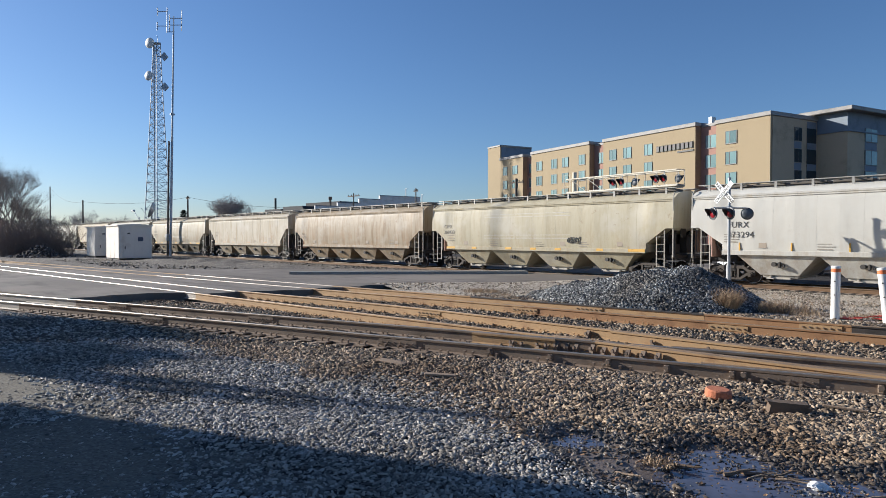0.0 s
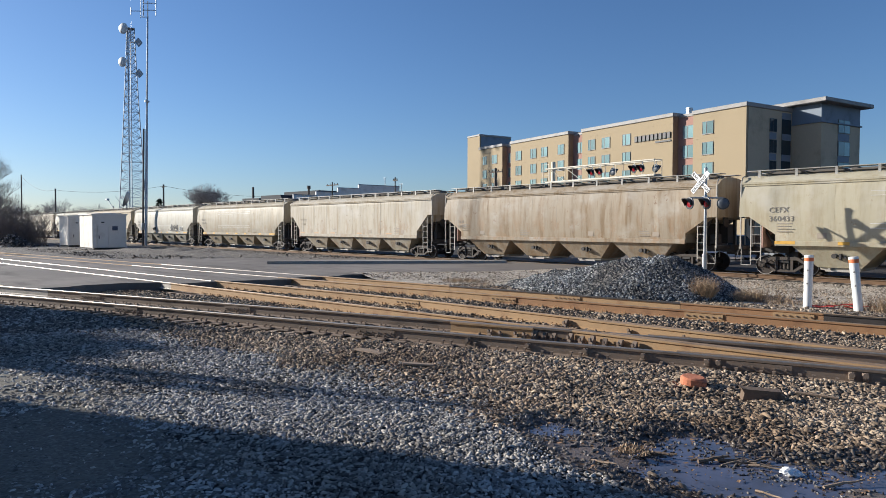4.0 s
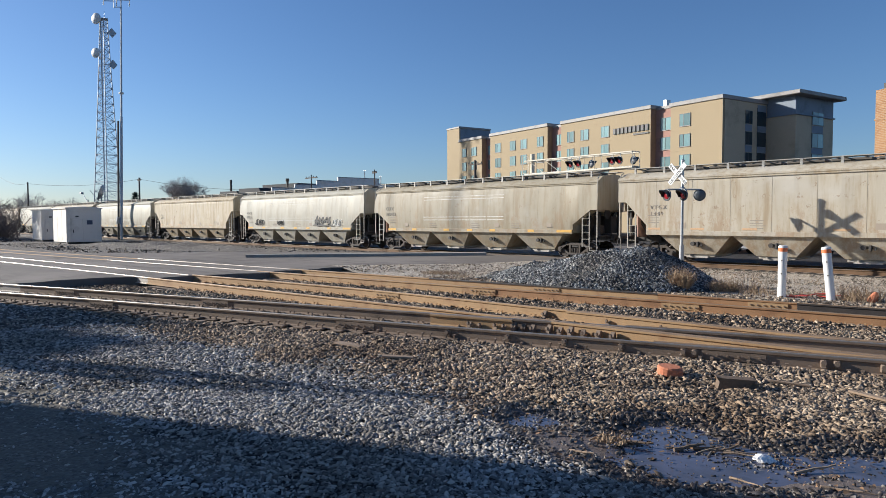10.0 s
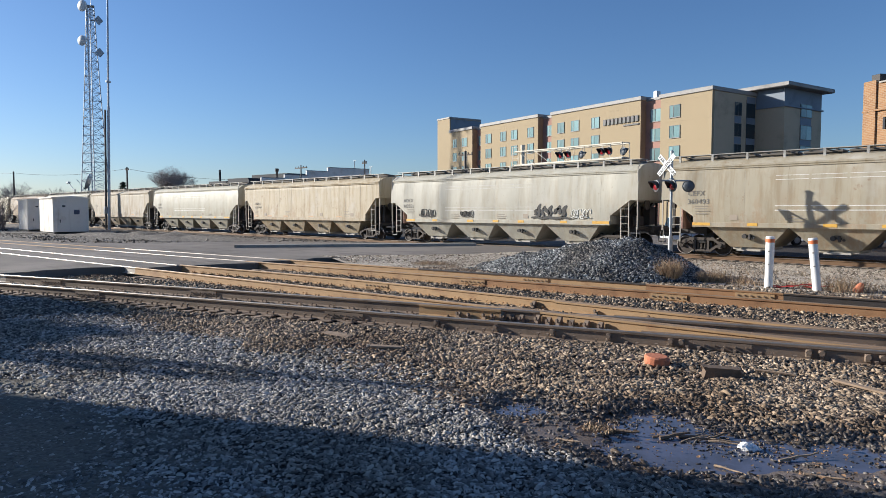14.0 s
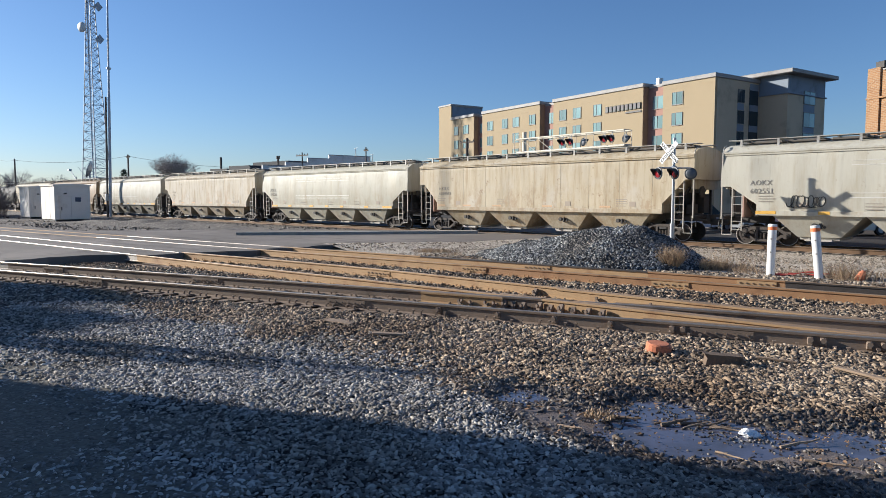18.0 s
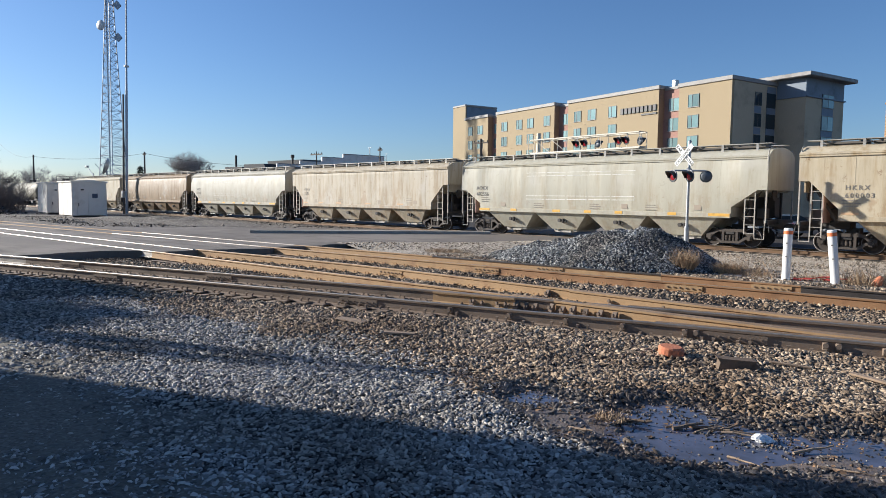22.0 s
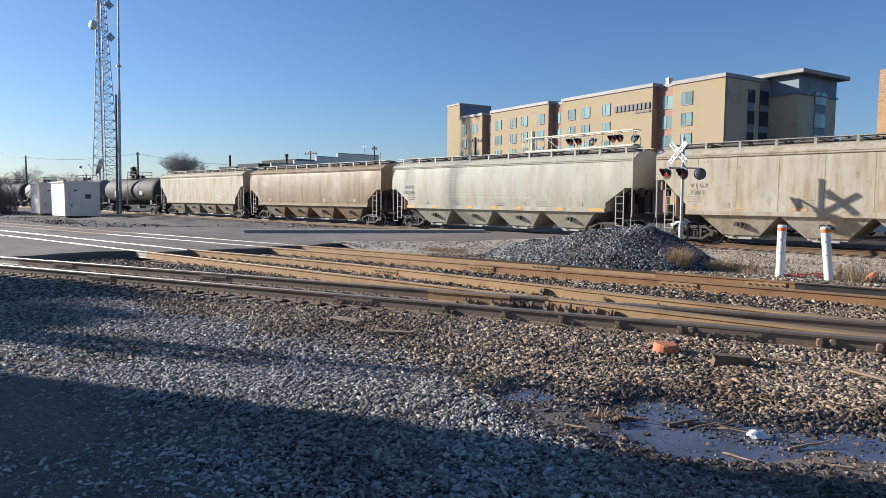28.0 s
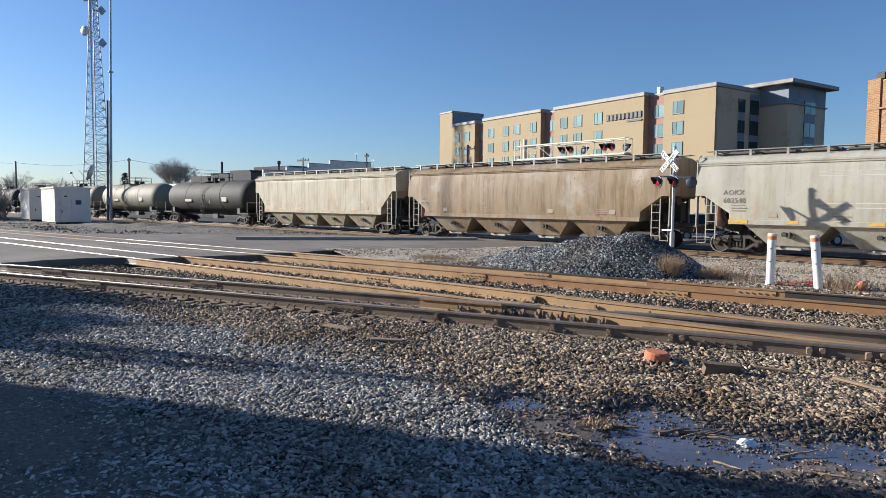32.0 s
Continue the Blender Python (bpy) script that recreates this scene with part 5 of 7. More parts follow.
    lad, lad2 = shared("ladder_low", lambda: ladder_geo(0.6, 2.85), BARS), shared("corner_post", corner_post, BARS)
    for s in (-1, 1):
        end_gear(car, s)
        if s < 0:
            part("end_sheet", shared("end_sheet", lambda: Geo().box((-8.05, 0, 1.72), (0.06, 2.5, 1.1), chamfer=0.01), PRIMER), PRIMER, car, "faded pink primer end sheet")
        for y in (-1.55, 1.55):
            part("ladder", lad, BARS, car, m=Matrix.Translation((s * 8.2, y, 0)))
            part("corner_post", lad2, BARS, car, m=Matrix.Translation((s * 8.86, y * 0.985, 0)) @ Matrix.Rotation(0 if y < 0 else math.pi, 4, "Z"))
        bogie(car, s * 7.2, wheels)
    big, low = (0.38, 2.06) if clean else (0.24, 2.02) if mark == "TILX" else (0.32, 2.3) if mark == "CEFX" else (0.3, 2.2) if curved else (0.26, 2.2)
    ink = LETTER if clean else STENCILGREY if mark in ("AOKX", "CEFX", "HKRX") else LETTERFADED
    for text, z, size in ((mark, low + big * 1.15, big), (number, low, big)):
        if text:
            part("writing", letters(text, size, ink, 0.002, 1.06 if curved else 1.35), ink, car, m=upright(-7.65 + (0.5 if clean else 0 if curved else 0.45), -half_width(z + 0.1, curved) - 0.012, z))
    if clean:
        tick = shared("tick", lambda: Geo().box((0, -1.575, 1.62), (0.06, 0.03, 0.42)), YELLOW)
        for x in (-6.6, -4.4, -2.2, 0.0, 2.2, 4.4, 6.6):
            part("reflective_strip", tick, YELLOW, car, m=Matrix.Translation((x, 0, 0)))
    elif tape:
        for x, wide in ((-7.0, 0.8), (-4.8, 0.42), (-1.85, 0.5), (0.1, 0.42), (1.9, 0.42), (4.7, 0.42), (6.9, 0.95)):
            strip = shared("tape%.2f" % wide, lambda: Geo().box((0, -1.614, 1.41), (wide, 0.012, 0.13)), YELLOW)
            part("reflective_strip", strip, YELLOW, car, m=Matrix.Translation((x, 0, 0)))
        for z, thick in ((2.02, 0.03), (2.2, 0.026), (3.28, 0.02), (3.45, 0.018)):
            chalk = FADED if number in ("360493", "602556") else STRIPEDIM
            dash = shared("dash%.2f%s" % (z, chalk.name), lambda: Geo().box((0, -half_width(z, True), z), (1.25, 0.014, thick)), chalk)
            for x in (-3.3, -1.95, -0.6, 0.75, 2.1):
                part("faded_stripe", dash, chalk, car, m=Matrix.Translation((x, 0, 0)))
    elif not curved:
        faded = shared("faded_strip", lambda: Geo().box((0, -1.604, 1.58), (0.62, 0.008, 0.09)), TAPEFADED)
        for x in (-7.0, -4.9, -2.6, 0.9, 4.4):
            part("reflective_strip", faded, TAPEFADED, car, m=Matrix.Translation((x, 0, 0)))
    panel = shared("data_panel", lambda: Geo().box((0, -1.605, 1.72), (0.34, 0.01, 0.24)), PANELFADED)
    for x in (-5.6, 2.2, 5.9):
        part("data_panel", panel, PANELFADED, car, m=Matrix.Translation((x, 0 if not curved else 0.04, 0)))
    bars = shared("small_print", small_print, LETTERFADED)
    for x, z in ((-7.3, 0.0), (-3.4, -0.3), (0.2, -0.3), (3.3, -0.3)) if tape else ((-7.3, 0.0), (-2.6, -0.25), (5.0, -0.25)):
        part("small_print", bars, LETTERFADED, car, m=Matrix.Translation((x, 0.03 if curved and z else 0, z)))
    return car


def small_print():
    """Lines of writing too small to read."""
    g = Geo()
    rng = random.Random(4)
    for k in range(4):
        w = rng.uniform(0.5, 0.9)
        g.box((w / 2, -1.597, 2.2 - 0.11 * k), (w, 0.012, 0.028))
    return g


def ribbon(g, pts, width, taper=True):
    """A flat painted stroke through points of the xz plane, thinning towards its ends."""
    n = len(pts)
    left, right = [], []
    for i, p in enumerate(pts):
        d = (pts[min(i + 1, n - 1)] - pts[max(i - 1, 0)]).normalized()
        w = width * (0.35 + 0.65 * math.sin(math.pi * (i + 0.5) / n) if taper else 1.0) / 2
        side = Vector((-d.z, 0, d.x)) * w
        left.append(p + side)
        right.append(p - side)
    verts = left + right + [q + Vector((0, 0.03, 0)) for q in left + right]
    faces = []
    for i in range(n - 1):
        faces += [(i, i + 1, n + i + 1, n + i), (i, 2 * n + i, 2 * n + i + 1, i + 1), (n + i, n + i + 1, 3 * n + i + 1, 3 * n + i)]
    g.add(verts, faces)


def scrawl(seed, width, height, thick):
    """Spray-paint loops and strokes with no readable letters."""
    rng = random.Random(seed)
    g = Geo()
    x = 0.0
    while x < width:
        turns, steps = rng.uniform(0.6, 1.5), 16
        a0, rx, rz = rng.uniform(0, 6.28), height * rng.uniform(0.16, 0.3), height * rng.uniform(0.3, 0.5)
        lean = rng.uniform(-0.2, 0.5)
        pts = []
        for k in range(steps):
            a = a0 + turns * 6.28 * k / (steps - 1)
            z = rz * math.sin(a)
            pts.append(Vector((x + rx * math.cos(a) + lean * z + rx * k / steps, 0, height / 2 + z)))
        ribbon(g, pts, thick * rng.uniform(0.8, 1.2))
        x += height * rng.uniform(0.3, 0.5)
    ribbon(g, [Vector((width * k / 9, 0, height * (0.06 + 0.05 * math.sin(k * 1.3 + seed)))) for k in range(10)], thick)
    return g


def blot(seed, width, height):
    """Broad leaf-shaped daubs of black paint, overlapping along a line."""
    rng = random.Random(seed)
    g = Geo()
    x = 0.0
    while x < width:
        a = rng.uniform(0.2, 2.6)
        l = height * rng.uniform(0.5, 0.95)
        c = Vector((x, 0, height * rng.uniform(0.35, 0.6)))
        d = Vector((math.cos(a) * 0.6, 0, math.sin(a))) * l / 2
        pts = [c - d + d * (2 * k / 7) + Vector((0.06 * math.sin(k), 0, 0)) for k in range(8)]
        ribbon(g, pts, height * rng.uniform(0.16, 0.3))
        x += height * rng.uniform(0.26, 0.46)
    ribbon(g, [Vector((-0.3 + (width + 0.5) * k / 9, 0, 0.05 + 0.04 * math.sin(k * 2.0))) for k in range(10)], 0.14)
    return g


def tank_body():
    g = Geo()
    m = Matrix.Translation((0, 0, 2.55)) @ Matrix.Rotation(radians(90), 4, "Y")
    g.lathe([(0.05, -8.3), (0.7, -8.22), (1.15, -7.95), (1.42, -7.5), (1.5, -7.0), (1.5, -3.5), (1.52, -3.48), (1.52, -3.4), (1.5, -3.38), (1.5, 0), (1.5, 3.4), (1.52, 3.42), (1.52, 3.5), (1.5, 3.52), (1.5, 7.0), (1.42, 7.5), (1.15, 7.95), (0.7, 8.22), (0.05, 8.3)], m, 40)
    return g


def tank_wagon(label, material, wheels):
    car = thing("tank_wagon", label, "tank wagon", group="wagons of the freight train")
    part("tank", shared("tank" + material.name, tank_body, material, True), material, car)
    part("manway", shared("manway", lambda: Geo().rod((0, 0, 3.95), (0, 0, 4.35), 0.45, 20).box((1.0, 0, 4.15), (0.5, 0.5, 0.3), chamfer=0.04), DARKSTEEL), DARKSTEEL, car)

    def cage():
        g = Geo()
        for x in (-1.3, 1.5):
            for y in (-0.9, 0.9):
                g.rod((x, y, 3.8), (x, y, 4.75), 0.03, 6)
        for z in (4.4, 4.75):
            for y in (-0.9, 0.9):
                g.rod((-1.3, y, z), (1.5, y, z), 0.025, 6)
            for x in (-1.3, 1.5):
                g.rod((x, -0.9, z), (x, 0.9, z), 0.025, 6)
        g.box((0.1, 0, 4.02), (2.8, 1.9, 0.04))
        return g
    part("safety_cage", shared("cage", cage, DARKSTEEL), DARKSTEEL, car)
    part("underframe", shared("underframe", lambda: Geo().box((0, 0, 0.95), (17.2, 0.5, 0.3)).box((-7.6, 0, 1.05), (1.8, 2.9, 0.12)).box((7.6, 0, 1.05), (1.8, 2.9, 0.12)).box((-6.6, 0, 1.25), (0.5, 2.6, 0.5)).box((6.6, 0, 1.25), (0.5, 2.6, 0.5)).box((0.4, 0, 0.75), (0.9, 0.7, 0.5)), DARKSTEEL), DARKSTEEL, car)
    part("tank_ladder", shared("tank_ladder", lambda: ladder_geo(0.8, 3.9), TRUCK), TRUCK, car, m=Matrix.Translation((0.2, -1.56, 0)))
    part("placard", shared("placard", lambda: Geo().box((0, -1.52, 2.2), (0.05, 0.02, 0.5)).box((1.6, -1.52, 2.2), (0.05, 0.02, 0.5)).box((-2.8, -1.52, 2.2), (1.4, 0.02, 0.24)).box((4.4, -1.52, 2.3), (0.9, 0.02, 0.4)), BARS), BARS, car)
    for s in (-1, 1):
        part("coupler", shared("coupler%d" % s, lambda: Geo().box((s * 8.8, 0, 0.92), (1.0, 0.22, 0.22)).box((s * 9.24, 0, 0.92), (0.5, 0.3, 0.3)), DARKSTEEL), DARKSTEEL, car)
        rail = shared("end_rail", lambda: Geo().rod((0, -1.4, 2.0), (0, 1.4, 2.0), 0.025, 6).rod((0, -1.4, 1.1), (0, -1.4, 2.0), 0.025, 6).rod((0, 1.4, 1.1), (0, 1.4, 2.0), 0.025, 6), BARS)
        part("hand_rail", rail, BARS, car, m=Matrix.Translation((s * 8.3, 0, 0)))
        bogie(car, s * 6.9, wheels)
    return car


WAGONS = [
    ("dirty white covered hopper wagon with dark stencilled marks", (0.67, 0.68, 0.68), True, "FURX", "873294", True),
    ("pale olive-grey covered hopper wagon with graffiti and yellow strips", (0.55, 0.52, 0.41), True, "CEFX", "360433", True),
    ("rust-stained tan covered hopper wagon with streaked sides", (0.44, 0.38, 0.3), True, "TILX", "65694", False),
    ("dusty beige covered hopper wagon with panel seams", (0.575, 0.54, 0.465), False, "VTGX", "1449", False),
    ("grey-beige covered hopper wagon with yellow strips", (0.47, 0.438, 0.36), True, "CEFX", "360493", True),
    ("silver-grey covered hopper wagon with dark graffiti", (0.57, 0.568, 0.52), True, "AOKX", "602551", True),
    ("weathered cream covered hopper wagon with panel seams", (0.6, 0.54, 0.42), False, "HKRX", "600003", False),
    ("pale grey covered hopper wagon with yellow strips", (0.57, 0.568, 0.505), True, "AOKX", "602556", True),
    ("dusty pale beige covered hopper wagon with panel seams", (0.57, 0.53, 0.45), False, "VTGX", "1205", False),
    ("light silver-grey covered hopper wagon with yellow strips", (0.54, 0.54, 0.495), True, "AOKX", "602540", True),
    ("brown dust-covered hopper wagon with streaked sides", (0.345, 0.275, 0.195), True, "TILX", "65702", False),
    ("pale dusty beige covered hopper wagon with panel seams", (0.53, 0.5, 0.41), False, "", "", False),
]
TANKS = [("black tank wagon with pale markings", TANKBLACK), ("dusty olive-grey tank wagon", TANKOLIVE), ("grey tank wagon with dark lower half", TANKOLIVE), ("black tank wagon with dull dusty sides", TANKBLACK), ("black tank wagon with dull dusty sides", TANKBLACK), ("dusty olive-grey tank wagon", TANKOLIVE), ("black tank wagon with dull dusty sides", TANKBLACK)]
TRAIN = []
WHEELS = []
for i, (label, colour, curved, mark, number, tape) in enumerate(WAGONS):
    TRAIN.append((hopper_wagon(label, colour, curved, WHEELS, mark, number, tape, i == 0, 1.0 if i in (2, 10) else 0.6 if i == 4 else 0.4 if curved else 0.75), i))
for i, seed, x, z, w, h, th in ((0, 1, 4.0, 1.5, 1.5, 0.34, 0.045), (1, 2, 2.6, 1.75, 0.85, 0.36, 0.035), (5, 3, -6.1, 1.62, 1.25, 0.5, 0.028), (5, 6, -2.6, 1.62, 0.9, 0.4, 0.02)):
    part("graffiti", scrawl(seed, w, h, th), LETTER, TRAIN[i][0], "dark spray-paint scrawl", m=Matrix.Translation((x, -1.606, z)))
part("graffiti", blot(4, 2.1, 0.8), LETTER, TRAIN[5][0], "broad black spray-paint daubs", m=Matrix.Translation((2.9, -1.606, 1.58)))
part("graffiti", scrawl(11, 1.1, 0.5, 0.03), FADED, TRAIN[5][0], "pale spray-paint outline", m=Matrix.Translation((5.2, -1.606, 1.6)))
for i, (label, material) in enumerate(TANKS):
    TRAIN.append((tank_wagon(label, material, WHEELS), i + len(WAGONS)))
# ---- hotel ----
def build_hotel():
    hotel = thing("hotel_building", "six-storey tan stucco hotel with teal windows and grey cornices", "hotel")
    o = Vector((-40.9, 97.4, 0))
    d = Vector((-0.977, 0.211, 0)).normalized()     # along the long front
    b = Vector((0.211, 0.977, 0)).normalized()      # into the depth
    base = Matrix(((d.x, b.x, 0, o.x), (d.y, b.y, 0, o.y), (0, 0, 1, 0), (0, 0, 0, 1)))

    def block(name, s0, s1, p0, p1, z0, z1, material, label="", chamfer=0.0):
        g = Geo().box(((s0 + s1) / 2, (p0 + p1) / 2, (z0 + z1) / 2), (s1 - s0, p1 - p0, z1 - z0), chamfer=chamfer)
        return part(name, g, material, hotel, label, m=base)

    def cornice(s0, s1, p0, p1, z, t=0.62, over=0.2):
        block("cornice", s0 - over, s1 + over, p0 - over, p1 + over, z, z + t, CORNICE, chamfer=0.06)

    rows = [4.95 + 3.1 * i for i in range(5)]
    depth = 10.9
    for s0, s1, z1 in ((0, 9.1, 19.6), (13.0, 33.9, 19.9), (37.7, 56.0, 20.0), (59.1, 67.9, 19.9)):
        block("wall", s0, s1, 0, depth, 0, z1, STUCCO)
        cornice(s0, s1, 0, depth, z1)
        # Thin brown sheet on each return wall paints in its shade.
        block("end_trim", s0 - 0.04, s0 + 0.0, 0.02, 1.2, 0, z1 - 0.02, STUCCOSHADED, "return wall coloured brown for its shade") if s0 else None
        for k in range(5):
            block("ledge", s0 + 0.05, s1 - 0.05, -0.012, 0.0, rows[k] + 1.5, rows[k] + 1.56, STUCCO)
    for s0, s1 in ((9.1, 13.0), (33.9, 37.7), (56.0, 59.1)):
        block("recessed_bay", s0, s1, 1.2, depth, 0, 19.7, BRICKRED, "muted red brick bay")
        cornice(s0 + 0.25, s1 - 0.25, 1.2, depth, 19.7, 0.5, 0.1)
    block("corner_tower", 67.9, 73.0, 0.01, 8.8, 0, 23.2, STUCCO)
    block("tower_side", 67.82, 67.88, 0.3, 8.8, 20.7, 23.1, SLATEBLUE, "dark slate-blue panel")
    cornice(67.9, 73.0, 0.01, 8.8, 23.2, 0.4, 0.12)
    # shaded end wall and rear wing
    block("end_wall", -0.06, -0.004, 0.4, depth - 0.1, 0, 19.55, STUCCOLIFTED, "stucco end wall, its colour lifted against the shade")
    block("rear_wing", -4.5, 9.0, depth + 0.02, depth + 10.4, 0, 17.7, STUCCOLIFTED)
    block("upper_band", -4.5, 9.0, depth + 0.02, depth + 10.4, 17.72, 20.4, SLATEBLUE, "slate-blue top storey band")
    block("roof_ledge", -4.75, 9.2, depth - 0.2, depth + 10.6, 17.6, 17.8, SLATEBLUE, chamfer=0.02)
    block("roof_slab", -5.9, 9.2, depth - 1.3, depth + 11.6, 20.4, 21.0, CORNICE, "overhanging flat roof slab", 0.08)
    for s, p, z, sx, h in ((14, 5, 20.6, 0.6, 1.4), (10.8, 4.5, 20.2, 1.2, 0.7), (30, 6, 20.6, 2.2, 0.5), (-3, 16, 21.0, 1.6, 0.5), (3.2, 7, 20.3, 1.1, 0.5)):
        block("roof_vent", s, s + sx, p, p + 1.0, z, z + h, GALV)

    def window(s, z, w, h, p=0.0, tall=False):
        fr = Geo()
        for dx, sx, dz, sz in ((0, w, h / 2 - 0.03, 0.06), (0, w, -h / 2 + 0.03, 0.06), (-w / 2 + 0.03, 0.06, 0, h - 0.12), (w / 2 - 0.03, 0.06, 0, h - 0.12), (w * 0.12, 0.06, 0, h - 0.12)):
            fr.box((dx, 0, dz), (sx, 0.14, sz))
        key = "frame%.2f_%.2f" % (w, h)
        win = part("window", shared(key, lambda: fr, WINDOWFRAME), WINDOWFRAME, hotel, m=base @ Matrix.Translation((s, p - 0.03, z)))
        for k, (dx, pw) in enumerate(((-w * 0.2, w * 0.58), (w * 0.3, w * 0.3))):
            part("pane", shared("pane%.2f_%.2f_%d" % (w, h, k), lambda: Geo().box((0, 0, 0), (pw, 0.04, h - 0.12)), TEALSKYGLASS), TEALSKYGLASS, win, m=Matrix.Translation((dx, -0.01, 0)))
        part("sill", shared("sill%.2f" % w, lambda: Geo().box((0, 0, 0), (w + 0.06, 0.16, 0.07), chamfer=0.01), CORNICE), CORNICE, win, m=Matrix.Translation((0, -0.02, -h / 2 - 0.035)))
    for z in rows:
        for s0, s1 in ((5.43, 7.39), (21.9, 23.75), (26.75, 28.75), (30.45, 32.25), (38.9, 40.7), (43.8, 45.75), (47.35, 49.2), (52.25, 54.2), (61.0, 63.0), (64.95, 66.55)):
            window((s0 + s1) / 2, z, s1 - s0, 1.9)
        for s0, s1 in ((9.5, 12.0), (34.2, 36.5), (56.4, 58.3)):
            window((s0 + s1) / 2, z, s1 - s0, 2.0, 1.2)

    def side_window(p, w, z, h, s=-0.1):
        m = base @ Matrix.Translation((s, p, z)) @ Matrix.Rotation(radians(90), 4, "Z")
        win = part("side_window", Geo().box((0, 0, 0), (w, 0.1, h)), WINDOWFRAME, hotel, m=m)
        for k in (-1, 1):
            # Rear wing panes take the teal as a painted-in sky reflection.
            part("pane", Geo().box((k * w * 0.24, 0.05, 0), (w * 0.44, 0.03, h - 0.16)), TEALSKYGLASS if s < -1 else DARKGLASS, win)
    for k, z in enumerate(rows):
        side_window(6.2, 1.7, z, 2.0)
        side_window(depth + 5.9, 3.2, z - (0.2 if k < 4 else 0), 2.2 if k < 4 else 2.0, -4.56)
        if k < 4:
            block("spandrel", -4.53, -4.505, depth + 4.35, depth + 7.45, z + 0.95, z + 2.05, SLATEBLUE)
        block("spandrel", -0.112, -0.102, 8.32, 10.58, z + 1.05, z + 2.0, SLATEBLUE)
        if k < 4:
            block("spandrel", -0.075, -0.062, 5.35, 7.05, z + 1.05, z + 2.05, SLATEBLUE)
    block("stair_glazing", -0.1, -0.062, 8.3, 10.6, 3.0, 18.9, DARKGLASS, "tall dark stairwell glazing")
    # name on the front, kept as plain dark blocks, with a small line under it
    for i in range(9):
        s = 20.6 - i * 0.86
        g = Geo().box((s, -0.12, 17.1), (0.62, 0.12, 1.0), chamfer=0.03)
        part("sign_block", g, SIGNBLACK, hotel, "dark raised sign block", m=base)
    part("sign_bar", Geo().box((14.9, -0.1, 16.2), (3.2, 0.08, 0.28), chamfer=0.02), SIGNBLACK, hotel, m=base)


build_hotel()


# ---- other buildings ----
def build_warehouse():
    w = thing("warehouse", "long low white warehouse with stepped parapet in shade", "warehouse")
    y = 58.0
    steps = [(58.0, 62.1, 7.55), (62.1, 66.2, 8.2), (66.2, 70.3, 9.0), (70.3, 78.8, 9.7), (78.8, 83.0, 8.8)]
    for ya, yb, z in steps:
        xa, xb = -98.25 + (ya - 58) * 0.106, -98.25 + (yb - 58) * 0.106
        part("wall_panel", Geo().prism([(xa - 0.3, ya, 0), (xa, ya, 0), (xb, yb, 0), (xb - 0.3, yb, 0)], (0, 0, z)), WHITE, w)
        part("parapet_cap", Geo().prism([(xa - 0.34, ya, z + 0.004), (xa + 0.06, ya, z + 0.004), (xb + 0.06, yb, z + 0.004), (xb - 0.34, yb, z + 0.004)], (0, 0, 0.1)), SLATEBLUE, w)
    for yy, z in ((80.0, 8.8), (76.2, 9.7)):
        part("vent_pipe", Geo().rod((-97.0, yy, z - 0.3), (-97.0, yy, z + 1.5), 0.07, 8).box((-97.0, yy, z + 1.5), (0.9, 0.06, 0.06)), GALV, w)
    f = thing("factory_hall", "white factory hall with dark sawtooth roofs", "factory")
    part("wall", Geo().box((-118, y + 9, 2.9), (32.6, 18, 5.8)), WHITE, f)
    for xa, xb, yy, z in ((-124.2, -117.4, y, 7.1), (-116.2, -109.6, y, 7.45), (-109.2, -102.0, y, 7.75), (-115.4, -103.0, y + 8.2, 8.9)):
        part("sawtooth_roof", Geo().prism([(xa, yy - 0.1, 5.82), (xb, yy - 0.1, 5.82), (xb, yy - 0.1, z - 0.5), (xb - 0.4, yy - 0.1, z - 0.06), (xa, yy - 0.1, z)], (0, 7.6, 0)), ROOFDARK, f)
    part("chimney", Geo().rod((-118, y + 3, 6), (-118, y + 3, 9.8), 0.2, 10), DARKSTEEL, f)
    part("chimney", Geo().rod((-100.0, y + 4, 6), (-100.0, y + 4, 9.1), 0.2, 10).rod((-100.0, y + 4, 8.8), (-100.0, y + 4, 9.3), 0.32, 10), DARKSTEEL, f)


def brick_wall_material():
    m, nt, p = nodes_of("orange_brickwork")
    br = nt.nodes.new("ShaderNodeTexBrick")
    nt.links.new(coords(nt), br.inputs["Vector"])
    for key, c in (("Color1", (0.32, 0.175, 0.075)), ("Color2", (0.23, 0.115, 0.048)), ("Mortar", (0.34, 0.25, 0.16))):
        br.inputs[key].default_value = rgb(c)
    br.inputs["Scale"].default_value, br.inputs["Brick Width"].default_value, br.inputs["Row Height"].default_value, br.inputs["Mortar Size"].default_value = 1.0, 0.42, 0.15, 0.018
    mp = [n for n in nt.nodes if n.bl_idname == "ShaderNodeMapping"][0]
    mp.inputs["Rotation"].default_value = (radians(-90), 0, 0)
    stain = noise_tex(nt, coords(nt), 0.5)
    col = mix(nt, br.outputs["Color"], (0.3, 0.15, 0.07, 1), ramp(nt, stain, 0.55, 0.8))
    nt.links.new(col, p.inputs["Base Color"])
    p.inputs["Roughness"].default_value = 0.9
    return m


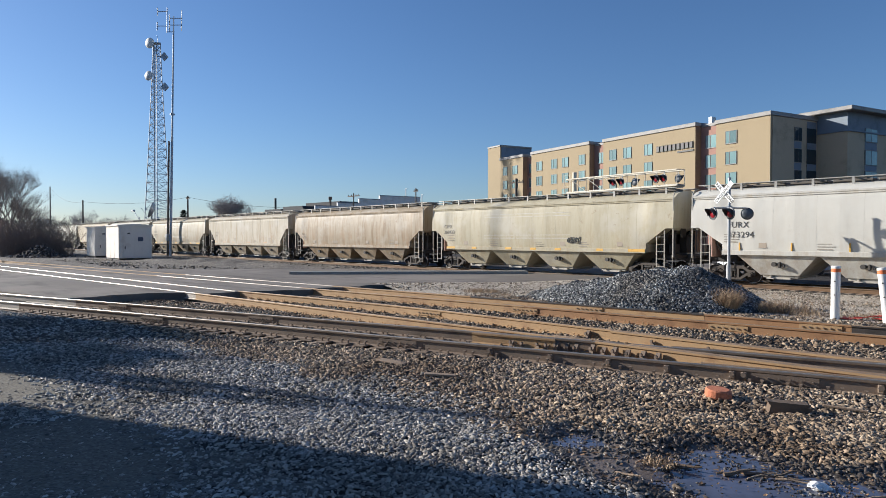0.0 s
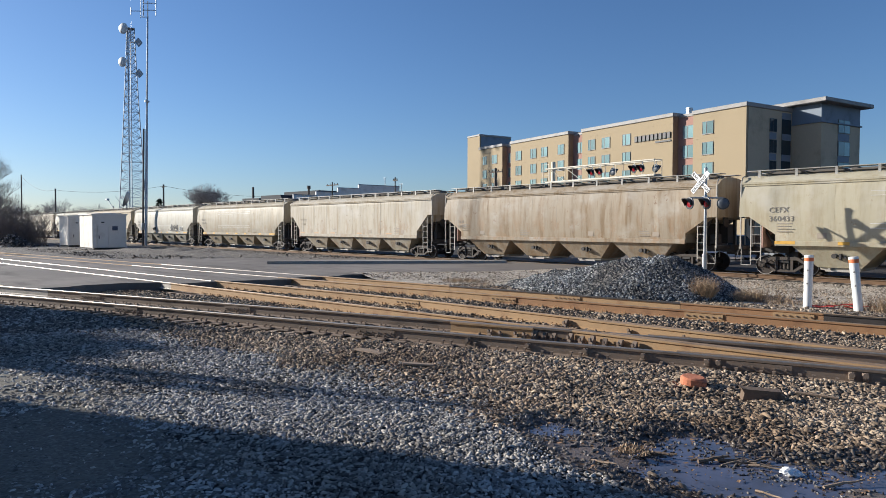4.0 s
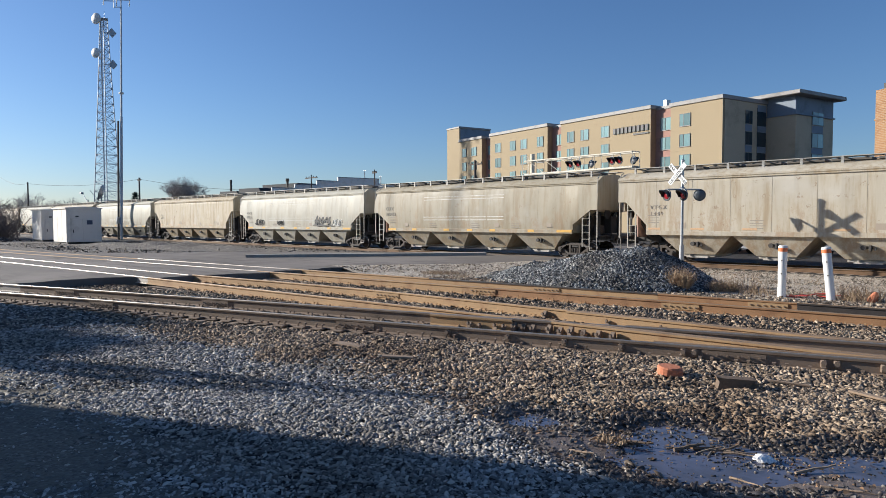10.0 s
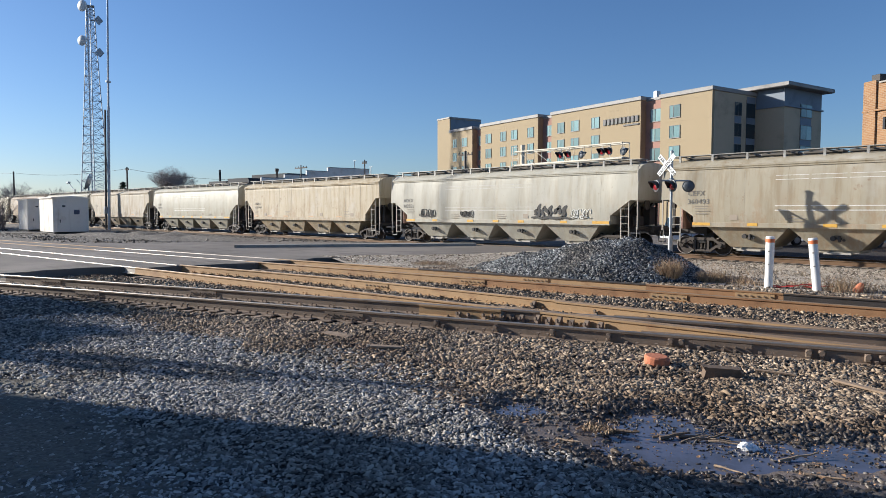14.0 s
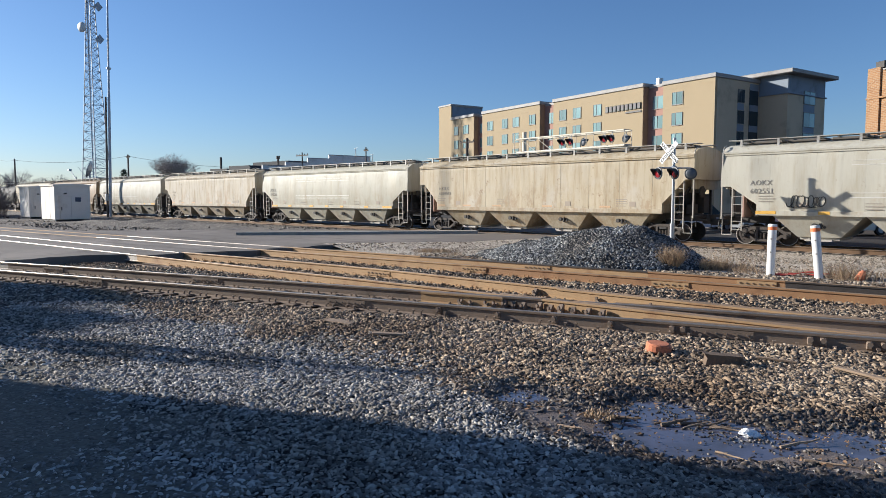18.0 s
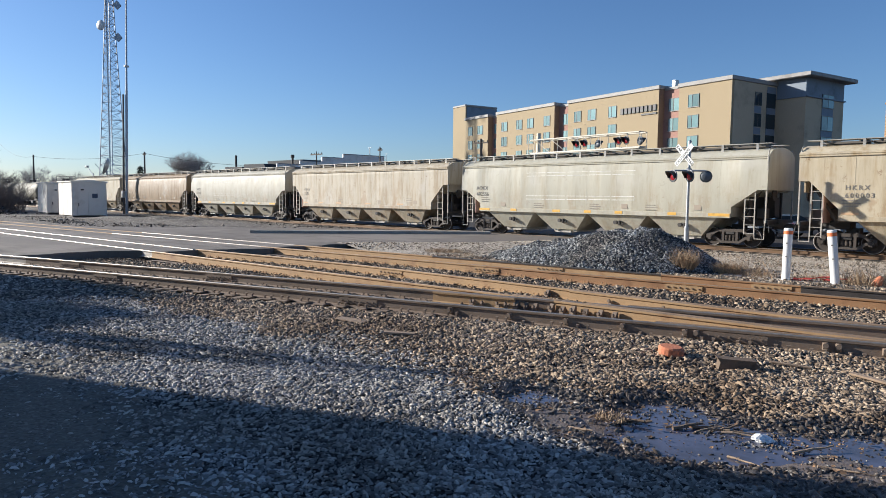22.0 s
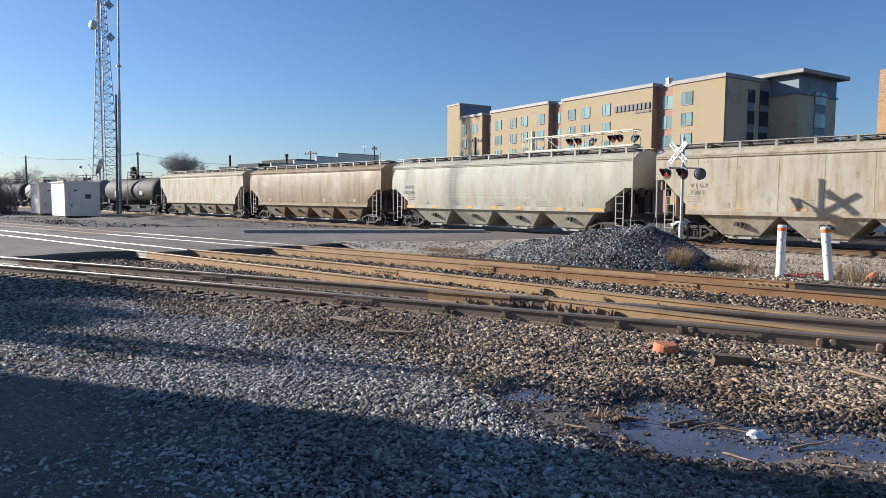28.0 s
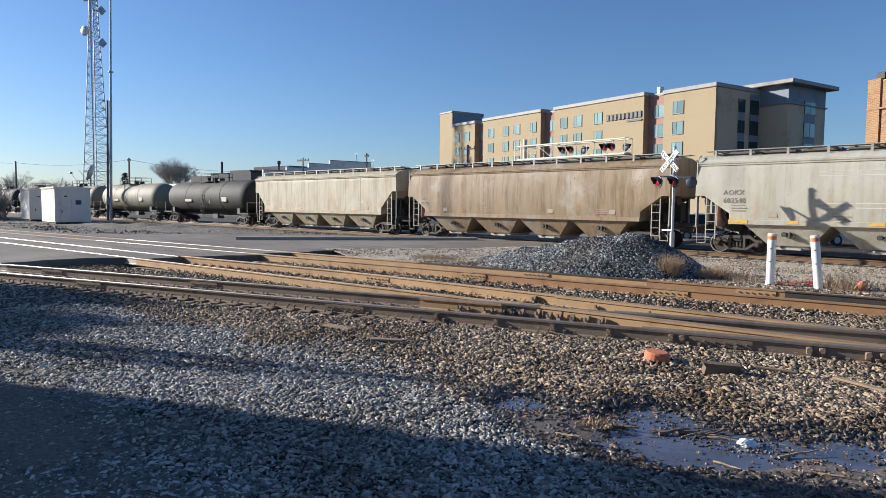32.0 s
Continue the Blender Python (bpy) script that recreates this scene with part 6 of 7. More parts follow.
def build_brick_house():
    mt = brick_wall_material()
    h = thing("brick_building", "old orange brick building with corbelled band and chimney", "building", Matrix.Translation((-15.45, 69.4, 0)) @ Matrix.Rotation(radians(-33), 4, "Z"))
    x, y = 0.0, 0.0
    part("wall", Geo().box((x + 12, y + 9, 6.6), (24, 18, 13.2)), mt, h)
    part("corner_pier", Geo().box((x + 0.62, y - 0.02, 6.75), (1.3, 0.3, 13.5)), mt, h)
    part("chimney", Geo().box((x + 0.95, y + 0.5, 13.75), (0.9, 0.8, 0.6), chamfer=0.03), DARKSTEEL, h)
    part("coping", Geo().box((x + 12.8, y + 9, 13.26), (22.6, 18.3, 0.14), chamfer=0.02), CONCRETE, h)
    part("band", Geo().box((x + 12, y - 0.06, 10.9), (24.2, 0.3, 0.16)), mt, h)
    # Near-black boxes on the wall face stand for shade inside recessed slots.
    for i in range(12):
        part("slot", Geo().box((x + 2.1 + 0.62 * i, y - 0.02, 9.7), (0.24, 0.1, 1.0)), ROOFDARK, h)
    for i in range(5):
        part("window", Geo().box((x + 4.4 + 3.4 * i, y - 0.02, 6.2), (1.3, 0.12, 2.4)), DARKGLASS, h)


def build_shade_house():
    # Never in view: a plain block added to throw the straight foreground shadow.
    g = Geo().box((-19.5, -19.3, 5.87), (12, 27, 11.74))
    solo("plain_building", g, STUCCOLIFTED, "plain block added out of view to cast the foreground shadow", "building")


def shed(x0, x1, y0, y1, h, seed):
    s = thing("equipment_shed", "cream-white metal equipment shed with a closed door", "shed", pose(x0, y0, 0), group="equipment sheds")
    lx, ly = x1 - x0, y1 - y0
    part("body", Geo().box((lx / 2, ly / 2, h / 2 + 0.08), (lx, ly, h - 0.16), chamfer=0.02), CREAMWHITE, s)
    part("roof", Geo().prism([(-0.12, -0.12, h), (-0.12, ly / 2, h + 0.12), (-0.12, ly + 0.12, h), (-0.12, ly + 0.12, h - 0.1), (-0.12, -0.12, h - 0.1)], (lx + 0.24, 0, 0)), CREAMWHITE, s)
    part("skid", Geo().box((lx / 2, ly / 2, 0.04), (lx - 0.2, ly - 0.2, 0.1)), DARKSTEEL, s)
    for y in (0.04, ly - 0.04):
        part("corner_trim", Geo().box((lx + 0.005, y, h / 2), (0.05, 0.1, h - 0.2)), CREAMWHITE, s)
    door = part("door", Geo().box((lx + 0.03, ly * 0.3, 1.25), (0.05, 0.95, 2.15), chamfer=0.01), CREAMWHITE, s)
    part("door_frame", Geo().box((lx + 0.02, ly * 0.3, 2.38), (0.06, 1.15, 0.08)).box((lx + 0.02, ly * 0.3 - 0.54, 1.3), (0.06, 0.07, 2.2)).box((lx + 0.02, ly * 0.3 + 0.54, 1.3), (0.06, 0.07, 2.2)), CREAMWHITE, door)
    part("handle", Geo().box((lx + 0.09, ly * 0.3 - 0.35, 1.2), (0.08, 0.06, 0.3)), DARKSTEEL, door)
    part("lamp", Geo().box((lx + 0.08, ly * 0.3, 2.62), (0.14, 0.25, 0.12), chamfer=0.02), DARKSTEEL, s)
    part("sign", Geo().box((lx + 0.03, ly * 0.66, 2.05), (0.03, 0.5, 0.42)), SIGNBLUE, s, "small blue notice plate")
    for i in (2, 4):
        part("panel_rib", Geo().box((lx * i / 6, -0.003, h / 2 + 0.05), (0.03, 0.012, h - 0.3)), CREAMWHITE, s)


build_warehouse()
build_brick_house()
build_shade_house()
SIGNBLUE = plain("notice_blue", (0.06, 0.075, 0.12), 0.5)
shed(-74.4, -70.2, 19.5, 22.6, 3.45, 1)
shed(-85.4, -81.8, 20.3, 23.2, 3.4, 2)


# ---- radio tower, antenna pole, utility poles ----
def dish(parent, c, r, aim, name="dish"):
    m = Matrix.Translation(c) @ Vector(aim).to_track_quat("Z", "Y").to_matrix().to_4x4()
    part(name, Geo().lathe([(0.1, -0.35), (r * 0.8, -0.2), (r, 0.05), (r, 0.3), (r * 0.85, 0.45), (0.05, 0.55)], m, 20), WHITE, parent, smooth=True)


def build_tower():
    t = thing("radio_tower", "tall grey steel lattice radio tower with microwave dishes", "radio tower", pose(-198.2, 65.7, 0, 0, 0, 72))
    h, n = 57.5, 27

    def leg(k, z):
        r = 3.4 * (1 - z / h) ** 1.15 + 1.1
        a = radians(28 + 120 * k)
        return Vector((r * math.cos(a), r * math.sin(a), z))
    zs = [h * (1 - (1 - i / n) ** 1.25) for i in range(n + 1)]
    for k in range(3):
        part("leg", Geo().pipe([leg(k, z) for z in zs], 0.13), HAZESTEEL, t)
        j = (k + 1) % 3
        for i in range(n):
            part("bracing", Geo().rod(leg(k, zs[i]), leg(j, zs[i + 1]), 0.06, 4), HAZESTEEL, t)
            part("bracing", Geo().rod(leg(j, zs[i]), leg(k, zs[i + 1]), 0.06, 4), HAZESTEEL, t)
            part("girt", Geo().rod(leg(k, zs[i + 1]), leg(j, zs[i + 1]), 0.06, 4), HAZESTEEL, t)
    part("cable_ladder", Geo().box((-0.7, -0.5, h / 2), (0.32, 0.1, h)), HAZESTEEL, t)
    for x, z, r, aim in ((-1.7, 57.0, 1.5, (-0.75, -0.75, 0)), (-2.0, 47.8, 1.35, (-0.75, -0.75, 0))):
        part("dish_arm", Geo().beam((0, 0, z), (x, -1.0, z), 0.15, 0.15), GALV, t)
        dish(t, (x, -1.4, z), r, aim)
    for x, z in ((1.9, 53.8), (2.0, 45.2)):
        part("dish_arm", Geo().beam((0, 0, z), (x, -0.5, z), 0.15, 0.15), GALV, t)
        g = Geo().prism([(x, -0.9, z - 1.25), (x + 1.0, -0.9, z), (x, -0.9, z + 1.25), (x - 1.0, -0.9, z)], (0.2, 0.3, 0))
        part("panel_antenna", g, HAZESTEEL, t)
    part("top_platform", Geo().box((0, 0, h), (2.2, 2.2, 0.12)).rod((0.2, 0, h), (0.2, 0, h + 2.2), 0.05, 6), GALV, t)


def build_antenna_pole():
    p = thing("antenna_pole", "tall slender galvanised antenna pole with dipole arrays", "antenna pole", pose(-82.6, 28.8, -0.3, -0.8, 0.8, 0) @ Matrix.Scale(1.157, 4))
    part("lower_tube", Geo().rod((0, 0, 0), (0, 0, 12.6), 0.14, 14, 0.12), HAZESTEEL, p, smooth=True)
    part("upper_tube", Geo().rod((0, 0, 12.6), (0, 0, 23.4), 0.1, 14, 0.075), HAZESTEEL, p, smooth=True)
    part("flange", Geo().rod((0, 0, 14.9), (0, 0, 15.05), 0.24, 12), GALV, p)
    part("base_plate", Geo().box((0, 0, 0.05), (0.9, 0.9, 0.1), chamfer=0.02), CONCRETE, p)
    r = Vector((0.71, 0.7, 0))
    for a, b in (((-0.72, 23.4), (-0.72, 26.0)), ((-0.45, 23.5), (-0.45, 25.3)), ((0.85, 23.6), (0.85, 25.7)), ((-1.75, 25.2), (-1.75, 26.0)), ((-1.75, 23.7), (-1.75, 24.5))):
        part("dipole", Geo().rod(r * a[0] + Vector((0, 0, a[1])), r * b[0] + Vector((0, 0, b[1])), 0.045, 6), HAZESTEEL, p)
    for z, u0, u1 in ((24.9, -0.45, 0.85), (24.2, -0.45, 0.85), (25.6, -1.75, -0.72), (24.1, -1.75, -0.72), (23.5, -0.72, 0.1)):
        part("cross_arm", Geo().rod(r * u0 + Vector((0, 0, z)), r * u1 + Vector((0, 0, z)), 0.04, 6), HAZESTEEL, p)
    part("top_stub", Geo().rod((0, 0, 23.3), (0, 0, 25.1), 0.06, 8), GALV, p)
    part("cabinet", Geo().box((-0.25, -0.25, 2.2), (0.35, 0.3, 0.7), chamfer=0.03), GALV, p)
    q = solo("steel_post", Geo().rod((0, 0, 0), (0, 0, 12.2), 0.11, 12, 0.09), WOODPOLE, "dark wooden post beside the antenna pole", "post", smooth=True, m=pose(-82.86, 28.55, -0.3, -0.75, 0.75, 0) @ Matrix.Scale(1.157, 4))


def utility_pole(x, y, h, arm=0.0, label="dark wooden utility pole", thick=0.19):
    p = thing("utility_pole", label, "utility pole", pose(x, y, 0), group="utility poles")
    part("pole", Geo().rod((0, 0, 0), (0, 0, h), thick, 10, thick * 0.75), WOODPOLE, p, smooth=True)
    if arm:
        part("crossarm", Geo().box((0, 0, h - 0.5), (arm, 0.14, 0.16)), WOODPOLE, p)
        for u in (-0.45, -0.2, 0.2, 0.45):
            part("insulator", Geo().rod((u * arm, 0, h - 0.42), (u * arm, 0, h - 0.22), 0.06, 8), DARKSTEEL, p)


def wire(name, a, b, sag, n=14, r=0.025):
    g = Geo()
    a, b = Vector(a), Vector(b)
    pts = [a.lerp(b, i / n) - Vector((0, 0, sag * 4 * (i / n) * (1 - i / n))) for i in range(n + 1)]
    g.pipe(pts, r, 4)
    solo(name, g, DARKSTEEL, "sagging black overhead cable between poles", "cable")


build_tower()
build_antenna_pole()
utility_pole(-165, 38.6, 10.5)
utility_pole(-133.4, 50, 10.5, 1.6)
utility_pole(-215, 42, 16.5)
utility_pole(-95.8, 64, 9.8, 3.4, thick=0.13)
utility_pole(-81.5, 66, 10.0, 1.0, thick=0.12)
utility_pole(-56.8, 62, 9.6, 2.4)
# Out of view: this pole is added only for its shadow on the wagons.
utility_pole(-77.0, 6.2, 27, label="tall dark pole added out of view to cast a band on the train", thick=0.115)
wire("cable", (-215, 42, 16.2), (-165, 38.6, 10.2), 1.5)
wire("cable", (-165, 38.6, 10.2), (-133.4, 50, 10.2), 0.8)
wire("cable", (-133.4, 50, 10.2), (-105, 62, 7.5), 0.6)


def build_satellite_dish():
    s = thing("satellite_dish", "grey satellite dish on a post behind the sheds", "satellite dish", pose(-111.4, 36.0, 0))
    part("post", Geo().rod((0, 0, 0), (0, 0, 5.9), 0.12, 10), GALV, s)
    m = Matrix.Translation((0, 0, 6.57)) @ Matrix.Scale(1.32, 4) @ Vector((-0.45, -0.85, 0.3)).to_track_quat("Z", "Y").to_matrix().to_4x4()
    part("reflector", Geo().lathe([(0.05, -0.25), (0.6, -0.14), (0.95, 0.08), (0.95, 0.12), (0.6, -0.07), (0.05, -0.18)], m, 28), GALV, s, smooth=True)
    part("feed_arm", Geo().rod(m @ Vector((0, -1.0, 0)), m @ Vector((0, -0.1, 1.25)), 0.04, 6), GALV, s)
    l = thing("yard_lamp", "small floodlight on a slanting arm", "lamp", pose(-116.4, 35.6, 0) @ Matrix.Scale(1.0, 4))
    part("post", Geo().rod((0, 0, 0), (0, 0, 5.6), 0.08, 8), GALV, l)
    part("arm", Geo().rod((0, 0, 5.1), (-1.85, -0.25, 6.57), 0.06, 8), GALV, l)
    part("head", Geo().box((-2.3, -0.25, 6.7), (0.9, 0.4, 0.3), chamfer=0.05), GALV, l)


build_satellite_dish()
# ---- crossing signals ----
def lamp_unit(parent, c, aim, reach_most=0.34):
    """A round black backboard with housing, hood and lens, facing along aim."""
    m = Matrix.Translation(c) @ Vector(aim).to_track_quat("Z", "Y").to_matrix().to_4x4()
    board = part("lamp", Geo().lathe([(0.02, -0.02), (0.235, -0.015), (0.24, 0.0), (0.235, 0.015), (0.02, 0.015)], m, 28), LAMPBLACK, parent, smooth=True)
    part("rim", Geo().lathe([(0.236, -0.03), (0.252, -0.025), (0.252, 0.03), (0.236, 0.035)], m, 28, 0, False), LAMPGREY, board, smooth=True)
    part("housing", Geo().lathe([(0.04, -0.075), (0.15, -0.06), (0.215, -0.025), (0.22, -0.016)], m, 20), LAMPGREY, board, smooth=True)
    part("lens", Geo().lathe([(0.175, 0.016), (0.17, 0.03), (0.1, 0.055), (0.01, 0.065)], m, 24), REDLENS, board, smooth=True)
    hood = Geo()
    n = 14
    ring = []
    for i in range(n + 1):
        a = radians(-25 + 230 * i / n)
        reach = reach_most * (0.35 + 0.65 * max(0, math.sin(a)))
        ring.append([(0.19 * math.cos(a), 0.19 * math.sin(a), 0.015), (0.2 * math.cos(a), 0.2 * math.sin(a), 0.015 + reach), (0.21 * math.cos(a), 0.21 * math.sin(a), 0.015 + reach), (0.2 * math.cos(a), 0.2 * math.sin(a), 0.015)])
    verts = [m @ Vector(p) for r in ring for p in r]
    faces = []
    for i in range(n):
        for k in range(4):
            faces.append((i * 4 + k, i * 4 + (k + 1) % 4, (i + 1) * 4 + (k + 1) % 4, (i + 1) * 4 + k))
    part("hood", hood.add(verts, faces), LAMPBLACK, board)


def build_crossbuck():
    x, y = -13.08, 27.2
    s = thing("crossing_signal", "galvanised crossing signal with white crossbuck and red lamps", "crossing signal", pose(x, y, 0))
    part("mast", Geo().rod((0, 0, 0.5), (0, 0, 4.62), 0.06, 14), GALV, s, smooth=True)
    part("base_sleeve", Geo().rod((0, 0, 0.08), (0, 0, 1.1), 0.1, 14), GALV, s, smooth=True)
    part("foundation", Geo().box((0, 0, 0.04), (0.5, 0.5, 0.14), chamfer=0.03), CONCRETE, s)
    part("pinnacle", Geo().lathe([(0.075, 0), (0.075, 0.05), (0.03, 0.1)], Matrix.Translation((0, 0, 4.62)), 12), GALV, s)
    face = Matrix.Translation((-0.02, -0.28, 4.08)) @ Matrix.Rotation(radians(-12), 4, "Z")
    part("sign_bracket", Geo().beam((0, 0, 4.08), (-0.02, -0.36, 4.08), 0.05, 0.08), GALV, s)
    for k, (ang, words) in enumerate(((45, "CROSSING"), (-45, "RAIL ROAD"))):
        off = -0.085 - 0.03 * (1 - k)
        m = face @ Matrix.Translation((0, off, 0)) @ Matrix.Rotation(radians(-ang), 4, "Y")
        blade = part("blade", Geo().box((0, 0, 0), (1.13, 0.02, 0.215), chamfer=0.004), SIGNWHITE, s, "white crossbuck blade with black letters", m=m)
        words_list = ((words, -0.535),) if k == 0 else (("RAIL", -0.54), ("ROAD", 0.13))
        for text, u in words_list:
            me = letters(text, 0.168, SIGNBLACK, 0.002, 1.12 if k == 0 else 1.1, 0.004)
            part("writing", me, SIGNBLACK, blade, m=Matrix.Translation((u, -0.0135, -0.06)) @ Matrix.Rotation(radians(90), 4, "X"))
    part("lamp_bracket", Geo().rod((-0.41, -0.56, 3.44), (0.46, 0.63, 3.44), 0.035, 8).box((0, 0, 3.44), (0.2, 0.2, 0.2), chamfer=0.03), GALV, s)
    for c, aim in (((-0.41, -0.56), (-0.45, -0.89, -0.02)), ((0.13, -0.16), (-0.45, -0.89, -0.02)), ((0.46, 0.63), (-0.435, 0.9, -0.02))):
        part("lamp_hanger", Geo().rod((c[0], c[1], 3.2), (c[0], c[1] if abs(c[0]) > 0.3 else 0.0, 3.45), 0.025, 6), GALV, s)
        lamp_unit(s, (c[0], c[1], 3.21), aim, 0.34 if aim[1] < 0 else 0.13)


def build_gantry():
    a, e = Vector((-28.1, 36.4, 0)), Vector((-19.9, 35.5, 0))
    s = thing("signal_gantry", "cream-white cantilever signal gantry with red crossing lamps and ladder", "signal gantry", pose(a.x, a.y, 0))
    d = (e - a)
    n = Vector((-d.y, d.x, 0)).normalized() * 0.35
    L = d.length
    d.normalize()
    part("mast", Geo().rod((0, 0, 0), (0, 0, 6.6), 0.14, 16), GANTRYPAINT, s, smooth=True)
    for z in (5.22, 6.12):
        for k in (-1, 1):
            part("chord", Geo().rod(n * k + Vector((0, 0, z)) - d * 0.4, n * k + d * L + Vector((0, 0, z - 0.02)), 0.05, 8), GANTRYPAINT, s)
    steps = 6
    for i in range(steps + 1):
        p = d * (L * i / steps)
        part("strut", Geo().rod(p - n + Vector((0, 0, 5.22)), p - n + Vector((0, 0, 6.12)), 0.022, 6).rod(p + n + Vector((0, 0, 5.22)), p + n + Vector((0, 0, 6.12)), 0.022, 6).rod(p - n + Vector((0, 0, 6.12)), p + n + Vector((0, 0, 6.12)), 0.022, 6).rod(p - n + Vector((0, 0, 5.22)), p + n + Vector((0, 0, 5.22)), 0.022, 6), GANTRYPAINT, s)
        if i < 3:
            q = d * (L * (i + 1) / steps)
            part("diagonal", Geo().rod(p - n + Vector((0, 0, 6.12)), q - n + Vector((0, 0, 5.22)), 0.02, 6), GANTRYPAINT, s)
    part("walkway", Geo().box((0, 0, 0), (L, 0.55, 0.04)), GRATE, s, m=Matrix.Translation(d * (L / 2) + Vector((0, 0, 5.28))) @ Matrix.Rotation(math.atan2(d.y, d.x), 4, "Z"))
    lad = ladder_geo(0.4, 6.5, 0.5)
    part("ladder", lad, GANTRYPAINT, s, m=Matrix.Translation((-0.55, -0.1, 0)))
    for u in (3.65, 4.3, 4.78, 6.85, 7.38, 7.88):
        back = u in (4.78, 7.88)
        p = d * u + Vector((0, -0.45 if not back else 0.3, 5.66))
        part("lamp_hanger", Geo().rod(p + Vector((0, 0.1, 0)), Vector((p.x, p.y + 0.1, 6.12)), 0.022, 6), GALV, s)
        lamp_unit(s, p, (-0.35, -0.93, -0.1) if not back else (0.35, 0.93, -0.05))
    part("control_box", Geo().box((-0.1, -0.35, 1.3), (0.6, 0.4, 0.9), chamfer=0.03), GALV, s)


build_crossbuck()
build_gantry()


def build_posts():
    for x, y, h, lean in ((-6.7, 20.1, 1.47, 0.6), (-5.5, 20.3, 1.46, -6.0)):
        post = thing("marker_post", "white plastic marker post with an orange band", "marker post", pose(x, y, -0.03, 0, lean, 0), group="marker posts")
        part("pipe", Geo().lathe([(0.112, 0), (0.108, 0.6), (0.114, 0.66), (0.116, h - 0.15)], Matrix.Identity(4), 22), WHITE, post, smooth=True)
        part("band", Geo().rod((0, 0, h - 0.17), (0, 0, h - 0.07), 0.12, 22), ORANGE, post, smooth=True)
        part("cap", Geo().lathe([(0.12, 0), (0.12, 0.05), (0.1, 0.07)], Matrix.Translation((0, 0, h - 0.07)), 22), WHITE, post, smooth=True)
        for z in (0.68, 1.05):
            part("bolt", Geo().rod((0.02, -0.12, z), (0.02, -0.145, z), 0.018, 8), DARKSTEEL, post)


build_posts()


# ---- parked vehicles beyond the train ----
def vehicle(x, y, rz, paint, tall, label):
    v = thing("parked_car", label, "car", pose(x, y, 0.0, 0, 0, rz), group="parked cars")
    h = 1.75 if tall else 1.42
    body = Geo()
    prof = [(-2.25, 0.35), (-2.3, 0.75), (-2.15, 0.95), (-1.0, 1.02), (1.5, 1.0), (2.2, 0.82), (2.28, 0.4), (2.1, 0.3), (-2.1, 0.3)]
    body.prism([(px, -0.88, pz) for px, pz in prof], (0, 1.76, 0))
    part("body", body, paint, v)
    cab = [(-2.1 if tall else -1.5, 0.96), (-1.85 if tall else -0.95, h - 0.05), (-0.7, h), (0.4, h - 0.03), (1.25, 0.98)]
    part("cabin", Geo().prism([(px, -0.78, pz) for px, pz in cab], (0, 1.56, 0)), DARKGLASS, v)
    roof = [(-1.75 if tall else -0.9, h - 0.04), (-0.7, h + 0.02), (0.35, h), (0.35, h - 0.06), (-1.75 if tall else -0.9, h - 0.09)]
    part("roof", Geo().prism([(px, -0.8, pz) for px, pz in roof], (0, 1.6, 0)), paint, v)
    for sx in (-1.4, 1.4):
        for sy in (-0.82, 0.82):
            w = part("wheel", Geo().rod((sx, sy - 0.1, 0.33), (sx, sy + 0.1, 0.33), 0.33, 20), RUBBER, v)
            part("rim", Geo().rod((sx, sy - 0.11, 0.33), (sx, sy + 0.11, 0.33), 0.19, 14), GALV, w)
    for sy in (-0.6, 0.6):
        part("headlight", Geo().box((2.22, sy, 0.7), (0.1, 0.35, 0.14), chamfer=0.02), WHITE, v)
        part("tail_light", Geo().box((-2.26, sy, 0.8), (0.08, 0.3, 0.14), chamfer=0.02), REDSCRAP, v)
    part("bumper", Geo().box((2.25, 0, 0.45), (0.12, 1.6, 0.18), chamfer=0.03), paint, v)


vehicle(-15.1, 44.8, 52, CARSILVER, False, "silver sedan parked beyond the train")
vehicle(-19.2, 44.0, 52, CARWHITE, True, "white sport utility car parked beyond the train")
vehicle(-10.9, 45.6, 52, CARSILVER, False, "silver sedan parked beyond the train")
# ---- trees, brush and weeds ----
def branch_tree(seed, height, spread, levels=5, trunk=0.2, split=3, sides=4, thin=0.0):
    """Bare branches, forking from a trunk, as one outline-rich mesh, and the trunk by itself."""
    rng = random.Random(seed)
    crown, stem = Geo(), Geo()

    def grow(p, d, length, r, level):
        q = p + d * length
        bend = p.lerp(q, 0.5) + Vector((rng.uniform(-1, 1), rng.uniform(-1, 1), 0)) * length * 0.06
        g = stem if level == 0 else crown
        n = 8 if level == 0 else sides if level < 3 else 3
        r = max(r, thin)
        g.rod(p, bend, r, n, r * 0.85, caps=False)
        g.rod(bend, q, r * 0.85, n, r * 0.66, caps=False)
        if level >= levels:
            return
        k = split + (1 if level in (1, 2) else 0)
        for i in range(k):
            a = 2 * math.pi * (i + rng.random()) / k
            tilt = rng.uniform(0.35, 0.85) * spread
            side = Vector((math.cos(a), math.sin(a), 0))
            nd = (d * (1.0 - 0.25 * tilt) + side * tilt + Vector((0, 0, 0.22))).normalized()
            start = bend.lerp(q, rng.uniform(0.2, 1.0))
            grow(start, nd, length * rng.uniform(0.6, 0.82), r * rng.uniform(0.5, 0.62), level + 1)
    grow(Vector((0, 0, 0)), Vector((0, 0, 1)), height * 0.3, trunk, 0)
    return stem, crown


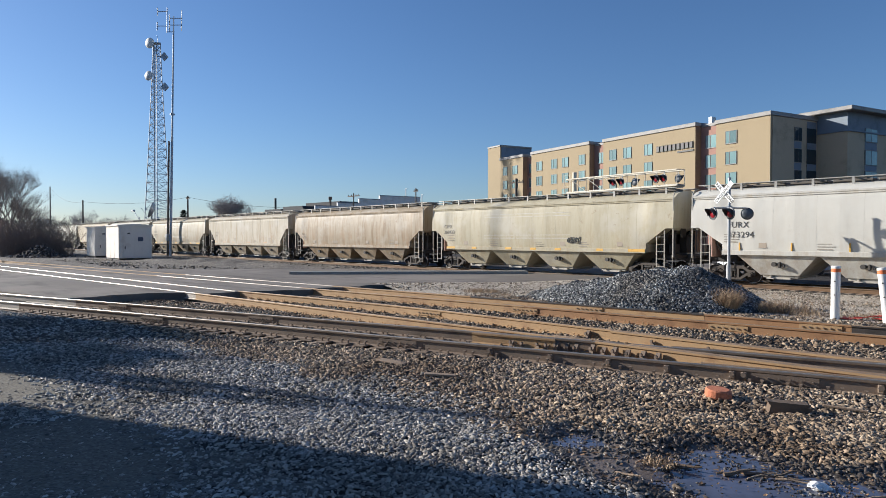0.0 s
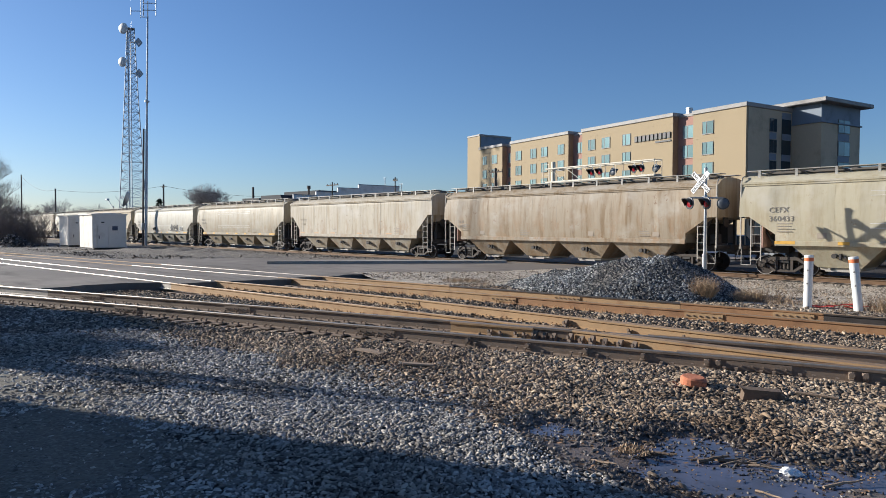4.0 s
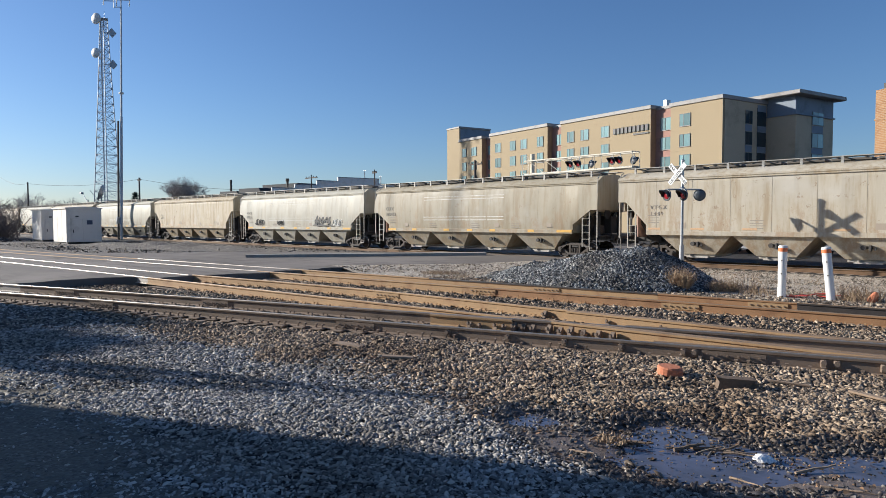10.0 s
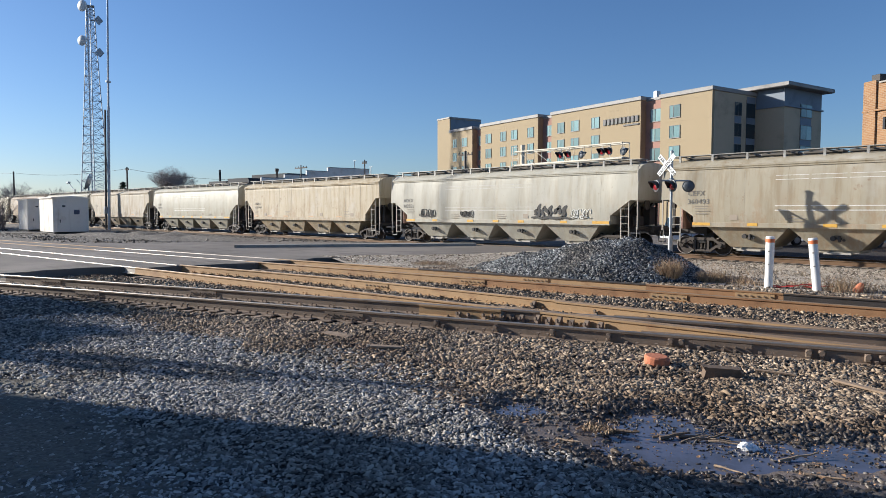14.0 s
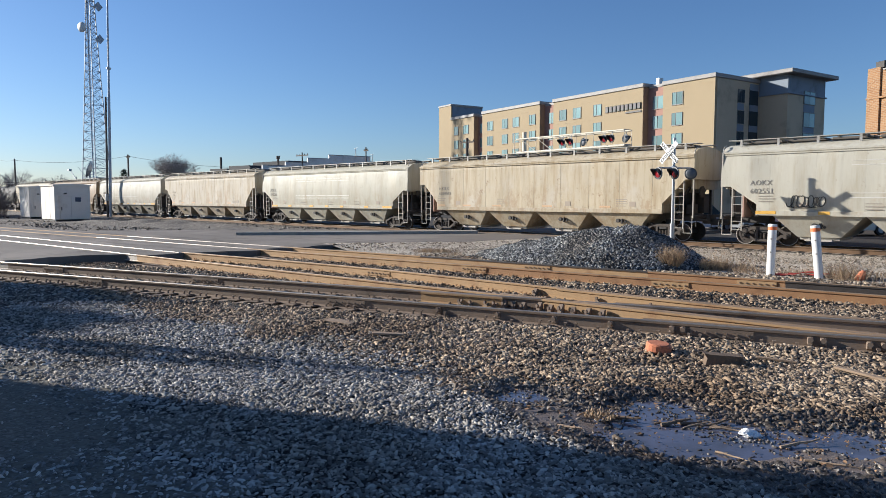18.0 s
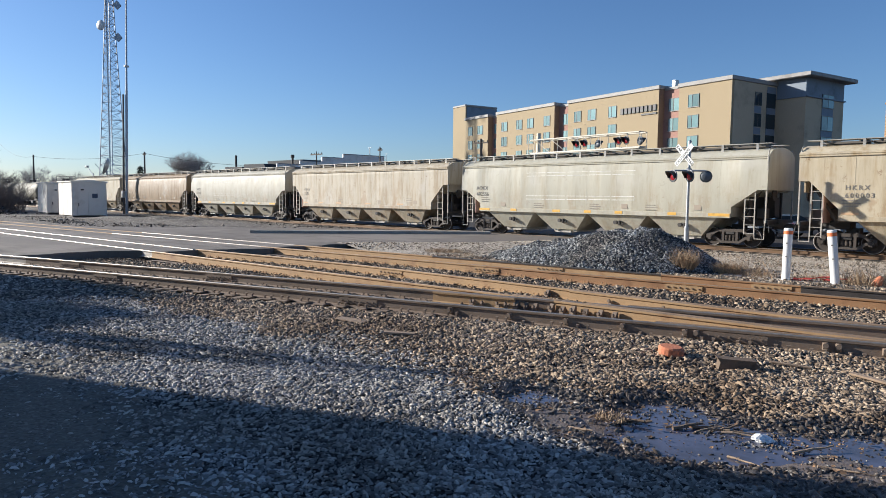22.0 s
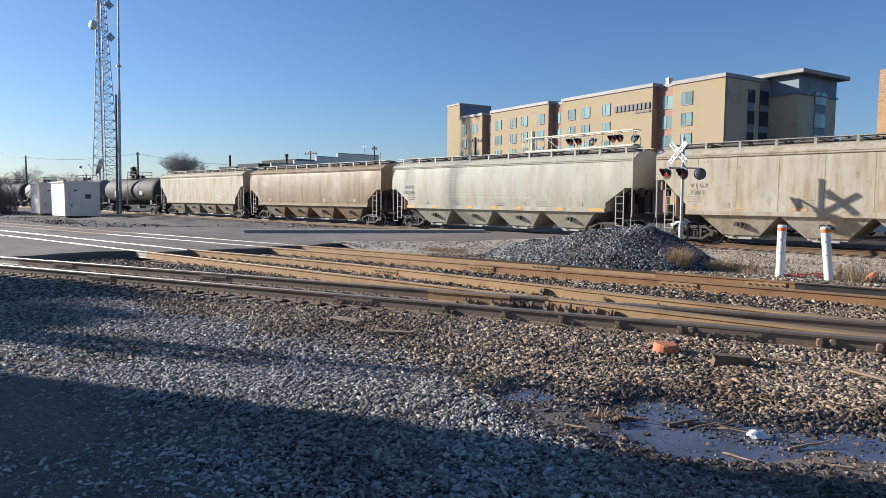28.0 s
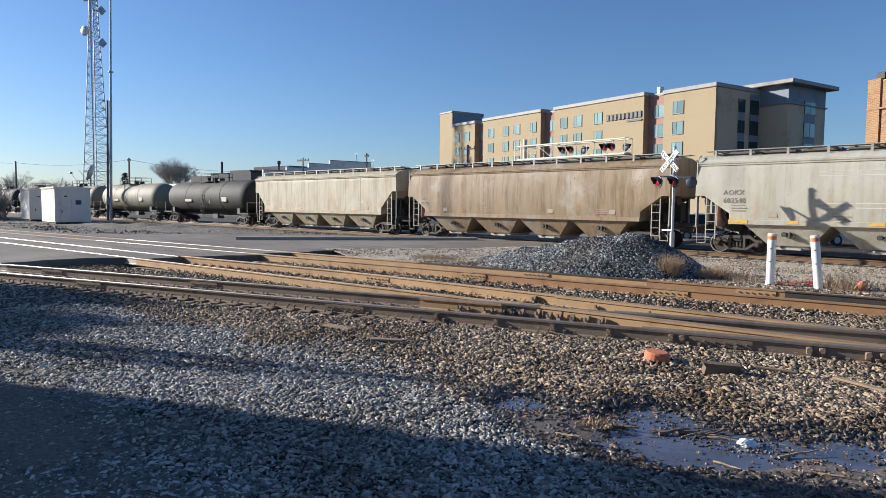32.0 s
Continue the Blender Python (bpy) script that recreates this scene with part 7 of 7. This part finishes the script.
def bare_tree(x, y, seed, height, spread, label, levels=5, trunk=0.2, name="bare_tree", split=3, thin=0.0, bark=None):
    t = thing(name, label, "tree", pose(x, y, 0, 0, 0, seed * 40), group="bare trees")
    stem, crown = branch_tree(seed, height, spread, levels, trunk, split, 4, thin)
    part("trunk", stem, bark or BARKGREY, t)
    part("crown", crown, bark or BARKGREY, t)
    return t


bare_tree(-172, 76, 1, 16.5, 1.15, "bare round-crowned tree behind the tracks", 6, 0.42, split=4, thin=0.016, bark=BARKHAZE)
bare_tree(-181, 80, 2, 11, 1.1, "bare broad tree behind the tracks", 6, 0.25, thin=0.018, bark=BARKHAZE)
for k, (x, y, h) in enumerate(((-96, 13.0, 14.5), (-101, 14.3, 15.5), (-106, 16.0, 14), (-98, 15.2, 10.5), (-103, 17.0, 9.5), (-110, 18.6, 8.5))):
    bare_tree(x, y, 11 + k, h, 0.75, "bare grey-brown tree at the edge of the brush", 7 if h > 10 else 6, 0.16)
for k, (x, y) in enumerate(((-230, 34), (-242, 44), (-262, 50), (-250, 56), (-270, 40), (-224, 52), (-236, 62))):
    bare_tree(x, y, 31 + k, 10 + (k % 3) * 1.5, 0.9, "distant bare tree with haze put into its pale bark", 5, 0.2, thin=0.02, bark=BARKHAZE)
# Out of view: low trees added to throw dappled shade near the rails.
bare_tree(-30.0, -1.75, 62, 6.4, 0.55, "low bare tree added out of view to dapple the gravel with shade", 6, 0.3, split=4)
bare_tree(-31.5, -2.6, 63, 7.05, 0.6, "low bare tree added out of view to dapple the gravel with shade", 6, 0.3, split=4)
bare_tree(-25.6, -3.0, 64, 4.9, 0.5, "low bare tree added out of view to dapple the gravel with shade", 5, 0.26, split=4)
for k, (x, y) in enumerate(((-276, 58), (-271, 63), (-266, 68), (-282, 52), (-262, 76))):
    bare_tree(x, y, 81 + k, 12 + (k % 3), 0.95, "distant bare tree with haze put into its pale bark", 5, 0.34, thin=0.02, bark=BARKHAZE)
# Another unseen low tree, added to shade the gravel at far left.
bare_tree(-22.6, -1.2, 65, 4.7, 0.8, "low bare tree added out of view to dapple the gravel with shade", 6, 0.2, split=4, thin=0.012)
# Unseen slender trees, added for the long shadow bands across the gravel.
bare_tree(-25.0, -3.75, 60, 10.1, 0.14, "slender bare tree added out of view to cast a shadow band", 3, 0.16)
bare_tree(-36.0, -6.4, 61, 12.8, 0.16, "slender bare tree added out of view to cast a shadow band", 3, 0.2)


def evergreen(x, y, h):
    rng = random.Random(9)
    t = thing("evergreen_tree", "small dark green conifer behind the tracks", "tree", pose(x, y, 0))
    part("trunk", Geo().rod((0, 0, 0), (0, 0, h), 0.16, 8, 0.03), BARKGREY, t)
    g = Geo()
    for i in range(700):
        z = h * (0.12 + 0.86 * rng.random())
        r = (h - z) * 0.3 * math.sqrt(rng.random()) + 0.1
        a = rng.uniform(0, 6.283)
        c = Vector((r * math.cos(a), r * math.sin(a), z))
        d = Vector((math.cos(a), math.sin(a), -0.35)).normalized()
        s = Vector((-math.sin(a), math.cos(a), 0)) * 0.16
        g.add([c - s, c + s, c + d * 0.75], [(0, 1, 2)])
    part("crown", g, EVERGREEN, t)


evergreen(-141, 52, 8.2)


def brush(name, seed, x0, x1, y0, y1, n, h, material, label, dark=False):
    """A thicket of thin stems."""
    rng = random.Random(seed)
    g = Geo()
    for i in range(n):
        x, y = rng.uniform(x0, x1), rng.uniform(y0, y1)
        hh = h * rng.uniform(0.35, 1.0)
        p = Vector((x, y, -0.05))
        for k in range(3):
            q = p + Vector((rng.uniform(-0.3, 0.3), rng.uniform(-0.3, 0.3), 0.33)) * hh
            g.rod(p, q, 0.03 * (1 - k * 0.25), 3, caps=False)
            for j in range(2):
                e = q + Vector((rng.uniform(-0.4, 0.4), rng.uniform(-0.4, 0.4), rng.uniform(0.1, 0.4))) * hh * 0.6
                g.rod(q, e, 0.012, 3, caps=False)
            p = q
    solo(name, g, material, label, "brush", kind="stuff")


brush("brush", 2, -112, -91, 12.0, 20.5, 1700, 4.2, TWIG, "tangled leafless brush beside the sheds")
brush("brush", 3, -210, -120, 34.5, 40, 900, 2.6, TWIG, "tangled leafless brush along the far tracks")


brush("far_woods", 5, -420, -250, 22, 130, 1500, 8.0, BARKGREY, "distant leafless woods on the horizon")


def tuft(x, y, seed, n, h, spread, name="dry_grass"):
    """A clump of dead grass blades."""
    rng = random.Random(seed)
    g = Geo()
    for i in range(n):
        r, a = spread * math.sqrt(rng.random()), rng.uniform(0, 6.283)
        p = Vector((x + r * math.cos(a), y + r * math.sin(a), -0.03))
        lean = Vector((rng.uniform(-0.8, 0.8), rng.uniform(-0.8, 0.8), 1)).normalized()
        hh = h * rng.uniform(0.35, 1)
        side = Vector((rng.uniform(-1, 1), rng.uniform(-1, 1), 0)).normalized() * 0.006
        mid = p + lean * hh * 0.6
        tip = mid + (lean + Vector((rng.uniform(-0.8, 0.8), rng.uniform(-0.8, 0.8), -0.3))).normalized() * hh * 0.45
        g.add([p - side, p + side, mid + side, mid - side, tip], [(0, 1, 2, 3), (3, 2, 4)])
    solo(name, g, DEADGRASS, "clump of dry tan grass in the gravel", "grass", kind="stuff")


for k, (x, y, n, h, r) in enumerate(((-9.42, 19.6, 900, 0.95, 0.2), (-8.6, 20.6, 620, 0.5, 0.4), (-8.0, 20.9, 500, 0.42, 0.45), (-7.4, 20.3, 260, 0.3, 0.5), (-11.6, 18.4, 220, 0.35, 0.25), (-4.9, 20.6, 640, 0.6, 0.42),
                                     (-4.2, 21.0, 300, 0.42, 0.5), (-6.1, 20.8, 300, 0.3, 0.5), (-17.8, 18.6, 160, 0.3, 0.3), (-19.3, 19.3, 600, 0.24, 0.45), (-20.0, 19.2, 400, 0.2, 0.4), (-3.3, 20.2, 200, 0.4, 0.4), (-5.2, 23.5, 300, 0.25, 1.2), (-8.5, 24.5, 300, 0.22, 1.4), (-11.0, 26.0, 300, 0.2, 1.2), (-3.4, 25.5, 300, 0.25, 1.4), (-16.4, 19.0, 160, 0.22, 0.4))):
    tuft(x, y, 70 + k, n if k < 2 else n // 2, h, r * (1 if k == 0 else 1.2))
# ---- small things on the ground ----
def loose_block():
    b = thing("broken_brick", "orange clay brick lying on the ballast", "brick", pose(-4.4, 8.8, 0.06, 3, 4, 28))
    g = Geo().lathe([(0.15, 0), (0.165, 0.02), (0.165, 0.1), (0.145, 0.12)], Matrix.Translation((0, 0, -0.05)), 18).box((0.09, 0, 0.0), (0.18, 0.24, 0.1), chamfer=0.02)
    part("brick_body", g, BRICKCLAY, b)
    t = thing("timber_block", "short dark timber block lying on the ballast", "timber", pose(-3.45, 8.75, 0.05, 0, 2, 36))
    part("timber", Geo().prism([(-0.25, -0.09, -0.07), (0.24, -0.09, -0.07), (0.25, -0.09, 0.02), (0.2, -0.09, 0.04), (0.21, -0.09, 0.075), (-0.2, -0.09, 0.08), (-0.27, -0.09, 0.09), (-0.23, -0.09, 0.03)], (0, 0.18, 0)), DARKTIMBER, t)


def plank(x, y, z, rz, l, w, label="weathered wooden plank on the gravel"):
    solo("plank", Geo().box((0, 0, 0), (l, w, 0.03), chamfer=0.008), OLDPLANK, label, "plank", m=pose(x, y, z, 2, 3, rz))


def stick(x, y, rz, l, r, seed, wood=OLDPLANK, label="broken dry stick lying on wet gravel"):
    rng = random.Random(seed)
    g = Geo()
    p = Vector((-l / 2, 0, 0))
    for k in range(4):
        q = p + Vector((l / 4, rng.uniform(-0.04, 0.04) * l, rng.uniform(-0.01, 0.015)))
        g.rod(p, q, r * (1 - 0.15 * k), 6)
        p = q
    z = max(hollow(x, y) - 0.02, WATER_Z) + r
    solo("stick", g, wood, label, "stick", group="sticks", m=pose(x, y, z, 0, 0, rz))


def scrap(x, y, seed):
    rng = random.Random(seed)
    bm = bmesh.new()
    bmesh.ops.create_icosphere(bm, subdivisions=3, radius=0.07)
    for v in bm.verts:
        k = 1 + 0.55 * noise.noise(v.co * 14) + 0.3 * noise.noise(v.co * 34)
        v.co = Vector((v.co.x * 1.3 * k, v.co.y * 0.8 * k, v.co.z * 0.6 * k))
    me = bpy.data.meshes.new("plastic_scrap")
    bm.to_mesh(me)
    bm.free()
    me.materials.append(PLASTIC)
    solo("plastic_scrap", me, PLASTIC, "crumpled white plastic litter at the puddle", "litter", m=pose(x, y, max(hollow(x, y), WATER_Z) + 0.03, 0, 0, 40))


def litter():
    """Leaves and flakes in and round the puddle."""
    rng = random.Random(12)
    g = Geo()
    for i in range(620):
        px, py, r, _ = rng.choice(PUDDLES)
        x, y = px + rng.gauss(0, r * 1.1), py + rng.gauss(0, r * 0.8)
        z = max(hollow(x, y) - 0.015, WATER_Z + 0.004)
        s = 0.009 + 0.03 * rng.random() ** 3
        a = rng.uniform(0, 6.28)
        pts = []
        for k in range(5):
            b = a + k * 1.2566
            pts.append((x + s * math.cos(b) * (1 if k % 2 else 0.55), y + s * math.sin(b) * 0.8, z + rng.uniform(0, 0.02)))
        g.add(pts, [(0, 1, 2, 3, 4)])
    chips = []
    while len(chips) < 900:
        px, py, r, _ = rng.choice(PUDDLES)
        x, y = px + rng.gauss(0, r * 0.75), py + rng.gauss(0, r * 0.6)
        if rng.random() < 0.35 + 0.9 * noise.noise(Vector((x * 2.6, y * 2.6, 3))):
            s = rng.uniform(0.008, 0.026)
            chips.append((x, y, max(hollow(x, y) - 0.02, WATER_Z) + s * 0.1, s))
    chips = np.array(chips)
    solo("wet_chips", stones("wet_chips", chips[:, :3], chips[:, 3], DEBRIS, np.random.default_rng(2), 0.5), DEBRIS, "dark wet chips and pebbles breaking the puddle's surface", "gravel", kind="stuff")
    solo("leaf_litter", g, LEAF, "scattered dead leaves and wood chips round the puddle", "leaves", kind="stuff")


def red_scrap():
    rng = random.Random(7)
    g = Geo()
    for i in range(14):
        p = Vector((rng.uniform(-0.7, 0.7), rng.uniform(-0.2, 0.2), rng.uniform(0.0, 0.1)))
        g.beam(p, p + Vector((rng.uniform(0.2, 0.5), rng.uniform(-0.1, 0.1), rng.uniform(-0.03, 0.06))), 0.06, 0.02)
    solo("red_netting", g, REDSCRAP, "faded red plastic netting lying in the weeds", "litter", m=pose(-6.1, 20.45, 0.0, 0, 0, 20))
    g = Geo().lathe([(0.12, 0), (0.12, 0.08), (0.08, 0.25), (0.04, 0.3)], Matrix.Rotation(radians(24), 4, "Y"), 12)
    solo("clay_lump", g, BRICKCLAY, "weathered orange clay lump in the weeds", "rubble", smooth=True, m=pose(-4.6, 20.5, -0.03))


loose_block()
plank(-1.95, 9.3, 0.03, -12, 0.75, 0.09)
plank(-3.0, 9.35, 0.03, 20, 0.5, 0.035, "thin split lath on the gravel")
plank(-1.3, 8.0, 0.03, -30, 0.5, 0.05, "thin split lath on the gravel")
plank(-9.4, 7.0, 0.02, 20, 0.55, 0.2, "dark flat board half buried in ballast")
plank(-8.0, 6.9, 0.02, 45, 0.5, 0.12, "dark flat board half buried in ballast")
for k, (x, y, rz, l, r) in enumerate(((-1.85, 6.5, 55, 0.42, 0.014), (-3.55, 5.35, 10, 0.25, 0.016), (-2.6, 6.5, 30, 0.5, 0.01), (-2.45, 6.45, 15, 0.4, 0.012), (-2.75, 6.35, 60, 0.3, 0.009), (-3.7, 5.9, 80, 0.3, 0.01), (-1.5, 6.1, 20, 0.4, 0.012), (-2.2, 5.8, -10, 0.3, 0.01))):
    stick(x, y, rz, l, r, 20 + k)
for k, (x, y, rz, l, r) in enumerate(((-2.93, 6.28, 62, 0.34, 0.02), (-2.8, 6.42, 50, 0.3, 0.016), (-2.62, 6.6, 66, 0.28, 0.014), (-3.0, 6.2, 40, 0.22, 0.012), (-2.68, 6.46, 75, 0.24, 0.011), (-3.35, 6.05, 20, 0.3, 0.02), (-3.42, 5.98, 55, 0.26, 0.016))):
    stick(x, y, rz, l, r, 80 + k, DARKTIMBER, "soaked dark stick floating in the puddle")
rng = random.Random(33)
for k in range(16):
    x = rng.uniform(-9.5, -0.8)
    y = line_y(x, A0, SA) - rng.uniform(0.7, 3.6)
    stick(x, y, rng.uniform(0, 180), rng.uniform(0.15, 0.5), rng.uniform(0.006, 0.013), 50 + k)
scrap(-2.28, 6.45, 3)
litter()
red_scrap()
tuft(-3.53, 5.85, 99, 260, 0.06, 0.17, "matted_grass")


def motions():
    def travel(t):
        return 5.514 * t + 0.0547 * t * t / 32 - 0.331 * t ** 3 / 1024 + 0.18 * t ** 4 / 32768

    times = [2.0 * i for i in range(17)]
    for car, i in TRAIN:
        x0 = FIRST_JOINT - (i - 0.5) * PITCH - (0.5 if i == 0 else 0.2 if i == 1 else 0.0)
        walk(car, [(t, pose(x0 + travel(t), TRAIN_Y, RAIL)) for t in times])
    steps = [0.1 * i for i in range(321)]
    for wheel, dx in WHEELS:
        walk(wheel, [(t, Matrix.Translation((dx, 0, WHEEL_R)) @ Matrix.Rotation(travel(t) / WHEEL_R, 4, "Y")) for t in steps])


motions()
